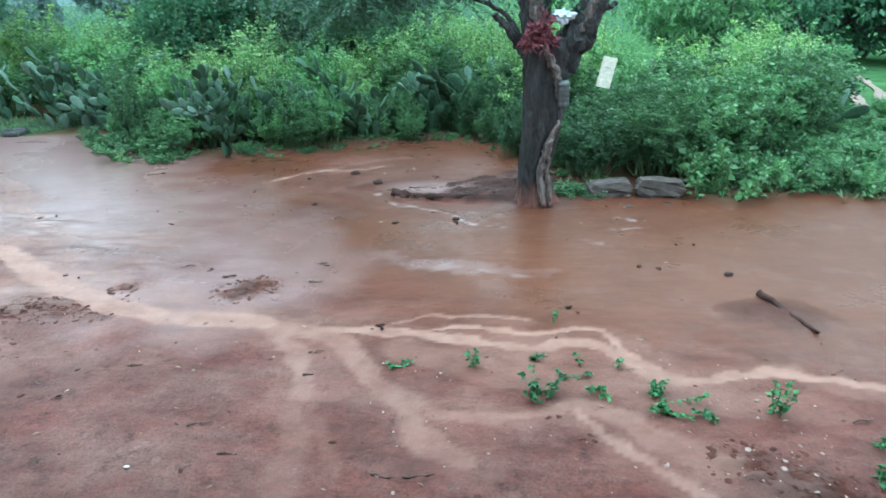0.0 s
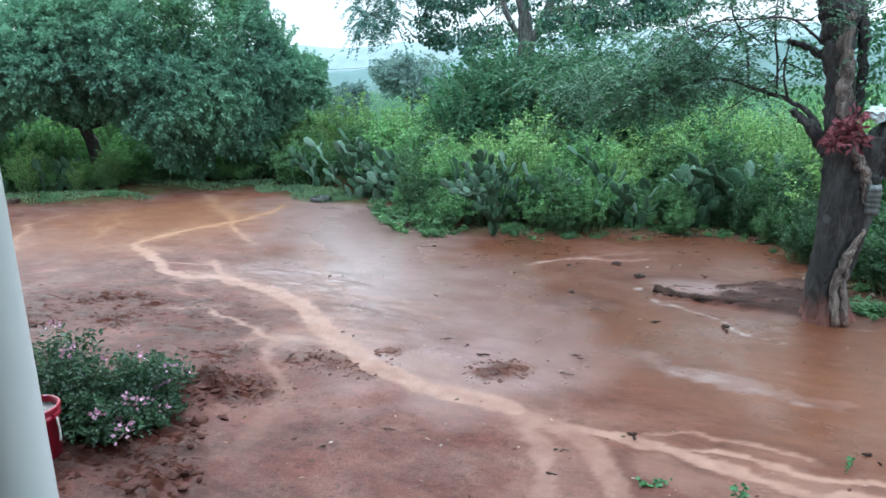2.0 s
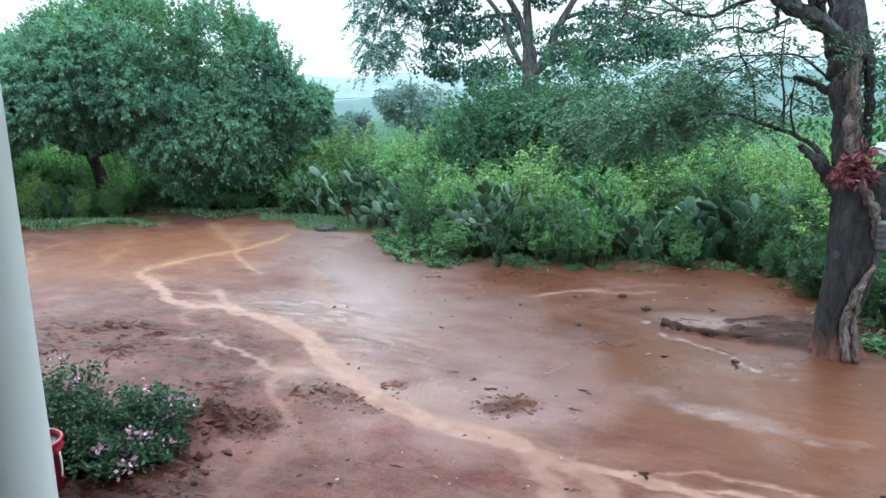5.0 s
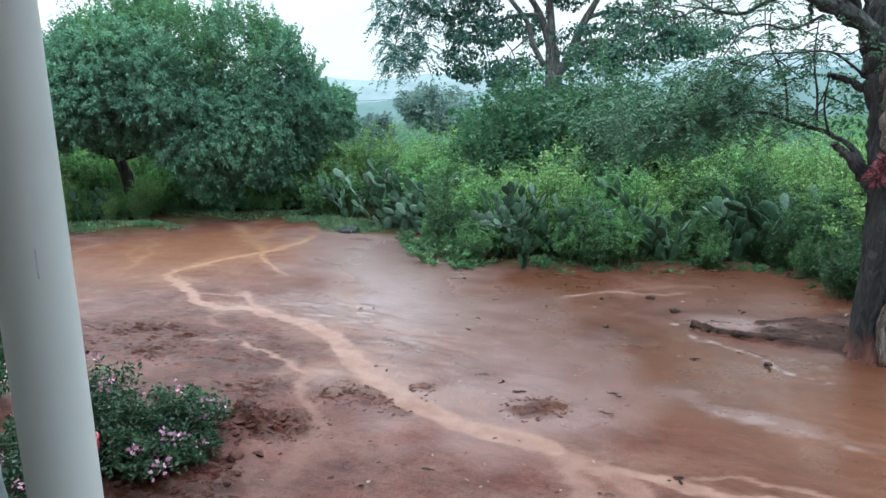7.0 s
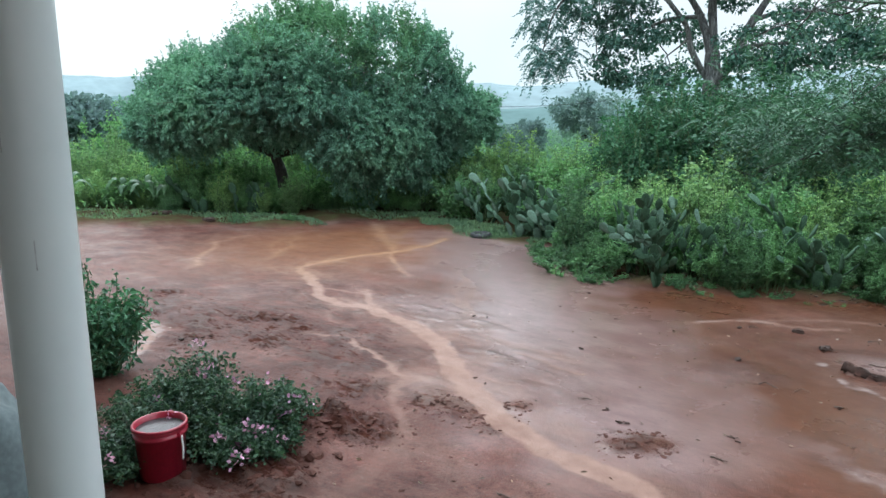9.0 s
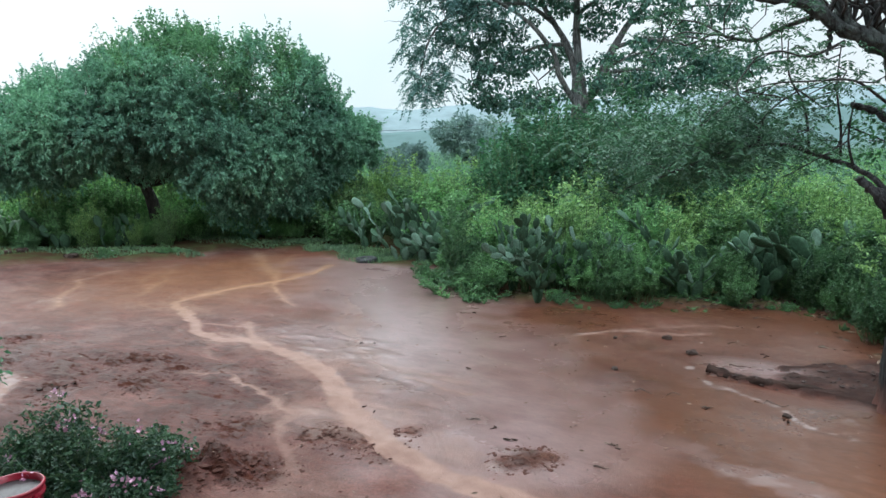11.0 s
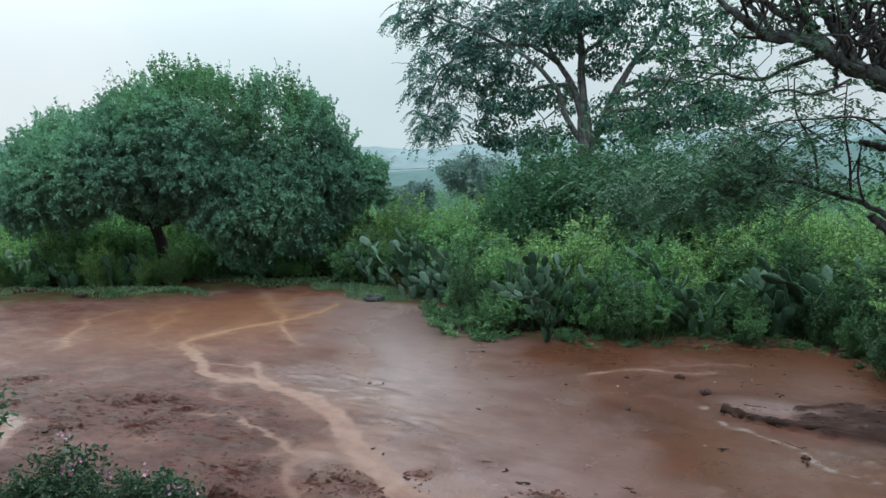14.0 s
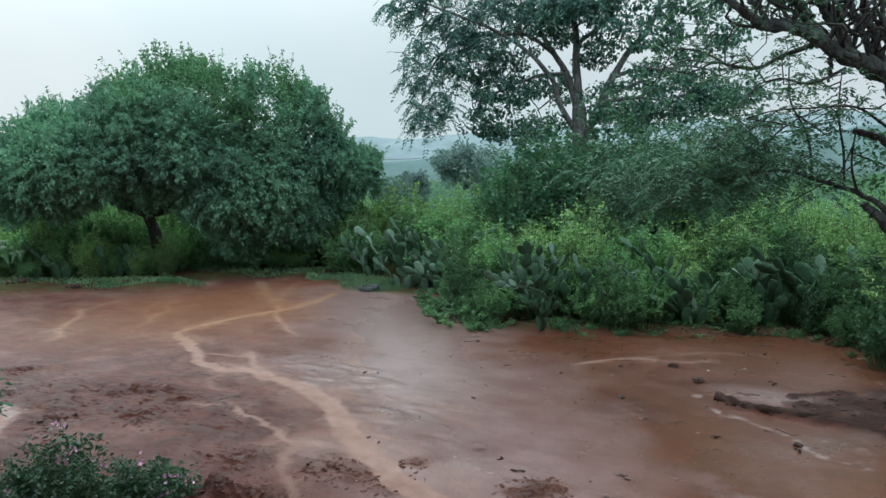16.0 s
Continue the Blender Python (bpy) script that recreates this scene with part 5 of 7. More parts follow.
    for x_, y_, z_ in ((1.00, 5.81, 1.61), (1.02, 5.86, 1.74), (1.05, 5.85, 1.86), (1.11, 5.79, 1.53), (0.95, 5.91, 1.87), (1.13, 5.94, 1.99), (0.59, 5.89, 1.84), (0.63, 5.89, 1.66), (1.22, 5.93, 1.88), (1.22, 5.93, 2.05), (0.92, 5.97, 2.04), (1.04, 5.95, 2.10)):
        vine.append(clump(r, 130, P(x_, y_, z_), 0.19, 0.042, 1.2, 0.8, 0.3))
    piece("climbing_vine", *merge_leaves(vine), M_LEAF_D, tree, "dark green vine leaves in the fork")

    def spray(c, n, spread, size=0.16):
        for k in range(n):
            p = np.asarray(c) + r.normal(size=3) * spread
            hd = r.normal(size=3) * [1, 1, 0.4]
            leaves.append(frond(r, p, hd, size * r.uniform(0.7, 1.3), 9, size * 0.21, 0.45))

    for j, o in enumerate([arch[6:]] + [smooth_line(t, 12) for t in thin]):
        for k in range(7 if j == 0 else 4):
            a = o[r.integers(0, len(o))]
            e = a + np.array([r.normal() * 0.35 - 0.1, r.normal() * 0.4, r.normal() * 0.22 + (0.12 if j == 0 else -0.05)])
            ln = bend(a, e, r, 0.08, 5, -0.05)
            twigs.append(tube(ln, np.linspace(0.006, 0.002, 5), 4))
            for q in ln[1:]:
                spray(q, 3, 0.05)
    for k in range(80):      # the soft mass round the end of the arched branch
        a = arch[r.integers(14, 22)]
        e = a + np.array([r.normal() * 0.5 - 0.25, r.normal() * 0.7 + 0.3, abs(r.normal()) * 0.35 + 0.02])
        ln = bend(a, e, r, 0.06, 4)
        if k % 3 == 0:
            twigs.append(tube(ln, np.linspace(0.002, 0.001, 4), 3))
        for q in ln[1:]:
            spray(q, 4, 0.11, 0.23)
    for k in range(60):
        o = np.asarray(over[r.integers(0, len(over))], float)
        a = o[r.integers(1, len(o))] + r.normal(size=3) * 0.25 + [0, 0, 0.3]
        spray(a, 4, 0.15)
    crown = piece("crown", *merge_leaves(leaves), M_LEAF_C, tree, "thin feathery green leaves")
    piece("fine_twig", *join(twigs), M_BARK, crown, "", False, "stuff")
    return tree


yard_tree()

# thin power line far beyond the hedge
wa, wb = np.array((-39.17, 45.53, 3.30)), np.array((-21.21, 58.49, 4.43))
line = np.linspace(wa, wb, 12)
line[:, 2] -= 0.5 * np.sin(np.linspace(0, math.pi, 12))
tagged(piece("power_line", *tube(line, 0.016, 5), M_BARK), "thin dark power line crossing the misty field", "cable")


# ---- hedge of weeds, shrubs and prickly pears ----
def weed(name, label, seed, height, radius, stems, per, leaf, mat, flat=0.0, bare=0.15):
    """A many-stemmed leafy weed bush standing at the origin: leaves in pairs up each stem and its side shoots."""
    r = np.random.default_rng(seed)
    ob = thing(name, label, "shrub", "hedge plants")
    st, lv = [], []
    for k in range(stems):
        a, q = r.uniform(0, 2 * math.pi), math.sqrt(r.random())
        tip = np.array([math.cos(a) * radius * q, math.sin(a) * radius * q, height * (1 - 0.3 * q * q) * r.uniform(0.55, 1.12)])
        foot = np.array([math.cos(a), math.sin(a), 0]) * radius * q * 0.45
        lines = [bend(foot, tip, r, 0.05, 6)]
        st.append(tube(lines[0], np.linspace(0.012, 0.003, 6), 4))
        for z in range(3):
            f_ = lines[0][r.integers(2, 5)]
            out = unit(np.array([r.normal(), r.normal(), 0.5 + 0.5 * r.random()]))
            lines.append(bend(f_, f_ + out * height * r.uniform(0.12, 0.24), r, 0.05, 6))
        for z, ln in enumerate(lines):
            n = int(per * (0.46 if z == 0 else 0.18))
            t = np.linspace(bare if z == 0 else 0.1, 1, n) + r.normal(size=n) * 0.015
            t = np.clip(t, 0, 0.999)
            i = np.clip((t * 5).astype(int), 0, 4)
            p = ln[i] + (ln[i + 1] - ln[i]) * (t * 5 - i)[:, None] + r.normal(size=(n, 3)) * 0.012
            spin = np.arange(n) * 2.4 + r.uniform(0, 6.28)
            d = np.column_stack([np.cos(spin), np.sin(spin), 0.25 + 0.5 * t - flat]) + r.normal(size=(n, 3)) * 0.3
            L = leaf * (0.6 + 0.7 * r.random(n)) * (1.15 - 0.45 * t)
            lv.append(leaf_cloud(p, d, L, L * (0.45 + 0.2 * r.random(n)), r, 0.1, 0.3))
    piece("stem", *join(st), M_STEM, ob)
    piece("foliage", *merge_leaves(lv), mat, ob)
    return ob


WEEDS = [
    weed("weed_bush", "fresh green leafy weed bush in the overgrown hedge", 21, 1.45, 0.62, 38, 96, 0.098, M_WEED),
    weed("weed_bush", "yellow-green fine-leaved weed bush in the overgrown hedge", 22, 1.5, 0.6, 52, 120, 0.066, M_WEED2),
    weed("weed_bush", "mid-green broad-leaved weed bush in the overgrown hedge", 23, 1.25, 0.65, 36, 84, 0.115, M_WEED3, 0.0, 0.3),
    weed("weed_bush", "deep green small-leaved bush in the overgrown hedge", 24, 1.35, 0.62, 42, 100, 0.085, M_WEED4, 0.0, 0.35),
    weed("weed_bush", "leggy green weed bush with bare lower stems in the hedge", 27, 1.3, 0.6, 34, 110, 0.085, M_WEED, 0.0, 0.55),
    weed("weed_bush", "leggy deep green weed bush with bare lower stems in the hedge", 28, 1.2, 0.6, 34, 110, 0.08, M_WEED3, 0.0, 0.5),
]
SHRUB = weed("shrub", "dense deep green fine-leaved shrub before the tall tree", 26, 1.35, 0.62, 80, 210, 0.052, M_LEAF_D)
LOW = weed("ground_vine", "low trailing green weed at the hedge foot", 25, 0.30, 0.47, 26, 34, 0.066, M_WEED3, 0.0, 0.0)


first = set()


def place(ob, x, y, scale, turn, high=1.0, sink=0.03):
    m4 = Matrix.Translation((x, y, on_ground(x, y) - sink)) @ Matrix.Rotation(turn, 4, "Z") @ Matrix.Diagonal((scale, scale, scale * high, 1))
    if ob not in first:
        first.add(ob)
        ob.matrix_basis = m4
        return ob
    keep = ob.matrix_basis.copy()
    ob.scale = (1, 1, 1)
    other = copy_thing(ob, m4)
    ob.matrix_basis = keep
    return other


hr = np.random.default_rng(31)
# hedge front line, walked from the open corner past the big tree to the path
FRONT = [(-7.25, 9.76), (-5.51, 9.65), (-3.60, 7.80), (-2.55, 8.02), (-1.62, 8.39), (-0.73, 8.75), (-0.51, 9.23), (0.20, 8.96), (0.95, 7.2), (1.22, 6.23), (2.23, 6.03), (2.77, 6.24), (3.48, 7.10), (4.43, 8.74)]
fl = smooth_line([(*p, 0) for p in FRONT], 60)[:, :2]
for row, (off, sc, step) in enumerate(((0.86, 0.66, 2), (1.3, 0.95, 2), (2.3, 1.05, 2), (3.3, 1.1, 3), (4.6, 1.15, 3))):
    for k in range(0, 60, step):
        if row == 0 and (k < 8 or 19 < k < 41):      # prickly pears, and a dark hollow under the arching branch
            continue
        p = fl[k]
        out = unit(np.array([p[0] - 0.3, p[1], 0.0]))[:2]
        q = p + out * (off + hr.normal() * 0.16 + (0.5 if 26 < k < 41 else 0.0)) + hr.normal(size=2) * 0.1
        pick = (5, 4, 4, 3, 5, 4)[hr.integers(0, 6)] if row < 2 and hr.random() < 0.8 else (0, 1, 3, 0, 1, 2)[hr.integers(0, 6)] if k > 30 and row < 3 else (0, 1, 1, 0, 1, 1)[hr.integers(0, 6)] if row < 3 else (0, 1, 2)[hr.integers(0, 3)]
        if math.atan2(q[0] - 0.35, q[1]) > radians(25.5):      # open grassland with the path
            continue
        # darker-leaved bushes stand in for the shade of the hollow
        if 20 < k < 46 and row < 2:
            pick, sc = 3, 0.78
        elif k > 43:
            pick = (3, 2, 3, 0)[hr.integers(0, 4)] if row < 2 else (3, 2, 3)[hr.integers(0, 3)] if row == 2 else (1, 0, 1)[hr.integers(0, 3)]
        place(WEEDS[pick], q[0], q[1], sc * hr.uniform(0.8, 1.12), hr.uniform(0, 6.28), hr.uniform(0.85, 1.1) * (0.72 if k > 43 and row > 1 else 1.0))
for k in range(30):      # small weeds between the prickly pears
    p = fl[hr.integers(8, 20)]
    out = unit(np.array([p[0] - 0.3, p[1], 0.0]))[:2]
    q = p + out * hr.uniform(-0.05, 0.35) + hr.normal(size=2) * 0.1
    if math.dist(q, (-2.81, 8.03)) < 0.6:      # the tall prickly pear stands free here
        continue
    place(WEEDS[(5, 3, 4)[hr.integers(0, 3)]], q[0], q[1], hr.uniform(0.24, 0.55), hr.uniform(0, 6.28), hr.uniform(0.9, 1.5))
for k in range(44):      # dark tangle in front of the prickly pears under the arching branch
    p = fl[hr.integers(20, 38)]
    out = unit(np.array([p[0] - 0.3, p[1], 0.0]))[:2]
    q = p + out * hr.uniform(0.08, 0.62) + hr.normal(size=2) * 0.08
    place(WEEDS[(3, 5, 3, 2)[hr.integers(0, 4)]], q[0], q[1], hr.uniform(0.2, 0.46), hr.uniform(0, 6.28), hr.uniform(0.85, 1.4))
for k in range(60):      # stray sprigs where the hedge frays out over the mud
    p = fl[hr.integers(6, 44)]
    out = unit(np.array([p[0] - 0.3, p[1], 0.0]))[:2]
    q = p + out * hr.uniform(-0.22, 0.2) + hr.normal(size=2) * 0.12
    place(WEEDS[(0, 5, 4, 2)[hr.integers(0, 4)]] if k % 4 == 0 else LOW, q[0], q[1], hr.uniform(0.07, 0.14) if k % 4 == 0 else hr.uniform(0.15, 0.42), hr.uniform(0, 6.28), hr.uniform(0.5, 1.2))
# under and left of the dome tree, and in the gap beside it
LEFT = [(-13.96, 6.04), (-12.9, 6.9), (-11.7, 7.5), (-11.0, 8.2), (-10.7, 9.3), (-9.9, 10.4), (-8.77, 10.73), (-7.84, 10.87)]
ll = smooth_line([(*p, 0) for p in LEFT], 24)[:, :2]
for row, (off, sc, step) in enumerate(((0.6, 0.55, 1), (1.3, 0.95, 1), (2.8, 1.15, 2), (4.5, 1.15, 2), (7.0, 1.3, 2))):
    for k in range(0, 24, step):
        p = ll[k]
        out = unit(np.array([p[0] - 0.3, p[1], 0.0]))[:2]
        q = p + out * (off + hr.normal() * 0.2) + hr.normal(size=2) * 0.15
        pick = (4, 0, 1, 4, 1)[hr.integers(0, 5)] if row < 2 else (0, 1, 1, 2)[hr.integers(0, 4)]
        if row < 2 and math.dist(q, (-11.0, 8.6)) < 0.9:      # the trunk shows here
            sc = 0.36
        place(WEEDS[pick], q[0], q[1], sc * hr.uniform(0.7, 1.12), hr.uniform(0, 6.28), hr.uniform(0.75, 1.25))
for k in range(26):      # small weeds in the open under the big tree
    p = ll[hr.integers(0, 17)]
    out = unit(np.array([p[0] - 0.3, p[1], 0.0]))[:2]
    q = p + out * hr.uniform(0.15, 0.75) + hr.normal(size=2) * 0.2
    place(WEEDS[(0, 2, 1, 0)[hr.integers(0, 4)]], q[0], q[1], hr.uniform(0.3, 0.58), hr.uniform(0, 6.28), hr.uniform(0.8, 1.3))
# low vines at the foot of the hedge
for x, y, s in ((*(-3.72, 7.72), 1.15), (*(-4.29, 8.20), 0.9), (*(-3.32, 7.48), 0.6), (*(-3.26, 7.75), 0.5), (*(-4.73, 8.56), 0.7), (*(-2.43, 7.87), 0.45), (*(-4.19, 8.11), 0.8), (*(-3.76, 8.62), 0.8), (*(-2.02, 8.34), 0.6), (*(-1.13, 8.88), 0.6), (*(-0.75, 8.88), 0.45), (*(-0.44, 8.85), 0.4), (*(-1.42, 8.34), 0.35), (*(-0.04, 9.09), 0.4), (*(-1.79, 8.26), 0.4), (*(-3.83, 8.05), 1.0), (*(-1.13, 8.60), 0.6), (*(2.54, 6.03), 1.25), (*(2.98, 6.25), 1.1), (*(3.60, 6.71), 1.1), (*(4.05, 6.71), 1.0), (*(4.13, 6.25), 0.9), (*(1.19, 6.02), 0.7), (*(0.63, 9.22), 0.7), (*(-10.62, 7.38), 0.5), (*(-9.59, 7.90), 0.5)):
    place(LOW, x, y, s * (0.6 if -2.3 < x < 0.9 else 1.0), hr.uniform(0, 6.28), hr.uniform(0.7, 1.3))
walked = np.concatenate([smooth_line([(*q, 0) for q in ln], 30)[:, :2] for ln in PATHS])
for k in range(150):      # low growth over the grassland, with the path left bare
    a, d = math.radians(hr.uniform(23, 40)), 7.0 + 13 * hr.random() ** 1.4
    q = np.array([math.sin(a) * d + 0.3, math.cos(a) * d])
    gap = np.linalg.norm(walked - q, axis=1).min()
    if gap < (0.55 if d < 12 else 0.9) or (d > 11 and 26.2 < math.degrees(a) < 30 and gap < 2.0):
        continue
    place(LOW if k % 3 else WEEDS[(0, 2)[k % 2]], q[0], q[1], hr.uniform(0.7, 1.3) if k % 3 else hr.uniform(0.18, 0.3), hr.uniform(0, 6.28), hr.uniform(0.5, 1.0))
# the deep green shrub mass in front of the tall tree, under the arching branch
for (x, y, z), s, h, w in (((-5.64, 11.45, 1.35), 1.15, 1.0, 3), ((-4.86, 11.40, 1.45), 1.4, 1.1, 3), ((-4.08, 11.08, 1.64), 1.6, 1.35, 3), ((-3.39, 11.13, 1.72), 1.65, 1.45, 3), ((-2.74, 11.12, 1.70), 1.65, 1.45, 3), ((-2.17, 11.37, 1.78), 1.6, 1.4, 3), ((-1.63, 11.68, 1.67), 1.5, 1.35, 3), ((-4.14, 12.35, 1.63), 1.7, 1.45, 3), ((-2.93, 12.52, 1.70), 1.7, 1.5, 3)):
    place(SHRUB, x, y, s * 1.08, hr.uniform(0, 6.28), h * 0.8)


# ---- prickly pears ----
def pad_mesh(mat, plump):
    bm = bmesh.new()
    bmesh.ops.create_uvsphere(bm, u_segments=10, v_segments=7, radius=0.5)
    for v in bm.verts:
        z = v.co.z + 0.5
        wide = 0.42 + 0.75 * z - 0.32 * z * z
        v.co = Vector((v.co.x * wide * plump, v.co.y * 0.10 + 0.05 * math.sin(z * 3) + 0.02 * math.sin(v.co.x * 9), z))
    me = bpy.data.meshes.new("pad")
    bm.to_mesh(me)
    bm.free()
    me.polygons.foreach_set("use_smooth", [True] * len(me.polygons))
    me.materials.append(mat)
    return me


PADS = [pad_mesh(M_PAD, 0.64), pad_mesh(M_PAD, 0.78), pad_mesh(M_PADL, 0.7)]


def prickly_pear(seed, x, y, height, pads, size, label, pale=0.2, roots=0):
    """Pads that fan out from one another, upwards and outwards."""
    r = np.random.default_rng(seed)
    ob = thing("prickly_pear", label, "cactus", "prickly pears", (x, y, on_ground(x, y) - 0.03))
    tips = []

    def put(foot, axis, length, level):
        axis = axis.normalized()
        side = axis.cross(Vector((r.normal(), r.normal(), r.normal() * 0.3))).normalized()
        flat = side.cross(axis)
        m4 = Matrix((side, flat, axis)).transposed().to_4x4()
        m4 = Matrix.Translation(foot) @ m4 @ Matrix.Diagonal((length, length, length, 1))
        o = new("pad", PADS[2] if r.random() < pale else PADS[r.integers(0, 2)])
        o.parent = ob
        o.matrix_basis = m4
        tips.append([m4, axis, side, length, level, 0])

    for k in range(roots or max(2, pads // 8)):
        a = r.uniform(0, 6.283)
        put(Vector((math.cos(a), math.sin(a), 0)) * 0.10, Vector((math.cos(a) * 0.35, math.sin(a) * 0.35, 1)), size * 1.2, 0)
    tries = 0
    while len(tips) < pads and tries < 2000:
        tries += 1
        t = tips[r.integers(0, len(tips))]
        if t[5] >= 3 or (t[0] @ Vector((0, 0, 1))).z > height:
            continue
        t[5] += 1
        s_ = r.uniform(-1, 1)
        spot = t[0] @ Vector((0.30 * s_, 0, 0.93 - 0.16 * s_ * s_))
        out = Vector((spot.x, spot.y, 0)) * 0.5
        axis = t[1] * 0.7 + t[2] * s_ * 0.75 + out + Vector((r.normal() * 0.22, r.normal() * 0.22, 0.35))
        put(spot, axis, size * r.uniform(0.75, 1.1), t[4] + 1)
    return ob


PEAR = "grey-green prickly pear cactus with flat oval pads at the hedge"
PEARS_FRONT = (
    (*(-2.71, 7.78), 1.05, 95, 0.19, 0.3), (*(-2.74, 8.53), 0.9, 36, 0.20, 0.2), (*(-5.87, 9.65), 1.05, 62, 0.25, 0.5), (*(-5.32, 9.56), 1.0, 56, 0.24, 0.4), (*(-4.90, 9.34), 1.1, 56, 0.22, 0.3),
    (*(-4.21, 8.87), 1.15, 56, 0.22, 0.2), (*(-3.34, 8.17), 1.0, 46, 0.2, 0.2), (*(-1.90, 8.42), 0.9, 33, 0.21, 0.1), (*(-1.47, 8.60), 0.85, 30, 0.23, 0.1), (*(-0.83, 9.06), 0.8, 24, 0.24, 0.2),
)
PEARS_SIDE = (
    (*(-0.45, 9.29), 0.85, 18, 0.27, 0.5), (*(0.12, 9.44), 0.65, 12, 0.28, 0.5), (*(0.41, 9.44), 0.7, 18, 0.26, 0.1), (*(-7.03, 10.33), 0.8, 26, 0.22, 0.4), (*(-7.80, 10.82), 0.7, 18, 0.22, 0.3), (*(-5.59, 9.97), 0.9, 28, 0.22, 0.25), (*(-2.24, 8.14), 0.85, 24, 0.2, 0.1), (*(-1.10, 8.67), 0.8, 22, 0.22, 0.1), (*(0.52, 9.45), 0.7, 12, 0.3, 0.1),) + ((*(-0.15, 9.45), 0.75, 26, 0.25, 0.1), (*(0.30, 9.3), 0.7, 22, 0.25, 0.05), (*(-1.35, 8.85), 0.8, 26, 0.23, 0.05), (*(0.70, 9.1), 0.8, 24, 0.25, 0.0),
    (*(-12.07, 7.56), 0.9, 9, 0.28, 0.0), (*(-11.44, 8.06), 0.95, 8, 0.28, 0.0), (*(-11.21, 8.36), 0.9, 7, 0.26, 0.0), (*(4.05, 8.01), 0.7, 14, 0.3, 0.7), (*(3.27, 7.68), 0.6, 12, 0.28, 0.5),
)
for k, (x, y, h, n, s, pale) in enumerate(PEARS_FRONT + PEARS_SIDE):
    if -2.1 < x < 1.0:      # few large pads, set back among dark weeds
        n, s, x, y, h = int(n * 0.6), s * 1.12, x - 0.02, y + 0.08, h + 0.15
    prickly_pear(100 + k, x, y, h, n, s, PEAR, pale * 0.7, 3 if k == 0 else 0)


# ---- grass at the margins ----
def grass(name, label, spots, blades, height, mat, seed):
    r = np.random.default_rng(seed)
    ps = []
    for (x, y), rad, n in spots:
        a, q = r.uniform(0, 6.283, n), np.sqrt(r.random(n)) * rad
        ps.append(np.column_stack([x + np.cos(a) * q, y + np.sin(a) * q * 0.7]))
    p = np.concatenate(ps)
    z = np.array([on_ground(a, c) for a, c in p])
    d = r.normal(size=(len(p), 3)) * [0.5, 0.5, 0.2] + [0, 0, 1]
    L = height * (0.4 + r.random(len(p)))
    v, f = leaf_cloud(np.column_stack([p, z - 0.01]), d, L, L * 0.10 + 0.006, r, 0.02, 0.2)
    return tagged(piece(name, v, f, mat), label, "grass", kind="stuff")


grass("grass", "short pale green grass along the edge of the yard", (
    ((-7.81, 10.13), 0.6, 1400), ((-6.90, 9.97), 0.6, 1500), ((-8.86, 10.70), 0.5, 900), ((-6.00, 9.72), 0.4, 800), ((-5.20, 9.49), 0.3, 400), ((-10.87, 7.56), 0.9, 700), ((-10.39, 8.02), 0.8, 700), ((-9.63, 8.14), 0.5, 500), ((-11.75, 7.36), 0.8, 400), ((-12.39, 6.80), 0.7, 300),
    ((-12.50, 5.95), 0.9, 700), ((-9.51, 10.08), 0.8, 800), ((-10.57, 9.87), 0.8, 600), ((-6.53, 9.55), 0.6, 900), ((3.95, 7.10), 0.8, 900), ((3.97, 6.15), 0.5, 500)), 0, 0.085, M_GRASS, 41)


# ---- porch: floor, post, wall and roof of the house ----
def box_mesh(x0, y0, z0, x1, y1, z1, bev=0.0):
    bm = bmesh.new()
    bmesh.ops.create_cube(bm, size=1)
    for v in bm.verts:
        v.co = Vector(((x0 + x1) / 2 + v.co.x * (x1 - x0), (y0 + y1) / 2 + v.co.y * (y1 - y0), (z0 + z1) / 2 + v.co.z * (z1 - z0)))
    if bev:
        bmesh.ops.bevel(bm, geom=bm.edges[:], offset=bev, segments=2, affect="EDGES")
    return bm


tagged(part("floor", box_mesh(-9.0, -2.4, -0.3, 3.5, 1.02, 0.05, 0.015), M_CONC), "wet grey concrete porch floor", "floor", kind="structure")
tagged(part("wall_house", box_mesh(-9.0, -2.6, -0.3, 3.5, -2.4, 3.7), M_WALL), "plain painted house wall", "wall", kind="structure")
# roof out of view; its eave is lengthened to shade post and near ground
bm = box_mesh(-9.2, -2.9, 0.0, 3.7, 1.5, 0.12)
for v in bm.verts:      # the roof falls towards the yard
    v.co.z += 2.945 - 0.24 * (v.co.y - 0.814)
tagged(part("roof", bm, M_TILE), "clay tiled porch roof", "roof", kind="structure")
PX, PY, PR = -1.196, 0.814, 0.072
post = thing("porch_post", "smooth pale grey plastic pipe post carrying the porch roof", "post", at=(PX, PY, 0.05))
piece("pipe", *tube([(0, 0, z) for z in np.linspace(0, 2.87, 9)], PR, 40), M_PVC, post, "", True)
# faded printing that runs down the pipe
face_a = math.atan2(0.15 - PY, 0.2 - PX)
for k in range(12):
    a = face_a - 0.62
    z = 1.955 - 0.022 * k
    bm = box_mesh(-0.0015, -0.0045, z, 0.0005, 0.0045, z + 0.012 + 0.005 * (k % 3))
    o = part("print_mark", bm, M_INK, post)
    o.matrix_basis = Matrix.Rotation(a, 4, "Z") @ Matrix.Translation((PR, 0, -0.05))
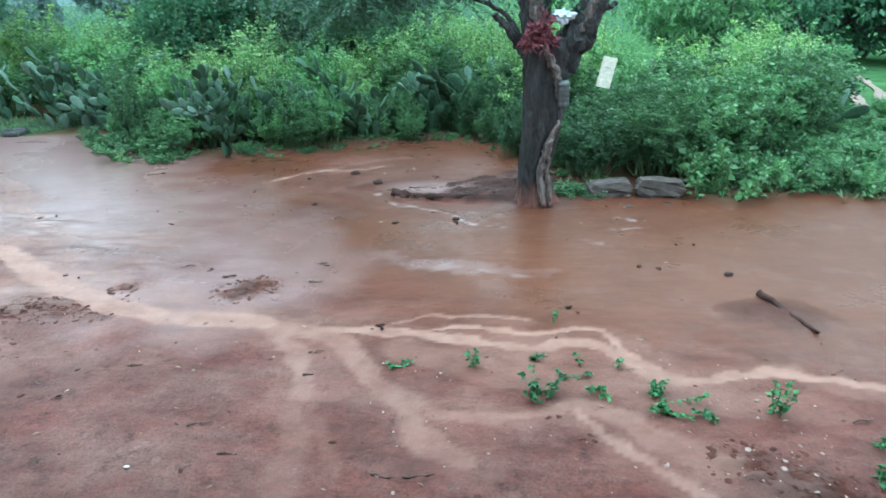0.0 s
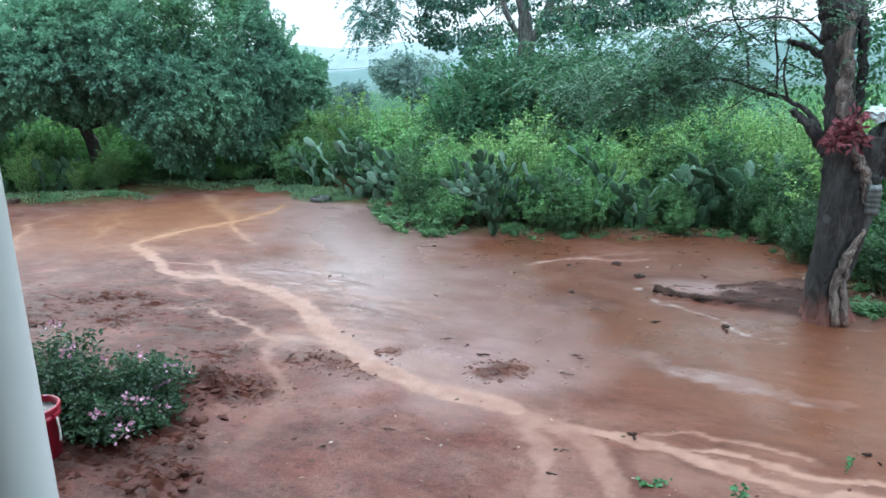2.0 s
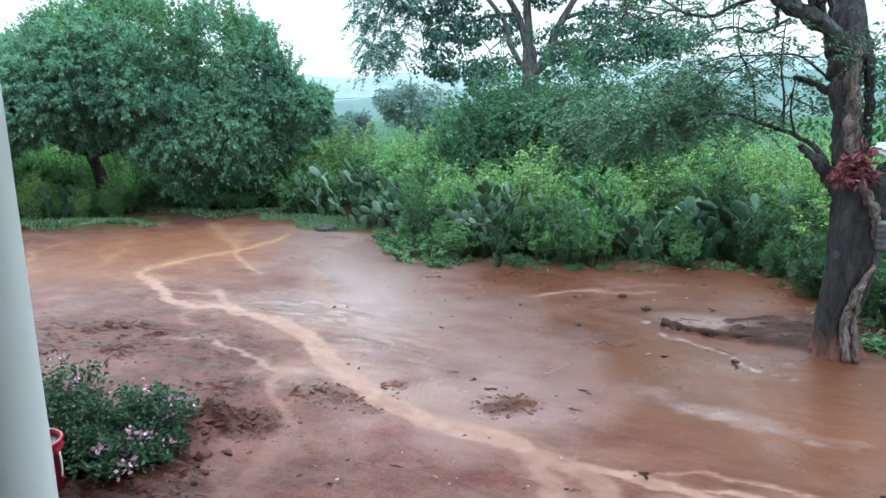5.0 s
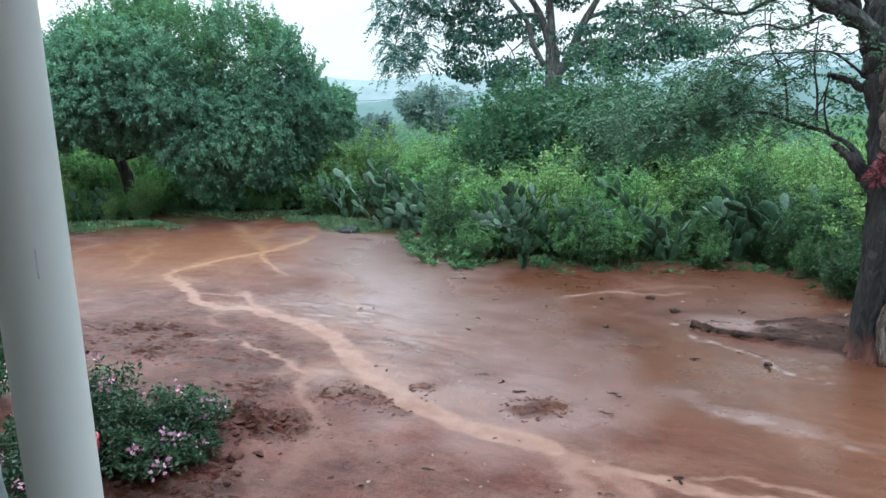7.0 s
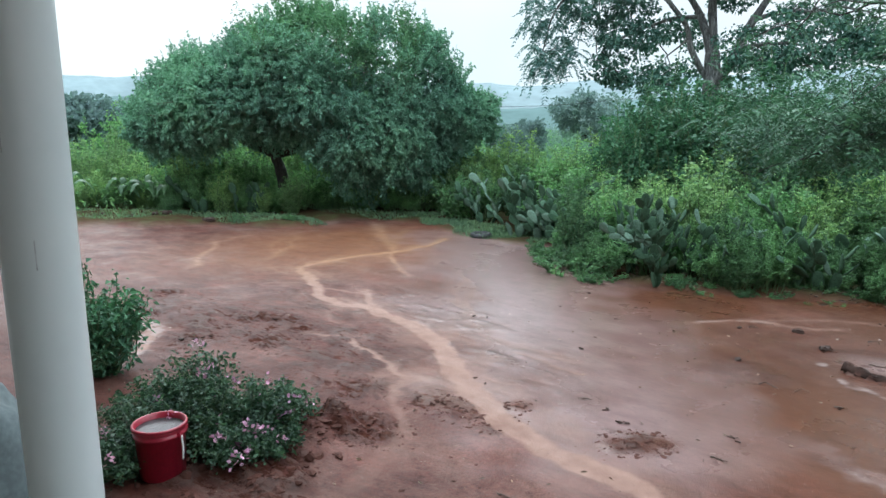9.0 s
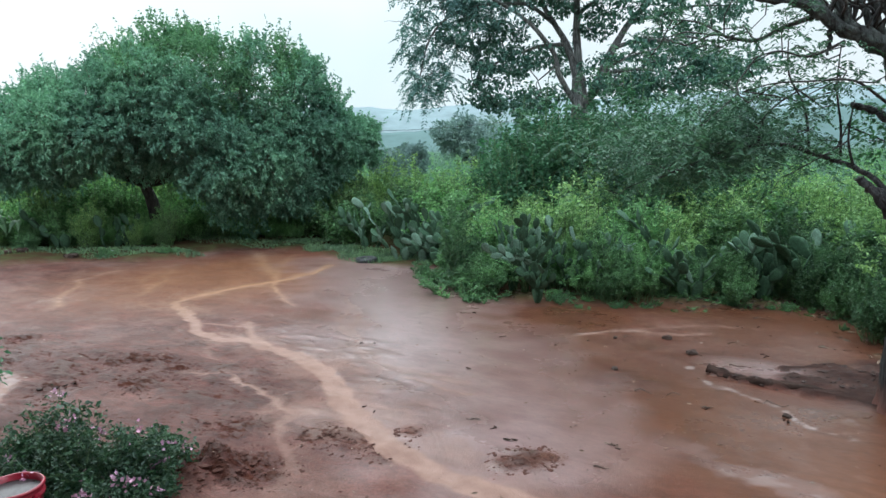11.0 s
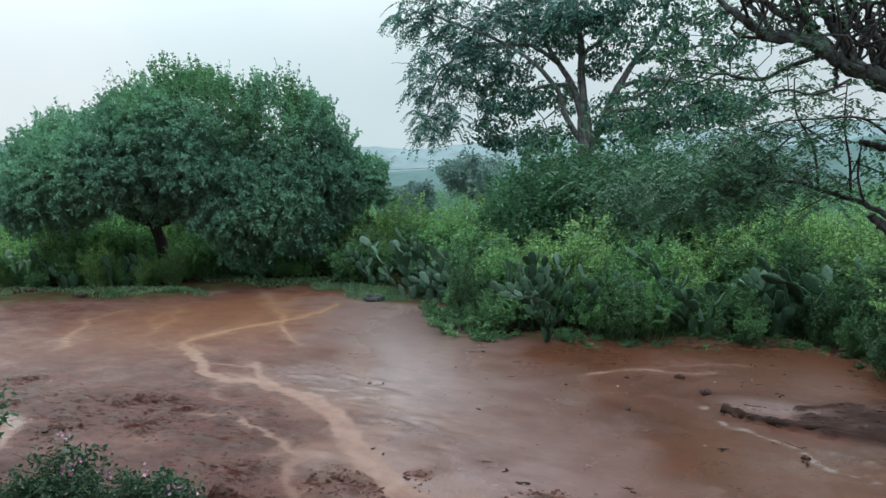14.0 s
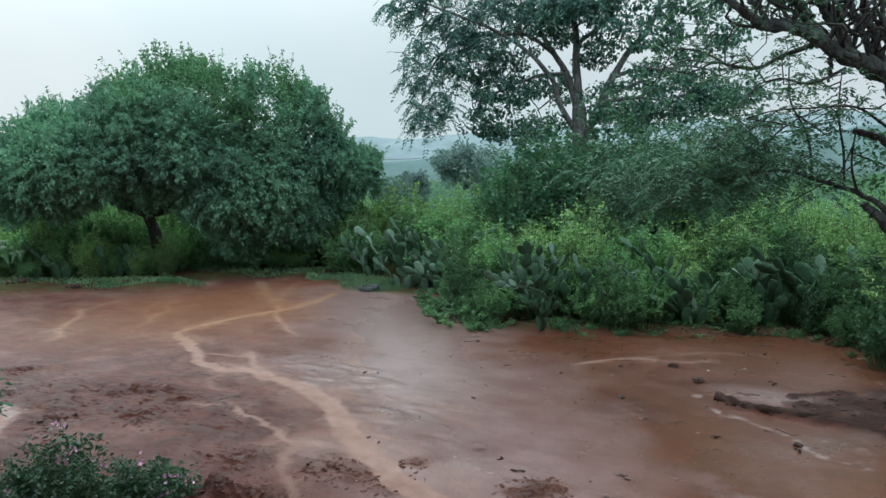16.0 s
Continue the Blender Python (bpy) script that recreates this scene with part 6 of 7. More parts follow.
for z0, z1, da in ((1.62, 1.68, -0.55), (1.39, 1.45, 0.0)):
    o = part("print_line", box_mesh(-0.0015, -0.0012, z0, 0.0004, 0.0012, z1), M_INK, post)
    o.matrix_basis = Matrix.Rotation(face_a + da, 4, "Z") @ Matrix.Translation((PR, 0, -0.05))
# a blue drum on the porch beyond the post
drum = thing("drum", "dark blue plastic drum on the porch", "drum", at=(-5.2, 0.70, 0.05))
prof = [(0.0, 0.25), (0.02, 0.27), (0.28, 0.285), (0.30, 0.295), (0.32, 0.285), (0.58, 0.285), (0.60, 0.295), (0.62, 0.285), (0.86, 0.27), (0.88, 0.25)]
piece("body", *tube([(0, 0, z) for z, q in prof], [q for z, q in prof], 28), M_BLUE, drum, "", True)
piece("rim", *tube([(0, 0, 0.80), (0, 0, 0.815), (0, 0, 0.83)], [0.28, 0.30, 0.28], 28), M_BLUE, drum, "", True)


# a pale sack on the porch beside the post
SX, SY = -1.80, 0.78
bm = bmesh.new()
bmesh.ops.create_uvsphere(bm, u_segments=28, v_segments=18, radius=1.0)
for v in bm.verts:
    z = v.co.z
    lump = 0.03 * noise.noise(Vector((v.co.x * 3, v.co.y * 3, z * 3))) + 0.012 * noise.noise(v.co * 11)
    k = (abs(v.co.x) ** 2.6 + abs(v.co.y) ** 2.6 + abs(z) ** 2.6) ** (1 / 2.6)
    v.co = Vector((v.co.x / k * 0.24, v.co.y / k * 0.19, z / k * 0.47)) * (1 + lump * 3)
sack = part("sack", bm, M_SACK, None, "", True)
sack.location = (SX, SY, 0.05 + 0.46)
tagged(sack, "full grey woven sack standing on the porch floor", "sack")


# ---- bucket ----
def lathe(profile, sides=36):
    n = len(profile)
    ang = np.arange(sides) * 2 * math.pi / sides
    v = [(q * math.cos(a), q * math.sin(a), z) for z, q in profile for a in ang]
    f = [(i * sides + j, i * sides + (j + 1) % sides, (i + 1) * sides + (j + 1) % sides, (i + 1) * sides + j) for i in range(n - 1) for j in range(sides)]
    return np.array(v), f


def bucket():
    x, y = (-2.70, 1.76)
    ob = thing("bucket", "red plastic bucket full of rainwater standing beside the flowering bush", "bucket", at=(x, y, on_ground(x, y)))
    H, R0, R1 = 0.268, 0.106, 0.121
    piece("body", *lathe([(0.004, 0.0), (0.0, R0 - 0.01), (0.006, R0), (H * 0.80, R1 - 0.006), (H * 0.805, R1 + 0.004), (H * 0.86, R1 + 0.005), (H * 0.865, R1 - 0.003), (H * 0.90, R1 - 0.002), (H, R1), (H - 0.002, R1 - 0.006), (H * 0.8, R1 - 0.010), (0.02, R0 - 0.006)]), M_RED, ob, "", True)
    piece("rim", *lathe([(H - 0.014, R1), (H - 0.012, R1 + 0.007), (H - 0.002, R1 + 0.008), (H + 0.003, R1 + 0.003), (H + 0.002, R1 - 0.004), (H - 0.012, R1 - 0.005)]), M_RED, ob, "rolled red rim", True)
    n = 30
    v = [(0, 0, 0)] + [((R1 - 0.008) * math.cos(k * 2 * math.pi / n), (R1 - 0.008) * math.sin(k * 2 * math.pi / n), 0) for k in range(n)]
    piece("water", np.array(v) + [0, 0, H * 0.90], [(0, 1 + k, 1 + (k + 1) % n) for k in range(n)], M_WATER, ob, "cloudy rainwater")
    to_eye = math.atan2(0.3 - y, 0.3 - x)
    a = to_eye + 0.75
    hx, hy = math.cos(a) * (R1 + 0.012), math.sin(a) * (R1 + 0.012)
    hang = smooth_line([(hx, hy, H * 0.84), (hx * 1.04, hy * 1.04, H * 0.6), (hx * 1.0, hy * 1.0, H * 0.38)], 8)
    piece("handle", *tube(hang, 0.005, 6), M_WHITE, ob, "white hanging handle", True)
    for s in (0.75, 0.75 + math.pi):
        lug = part("lug", box_mesh(-0.006, -0.016, -0.014, 0.010, 0.016, 0.014, 0.004), M_RED, ob)
        lug.matrix_basis = Matrix.Rotation(to_eye + s, 4, "Z") @ Matrix.Translation((R1 + 0.004, 0, H * 0.845))


mw, ntw, bw = material("cloudy_water", 0.12)
bw.inputs["Base Color"].default_value = (0.052, 0.044, 0.046, 1)
bw.inputs["Specular IOR Level"].default_value = 0.12
nbump(ntw, nnoise(ntw, 60, 3), bw, 0.25, 0.01)
M_WATER = mw
bucket()


# ---- flowering bush and its taller neighbour ----
def flower_bush():
    r = np.random.default_rng(51)
    cx, cy = (-2.79, 2.10)
    ob = thing("flowering_bush", "low spreading dark-green bush with small pink flower heads", "bush", at=(cx, cy, on_ground(cx, cy) - 0.02))
    st, lv, fl_ = [], [], []
    lobes = [((-3.08, 1.81), 0.28, 0.33), ((-2.90, 2.02), 0.28, 0.39), ((-2.74, 2.13), 0.30, 0.41), ((-2.64, 2.31), 0.25, 0.33), ((-2.71, 2.50), 0.20, 0.25), ((-2.53, 2.03), 0.22, 0.23), ((-2.48, 2.20), 0.20, 0.19), ((-2.86, 1.57), 0.22, 0.25), ((-3.14, 2.20), 0.28, 0.47), ((-3.21, 2.03), 0.26, 0.33)]
    for li, ((x, y), rad, h) in enumerate(lobes):
        for k in range(46):
            a, q = r.uniform(0, 6.283), math.sqrt(r.random())
            tip = np.array([x - cx + math.cos(a) * rad * q, y - cy + math.sin(a) * rad * q, h * (1 - 0.5 * q * q) * r.uniform(0.6, 1.08)])
            foot = np.array([(x - cx) * 0.8, (y - cy) * 0.8, 0]) + np.append(r.normal(size=2) * 0.05, 0)
            ln = bend(foot, tip, r, 0.07, 5, 0.1)
            st.append(tube(ln, np.linspace(0.006, 0.002, 5), 4))
            n = 56
            t = r.random(n) ** 0.6
            i = np.clip((t * 4).astype(int), 0, 3)
            p = ln[i] + (ln[i + 1] - ln[i]) * (t * 4 - i)[:, None] + r.normal(size=(n, 3)) * 0.02
            d = r.normal(size=(n, 3)) * [1, 1, 0.5] + [0, 0, 0.2]
            L = 0.028 * (0.5 + 0.8 * r.random(n))
            lv.append(leaf_cloud(p, d, L, L * 0.6, r, 0.08, 0.2))
            if tip[2] > 0.1 and r.random() < (0.085 if li in (3, 4, 5, 6) else 0.03):
                m_ = 13
                fl_.append(leaf_cloud(tip + [0, 0, 0.012] + r.normal(size=(m_, 3)) * 0.017, r.normal(size=(m_, 3)) * [1, 1, 0.3] + [0, 0, 0.5], 0.025, 0.02, r, 0.05, 0))
    for k, (x, y, z) in enumerate(((-2.78, 2.14, 0.53), (-2.80, 2.11, 0.51), (-2.76, 2.17, 0.48))):
        ln = bend((x - cx, y - cy, 0.4), (x - cx, y - cy, z), r, 0.05, 4)
        st.append(tube(ln, [0.004, 0.003, 0.003, 0.002], 4))
        lv.append(clump(r, 14, ln[-1] - [0, 0, 0.03], 0.05, 0.04))
    piece("stem", *join(st), M_STEM, ob)
    piece("foliage", *merge_leaves(lv), M_LANT, ob)
    piece("blossom", *merge_leaves(fl_), M_PETAL, ob, "small pale pink flower heads", False, "stuff")


flower_bush()


def tall_bush():
    r = np.random.default_rng(52)
    x, y = (-4.34, 2.18)
    ob = thing("leafy_bush", "upright dark-green leafy bush beside the porch", "bush", at=(x, y, on_ground(x, y) - 0.02))
    st, lv = [], []
    for k in range(120):
        a, q = r.uniform(0, 6.283), math.sqrt(r.random())
        h = r.uniform(0.4, 0.9) * (1 - 0.4 * q)
        tip = np.array([math.cos(a) * 0.35 * q, math.sin(a) * 0.35 * q, h])
        ln = bend(np.append(r.normal(size=2) * 0.04, 0), tip, r, 0.06, 5)
        st.append(tube(ln, np.linspace(0.008, 0.003, 5), 4))
        n = 34
        t = r.random(n) ** 0.55
        i = np.clip((t * 4).astype(int), 0, 3)
        p = ln[i] + (ln[i + 1] - ln[i]) * (t * 4 - i)[:, None] + r.normal(size=(n, 3)) * 0.025
        L = 0.052 * (0.6 + 0.7 * r.random(n))
        lv.append(leaf_cloud(p, r.normal(size=(n, 3)) * [1, 1, 0.5] + [0, 0, 0.05], L, L * 0.55, r, 0.08, 0.25))
    piece("stem", *join(st), M_STEM, ob)
    piece("foliage", *merge_leaves(lv), M_LEAF_D, ob)


tall_bush()


# ---- things round the yard tree ----
def rough_block(name, label, category, mat, size, at, turn, seed, group="", jitter=0.06, tilt=0.0):
    bm = bmesh.new()
    bmesh.ops.create_cube(bm, size=1)
    bmesh.ops.subdivide_edges(bm, edges=bm.edges[:], cuts=3, use_grid_fill=True)
    r = np.random.default_rng(seed)
    for v in bm.verts:
        k = 1 - 0.10 * (abs(v.co.x * 2) ** 6 * abs(v.co.z * 2) ** 6 + abs(v.co.y * 2) ** 6 * abs(v.co.z * 2) ** 6)
        v.co = Vector((v.co.x * size[0] * k, v.co.y * size[1] * k, (v.co.z + 0.42) * size[2])) + Vector(r.normal(size=3) * jitter * min(size))
    ob = part(name, bm, mat, None, "", False)
    ob.matrix_basis = Matrix.Translation((*at, on_ground(*at))) @ Matrix.Rotation(turn, 4, "Z") @ Matrix.Rotation(tilt, 4, "Y")
    return tagged(ob, label, category, group)


rough_block("stone_block", "rough grey-brown cut stone block at the hedge foot", "stone", M_STONE, (0.42, 0.20, 0.17), (2.00, 6.01), -0.06, 61, "stone blocks by the tree", 0.05, 0.04)
rough_block("stone_block", "rough grey cut stone block leaning at the hedge foot", "stone", M_STONE, (0.38, 0.20, 0.14), (1.55, 6.04), 0.10, 62, "stone blocks by the tree", 0.06, -0.05)
lr = np.random.default_rng(63)
log_line = smooth_line([(x, y, on_ground(x, y) + h) for x, y, h in ((-0.46, 5.97, 0.025), (-0.38, 5.93, 0.0), (-0.22, 5.87, -0.014), (0.05, 5.83, -0.018), (0.3, 5.85, -0.022), (0.5, 5.86, -0.03))], 26)
tagged(piece("fallen_branch", *tube(log_line, np.interp(np.linspace(0, 1, 26), [0, 0.06, 0.3, 1], [0.034, 0.042, 0.034, 0.028]), 11, lr, 0.24), M_ROOT, None, "", True), "dark rotten branch half sunk in the wet mud bank", "branch")
s0, s1 = (2.01, 3.67), (2.12, 3.16)
sr = np.random.default_rng(64)
tagged(piece("stick", *tube(bend((*s0, on_ground(*s0) + 0.022), (*s1, on_ground(*s1) + 0.014), sr, 0.006, 9), np.linspace(0.019, 0.008, 9), 9, sr, 0.2), M_ROOT, None, "", True), "thick dark broken stick lying on the wet earth", "stick")


def hung_items():
    # pale board among the leaves
    x, y, z = (1.40, 5.70, 0.95)
    b_ = part("hanging_board", box_mesh(-0.058, -0.008, -0.125, 0.058, 0.008, 0.125, 0.004), M_BOARD)
    b_.matrix_basis = Matrix.Translation((x, y, z)) @ Matrix.Rotation(0.22, 4, "Y")
    tagged(b_, "small pale cream plastic board hanging on a cord in the leaves", "board")
    cord = tube([(0, 0, 0.12), (-0.05, 0.04, 0.45), (-0.12, 0.06, 0.8)], 0.0012, 5)
    piece("cord", *cord, M_TWIG, b_)
    part("mark", box_mesh(-0.03, -0.010, 0.035, 0.03, -0.0085, 0.042), M_INK, b_)
    # ribbed clear container tied to the trunk
    x, y, z = (1.03, 5.50, 0.81)
    c = thing("container", "dull grey ribbed container tied to the tree trunk", "container", at=(x, y, z - 0.11))
    pr = [(0.0, 0.035), (0.005, 0.045)]
    for k in range(5):
        pr += [(0.02 + 0.038 * k, 0.045), (0.03 + 0.038 * k, 0.049), (0.042 + 0.038 * k, 0.045)]
    pr += [(0.215, 0.040), (0.22, 0.02)]
    piece("body", *lathe(pr, 20), M_TIN, c, "", True)
    piece("tie", *tube([(0.05, -0.02, 0.16), (-0.03, 0.12, 0.17), (-0.1, 0.2, 0.17)], 0.003, 5), M_WHITE, c)
    # faded red artificial flowers in the fork
    r = np.random.default_rng(66)
    fx, fy, fz = (0.82, 5.50, 1.28)
    ob = thing("red_cloth_bunch", "bunch of faded red cloth strips tied in the tree fork", "cloth", at=(fx, fy, fz))
    lv = []
    for (dx, dz), n, q in (((-0.07, -0.06), 60, 0.07), ((0.03, 0.04), 60, 0.07), ((0.07, -0.07), 50, 0.06), ((-0.01, -0.01), 60, 0.08), ((0.05, 0.11), 30, 0.05)):
        lv.append(clump(r, n, (dx, r.normal() * 0.02, dz), q, 0.055, 1.0))
    piece("cloth_tangle", *merge_leaves(lv), M_CLOTH_R, ob, "", False, "stuff")
    piece("wire", *tube(bend((0, 0.02, -0.12), (0.02, 0.1, 0.16), r, 0.05, 5), 0.006, 5), M_TWIG, ob)
    # crumpled white bag in the fork
    wx, wy, wz = (1.01, 5.57, 1.40)
    bm = bmesh.new()
    bmesh.ops.create_icosphere(bm, subdivisions=3, radius=0.062)
    for v in bm.verts:
        n_ = abs(noise.noise(v.co * 26)) * 1.1 + noise.noise(v.co * 70) * 0.45
        v.co = Vector((v.co.x * 1.25, v.co.y * 0.8, v.co.z * 0.8)) * (0.75 + n_)
    o = part("crumpled_bag", bm, M_CLOTH_W, None, "", False)
    o.location = (wx, wy, wz)
    tagged(o, "crumpled white plastic bag stuck in the tree fork", "bag")


hung_items()

# old tyre half sunk at the grass edge
tx, ty = (-6.40, 9.33)
tyre = thing("tyre", "old black tyre half sunk at the grass edge", "tyre", at=(tx, ty, on_ground(tx, ty)))
v, f = lathe([(-0.04, 0.16), (0.01, 0.185), (0.05, 0.175), (0.065, 0.15), (0.05, 0.115), (-0.03, 0.105)], 28)
piece("tread", v, f, M_RUBBER, tyre, "", True)


# ---- seedlings, stones, twigs and crumbs on the ground ----
def seedling(seed, x, y, height, leaves, spread, label="small bright green seedling on bare wet earth"):
    r = np.random.default_rng(seed)
    ob = thing("seedling", label, "seedling", "seedlings on the bare earth", (x, y, on_ground(x, y)))
    st, lv = [], []
    for k in range(max(1, leaves // 12)):
        tip = np.array([r.normal() * spread, r.normal() * spread, height * r.uniform(0.7, 1)])
        ln = bend((r.normal() * spread * 0.3, r.normal() * spread * 0.3, -0.01), tip, r, 0.06, 4)
        st.append(tube(ln, np.linspace(0.003, 0.0015, 4), 4))
        n = 18
        t = r.random(n)[:, None] ** 0.6
        p = ln[0] + (tip - ln[0]) * t
        L = 0.026 * (0.6 + 0.7 * r.random(n))
        lv.append(leaf_cloud(p, r.normal(size=(n, 3)) * [1, 1, 0.3] + [0, 0, 0.1], L, L * 0.75, r, 0.06, 0.15))
    piece("stem", *join(st), M_STEM, ob)
    piece("foliage", *merge_leaves(lv), M_SEED, ob, "", False, "stuff")


for k, (x, y, h, n, s) in enumerate(((*(0.32, 2.79), 0.13, 24, 0.03), (*(0.59, 2.86), 0.04, 24, 0.04), (*(0.74, 3.25), 0.09, 12, 0.015), (*(-0.06, 2.77), 0.035, 24, 0.06), (*(0.61, 2.54), 0.07, 96, 0.08), (*(0.83, 2.78), 0.05, 12, 0.03), (*(1.00, 2.79), 0.05, 12, 0.03), (*(0.89, 2.58), 0.04, 36, 0.07), (*(1.14, 2.55), 0.06, 84, 0.10), (*(1.15, 2.41), 0.05, 48, 0.05), (*(1.60, 2.40), 0.18, 60, 0.04), (*(1.33, 2.39), 0.05, 30, 0.06), (*(1.91, 2.20), 0.06, 24, 0.04), (*(1.79, 1.96), 0.05, 24, 0.04), (*(0.77, 2.69), 0.03, 24, 0.05))):
    seedling(200 + k, x, y, h, n, s)


def scatter(name, label, category, spots, mat, seed, small, large, flat=0.5):
    """Many small lumps joined as one."""
    r = np.random.default_rng(seed)
    ico = bmesh.new()
    bmesh.ops.create_icosphere(ico, subdivisions=1, radius=1)
    bv = np.array([v.co[:] for v in ico.verts])
    bf = [tuple(v.index for v in fc.verts) for fc in ico.faces]
    ico.free()
    ch = []
    for (x, y), rad, n in spots:
        for k in range(n):
            a, q = r.uniform(0, 6.283), math.sqrt(r.random()) * rad
            px, py = x + math.cos(a) * q, y + math.sin(a) * q
            if silt[int(np.argmin(abs(AX - px))) * ny + int(np.argmin(abs(AY - py)))] > 0.45:
                continue
            s = small + (large - small) * r.random() ** 3
            v = bv * (1 + 0.25 * r.normal(size=(len(bv), 1))) * [s * r.uniform(0.7, 1.5), s * r.uniform(0.6, 1.1), s * flat]
            t = r.uniform(0, 6.28)
            v = np.column_stack([v[:, 0] * math.cos(t) - v[:, 1] * math.sin(t), v[:, 0] * math.sin(t) + v[:, 1] * math.cos(t), v[:, 2]])
            ch.append((v + [px, py, on_ground(px, py) + s * flat * 0.25], bf))
    return tagged(piece(name, *join(ch), mat), label, category, kind="stuff")


scatter("clods", "dark wet crumbs of broken red earth", "soil", [(c, rad, int(190 * rad / 0.3)) for c, rad in CLODS] + [((-1.2, 2.6), 0.9, 30), ((-3.2, 3.2), 1.2, 40), ((-5.2, 3.6), 1.6, 60), ((0.9, 2.3), 0.9, 40)], M_CLOD, 81, 0.003, 0.017, 0.22)
scatter("pebbles", "pale pebbles and litter flecks on the wet earth", "pebbles", [((0.8, 2.2), 1.0, 70), ((-0.6, 2.2), 1.0, 20), ((-2.6, 2.6), 1.6, 40), ((0.0, 5.5), 2.2, 16), ((-4.5, 4.5), 3.0, 30), ((1.56, 1.98), 0.25, 40), ((1.45, 2.46), 0.4, 30)], M_PEBBLE, 82, 0.003, 0.013)
scatter("earth_lumps", "lumps of wet red earth on the bank below the bush", "soil", [((-2.61, 1.98), 0.4, 60), ((-2.48, 2.17), 0.4, 60), ((-2.64, 2.53), 0.3, 40), ((-2.22, 2.10), 0.18, 26), ((-1.98, 1.89), 0.18, 26), ((-2.52, 2.76), 0.22, 26)], M_CLOD, 83, 0.005, 0.042, 0.5)
scatter("earth_lumps", "dark lumps of wet mud round the foot of the tree", "soil", [((0.03, 5.88), 0.12, 20), ((-0.21, 5.89), 0.10, 14), ((0.28, 6.07), 0.2, 50), ((0.51, 6.36), 0.3, 60), ((0.64, 6.17), 0.3, 40), ((0.39, 6.57), 0.2, 30)], M_CLOD_DARK, 84, 0.004, 0.024, 0.4)
for k, (p, s) in enumerate((((-0.98, 6.87), 0.075), ((-0.68, 6.45), 0.08), ((-1.42, 6.63), 0.04), ((-1.14, 5.64), 0.05), ((0.15, 5.21), 0.045), ((1.95, 4.01), 0.045), ((1.41, 4.15), 0.032), ((1.53, 4.11), 0.028), ((-12.04, 6.53), 0.12), ((-10.75, 6.83), 0.12), ((-12.08, 6.07), 0.10), ((-11.96, 6.73), 0.14), ((-10.69, 6.88), 0.14), ((-12.62, 5.79), 0.10), ((-4.67, 2.95), 0.035), ((-4.60, 3.03), 0.04))):
    rough_block("stone", "dark wet stone lying on the red earth", "stone", M_STONE_WET, (s * 1.1, s * 0.75, s * 0.42), p, 0.7 * k, 300 + k, "loose stones", 0.14)
for k, (p, ln, tn) in enumerate((((-0.71, 5.24), 0.32, 0.2), ((-2.38, 6.66), 0.14, 0.5), ((-0.85, 2.25), 0.16, 0.1), ((-0.64, 2.05), 0.08, 0.0), ((-0.47, 2.67), 0.05, 0.1), ((-0.48, 2.89), 0.08, 0.2), ((-1.34, 2.72), 0.07, 0.1), ((-0.70, 3.82), 0.09, 0.0), ((-5.97, 3.76), 0.30, 0.5), ((0.12, 1.95), 0.12, 0.2), ((-0.01, 1.94), 0.1, -0.2), ((1.94, 2.37), 0.1, 0.3), ((-0.26, 6.27), 0.17, 0.0), ((0.04, 5.43), 0.22, 0.1), ((-0.36, 6.99), 0.18, 0.2), ((0.49, 7.30), 0.14, 0.1), ((-3.16, 6.81), 0.12, 0.4), ((-1.33, 6.75), 0.10, 0.9), ((-0.73, 4.16), 0.06, 0.3), ((-0.34, 5.11), 0.08, 0.5), ((-1.64, 4.08), 0.09, 0.4), ((-2.37, 6.10), 0.07, 0.6), ((-0.26, 8.29), 0.2, 0.2))):
    tr = np.random.default_rng(400 + k)
    a = np.array([*p, on_ground(*p) + 0.006])
    d = np.array([math.cos(tn), math.sin(tn), 0]) * ln / 2
    tagged(piece("twig", *tube(bend(a - d, a + d, tr, 0.06, 6), np.linspace(0.005, 0.0025, 6), 5), M_TWIG), "thin dark twig washed onto the red earth", "twig", "twigs")


# ---- broad-leaved plants by the far left of the yard ----
def broad_plant(seed, x, y, leaves, length, width, mat):
    r = np.random.default_rng(seed)
    ob = thing("broad_leaved_plant", "plant with long drooping broad green leaves at the yard edge", "plant", "broad-leaved plants", (x, y, on_ground(x, y) - 0.02))
    for k in range(leaves):
        a = k * 2.4 + r.normal() * 0.3
        up = r.uniform(0.5, 0.8) * length
        out = np.array([math.cos(a), math.sin(a), 0])
        side = np.array([-math.sin(a), math.cos(a), 0])
        n = 9
        t = np.linspace(0, 1, n)
        mid = out * (t * length * 0.75)[:, None] + np.array([0, 0, 1]) * (up * (1 - (1.35 * t - 0.75) ** 2 / 0.5625) + 0.05)[:, None] + [0, 0, up * 0.5]
        w = width * np.sin(np.clip(t * 0.92 + 0.08, 0, 1) * math.pi) ** 0.7 * (1 + 0.1 * r.normal(size=n))
        v = np.concatenate([mid + side * w[:, None] / 2 - [0, 0, 0.02], mid + [0, 0, 0.015], mid - side * w[:, None] / 2 - [0, 0, 0.02]])
        f = [(j * n + i, j * n + i + 1, (j + 1) * n + i + 1, (j + 1) * n + i) for j in range(2) for i in range(n - 1)]
        piece("leaf", v, f, mat, ob, "", True)
    piece("stalk", *tube(bend((0, 0, 0), (0, 0, 0.5 * length), r, 0.04, 4), np.linspace(0.03, 0.02, 4), 6), M_STEM, ob)


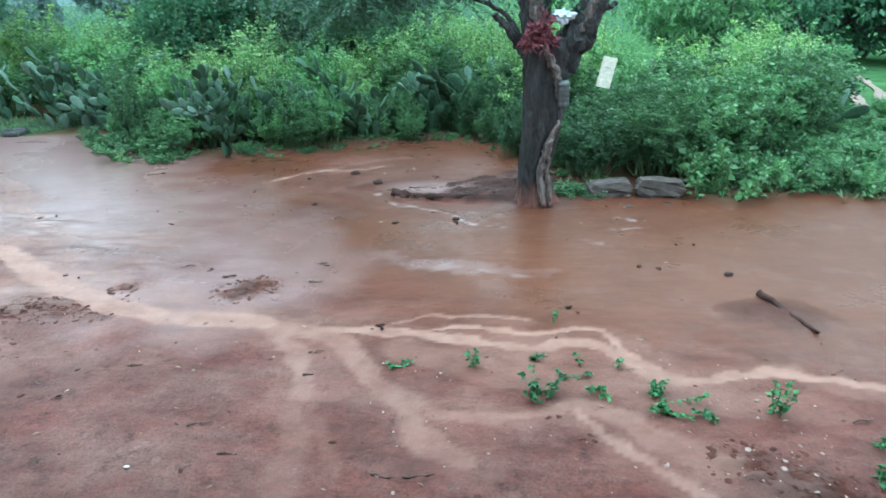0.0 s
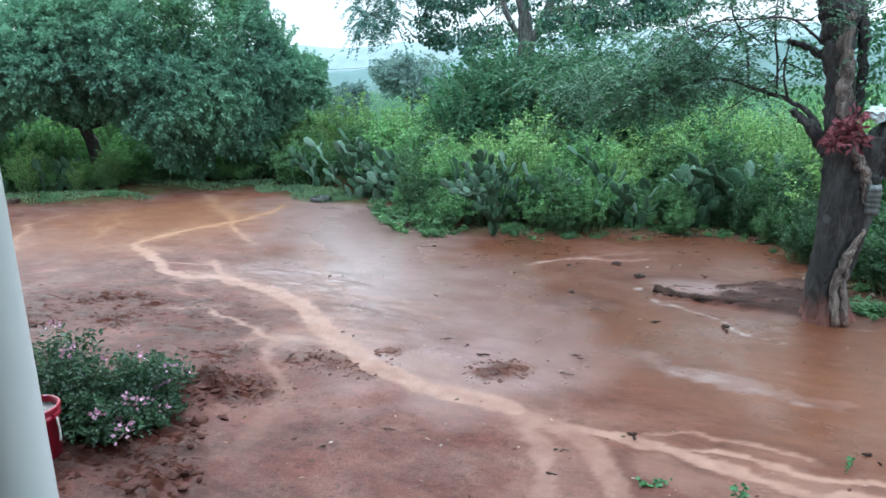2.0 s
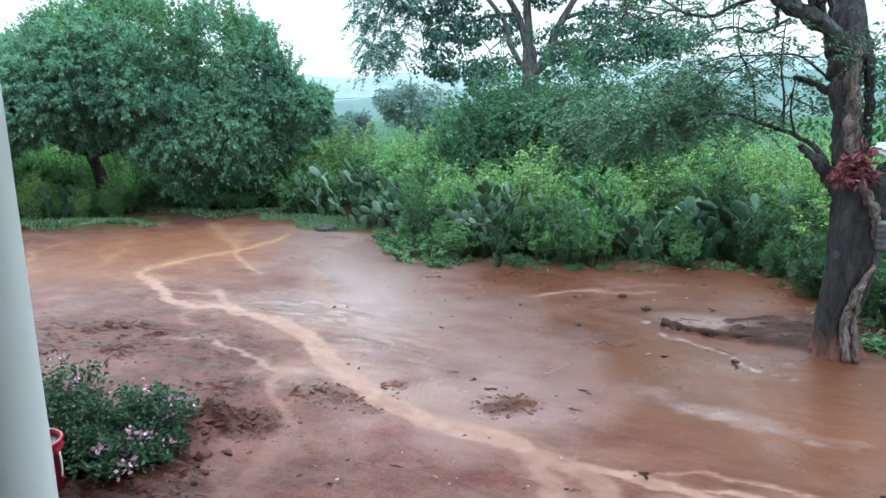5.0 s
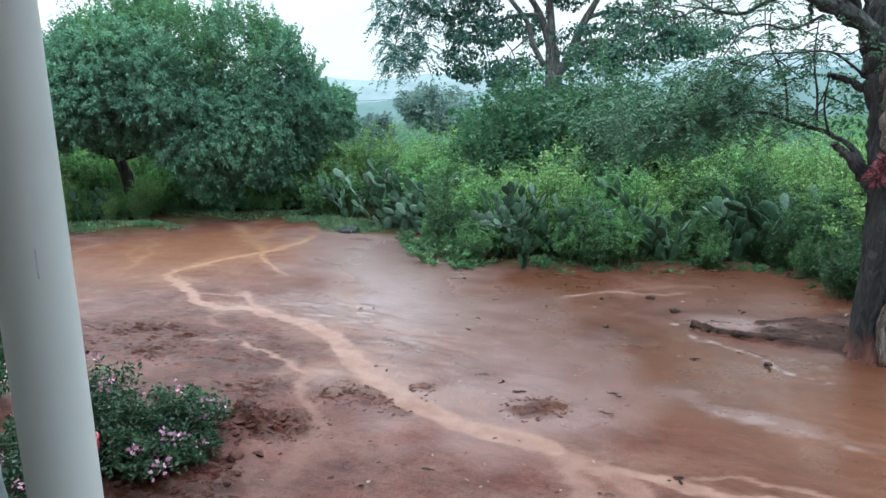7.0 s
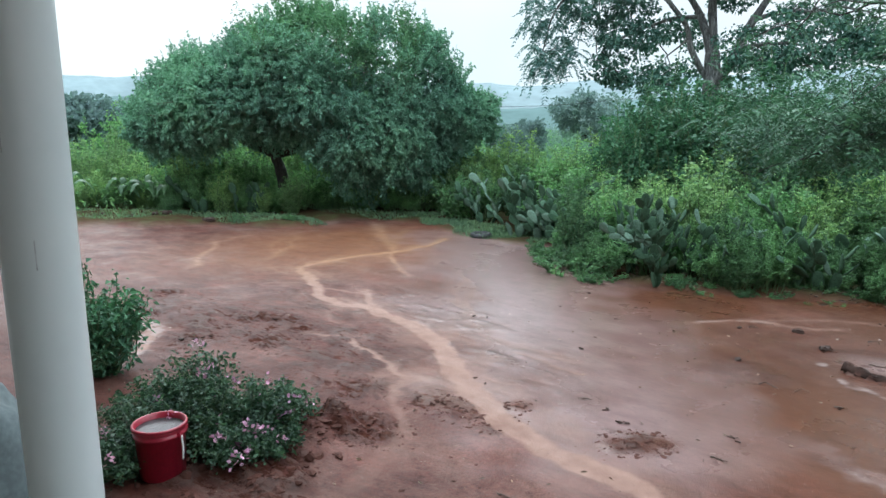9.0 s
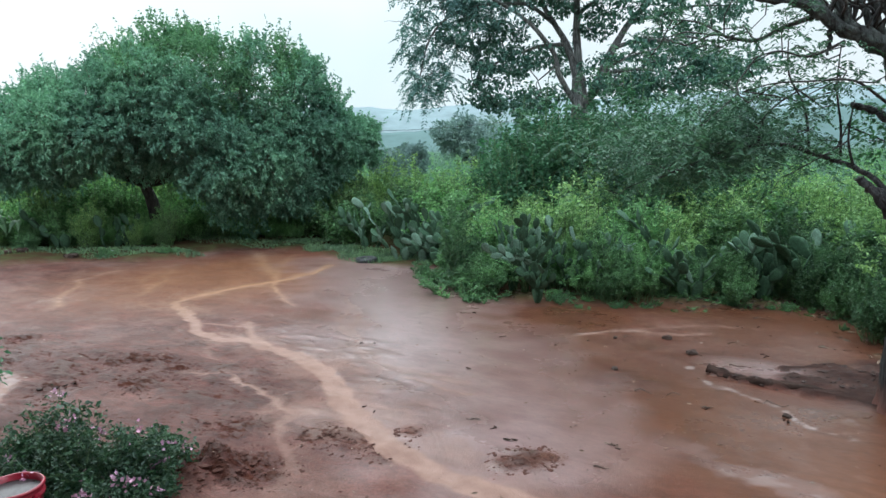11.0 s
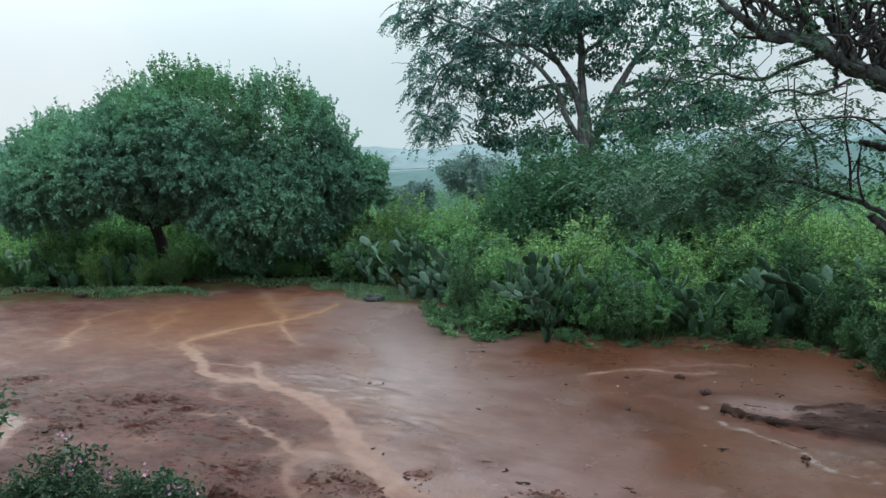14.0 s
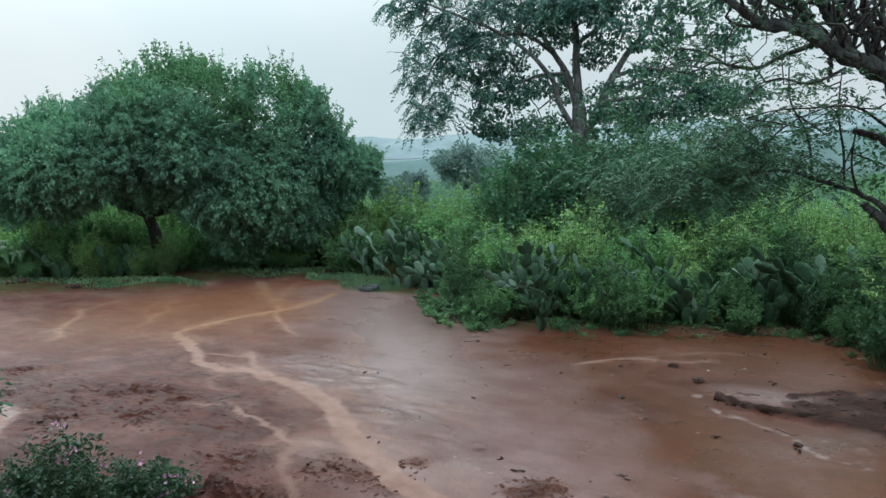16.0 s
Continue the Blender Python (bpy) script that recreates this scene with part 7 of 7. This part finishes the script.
for k, (x, y, n, ln, wd) in enumerate(((*(-13.25, 7.00), 9, 0.75, 0.17), (*(-13.48, 6.68), 8, 0.7, 0.16), (*(-12.81, 7.23), 7, 0.6, 0.15), (*(-13.40, 5.50), 7, 0.9, 0.2))):
    broad_plant(600 + k, x, y, n, ln * 0.75, wd * 0.75, M_WEED4)

# scraps of white litter and single white blossoms
for k, (p, s_, h) in enumerate((((-7.05, 11.17), 0.04, 0.10), ((-4.47, 8.72), 0.035, 0.06), ((-10.08, 8.12), 0.05, 0.01), ((-1.00, 1.96), 0.016, 0.004), ((-10.82, 7.67), 0.05, 0.02), ((-1.42, 6.63), 0.014, 0.006))):
    bm = bmesh.new()
    bmesh.ops.create_icosphere(bm, subdivisions=2, radius=s_ * 0.55)
    for v in bm.verts:
        v.co = Vector((v.co.x, v.co.y * 0.7, v.co.z * 0.45)) * (1 + 2.0 * noise.noise(v.co * 40 + Vector((k, 0, 0))))
    o = part("litter_scrap", bm, M_CLOTH_W)
    o.location = (*p, on_ground(*p) + h)
    tagged(o, "small crumpled white scrap of litter on the ground", "litter", "white scraps")


# dead leaf flecks and splinters washed over the mud
fr = np.random.default_rng(91)
fp = np.concatenate([np.column_stack([fr.uniform(-3.0, 2.2, 260), fr.uniform(1.7, 3.3, 260)]), np.column_stack([fr.uniform(-6.0, 0.0, 240), fr.uniform(2.4, 6.5, 240)]), np.column_stack([fr.uniform(-3.6, 2.8, 330), fr.uniform(4.2, 7.6, 330)])])
fz = np.array([on_ground(a, c) for a, c in fp]) + 0.004
fd = fr.normal(size=(len(fp), 3)) * [1, 0.45, 0.06]
fL = 0.009 + 0.034 * fr.random(len(fp)) ** 2.5
fv, ff = leaf_cloud(np.column_stack([fp, fz]), fd, fL, fL * 0.35, fr, 0.08, 0.0)
tagged(piece("leaf_litter", fv, ff, M_FLECK), "small dead leaf flecks and splinters on the wet earth", "leaf litter", kind="stuff")

# sodden dark leaves and bark chips lying singly on the mud
for k, (x, y, n_) in enumerate(((-2.18, 5.03, 1), (-1.31, 3.89, 2), (-1.46, 4.03, 2), (-0.09, 6.73, 3), (-0.41, 7.73, 2), (-0.26, 7.83, 2), (-0.73, 4.16, 2), (-0.34, 5.11, 2), (0.14, 5.14, 2), (-3.1, 6.9, 2), (-1.15, 5.65, 1), (-4.6, 3.1, 3), (-2.4, 3.9, 2), (-0.2, 3.2, 2), (0.9, 3.4, 2), (-3.4, 5.2, 2), (1.9, 4.6, 2), (-1.9, 7.0, 2))):
    wr = np.random.default_rng(700 + k)
    for i in range(n_):
        px_, py_ = x + wr.normal() * 0.05 * (i > 0), y + wr.normal() * 0.05 * (i > 0)
        ln, hd = wr.uniform(0.025, 0.055), wr.uniform(0, 6.28)
        tt = np.linspace(0, 1, 6)
        wide = ln * 0.24 * np.sin(tt * 3.0 + 0.1)
        curl = 0.10 * ln + 0.28 * ln * (tt - 0.4) ** 2 + 0.02 * ln * wr.normal(size=6)
        rows = [np.column_stack([(tt - 0.5) * ln, s_ * wide + 0.1 * ln * np.sin(tt * 2.5), curl + abs(s_) * ln * 0.10]) for s_ in (-1, 0, 1)]
        lv_ = np.concatenate(rows + [q_ - [0, 0, 0.002] for q_ in rows])
        lf_ = [(a * 6 + c, a * 6 + c + 1, a * 6 + c + 7, a * 6 + c + 6) for a in (0, 1, 3, 4) for c in range(5)]
        co, si = math.cos(hd), math.sin(hd)
        lv_ = np.column_stack([lv_[:, 0] * co - lv_[:, 1] * si + px_, lv_[:, 0] * si + lv_[:, 1] * co + py_, lv_[:, 2] + on_ground(px_, py_) - 0.002])
        tagged(piece("dead_leaf", lv_, lf_, M_ROOT), "curled sodden dark brown leaf lying on the mud", "leaf", "fallen leaves")

# brown dead stems and leaves lying along the foot of the hedge
dr = np.random.default_rng(92)
dk = dr.integers(8, 50, 900)
dp = fl[dk] + dr.normal(size=(900, 2)) * [0.25, 0.22] + unit(fl[dk]) * 0.12
dz = np.array([on_ground(a, c) for a, c in dp]) + 0.008
dL = 0.03 + 0.10 * dr.random(900) ** 2
dv, df = leaf_cloud(np.column_stack([dp, dz]), dr.normal(size=(900, 3)) * [1, 1, 0.2], dL, dL * 0.28, dr, 0.1, 0.0)
tagged(piece("leaf_litter", dv, df, M_FLECK), "brown dead leaves and stems along the hedge foot", "leaf litter", kind="stuff")
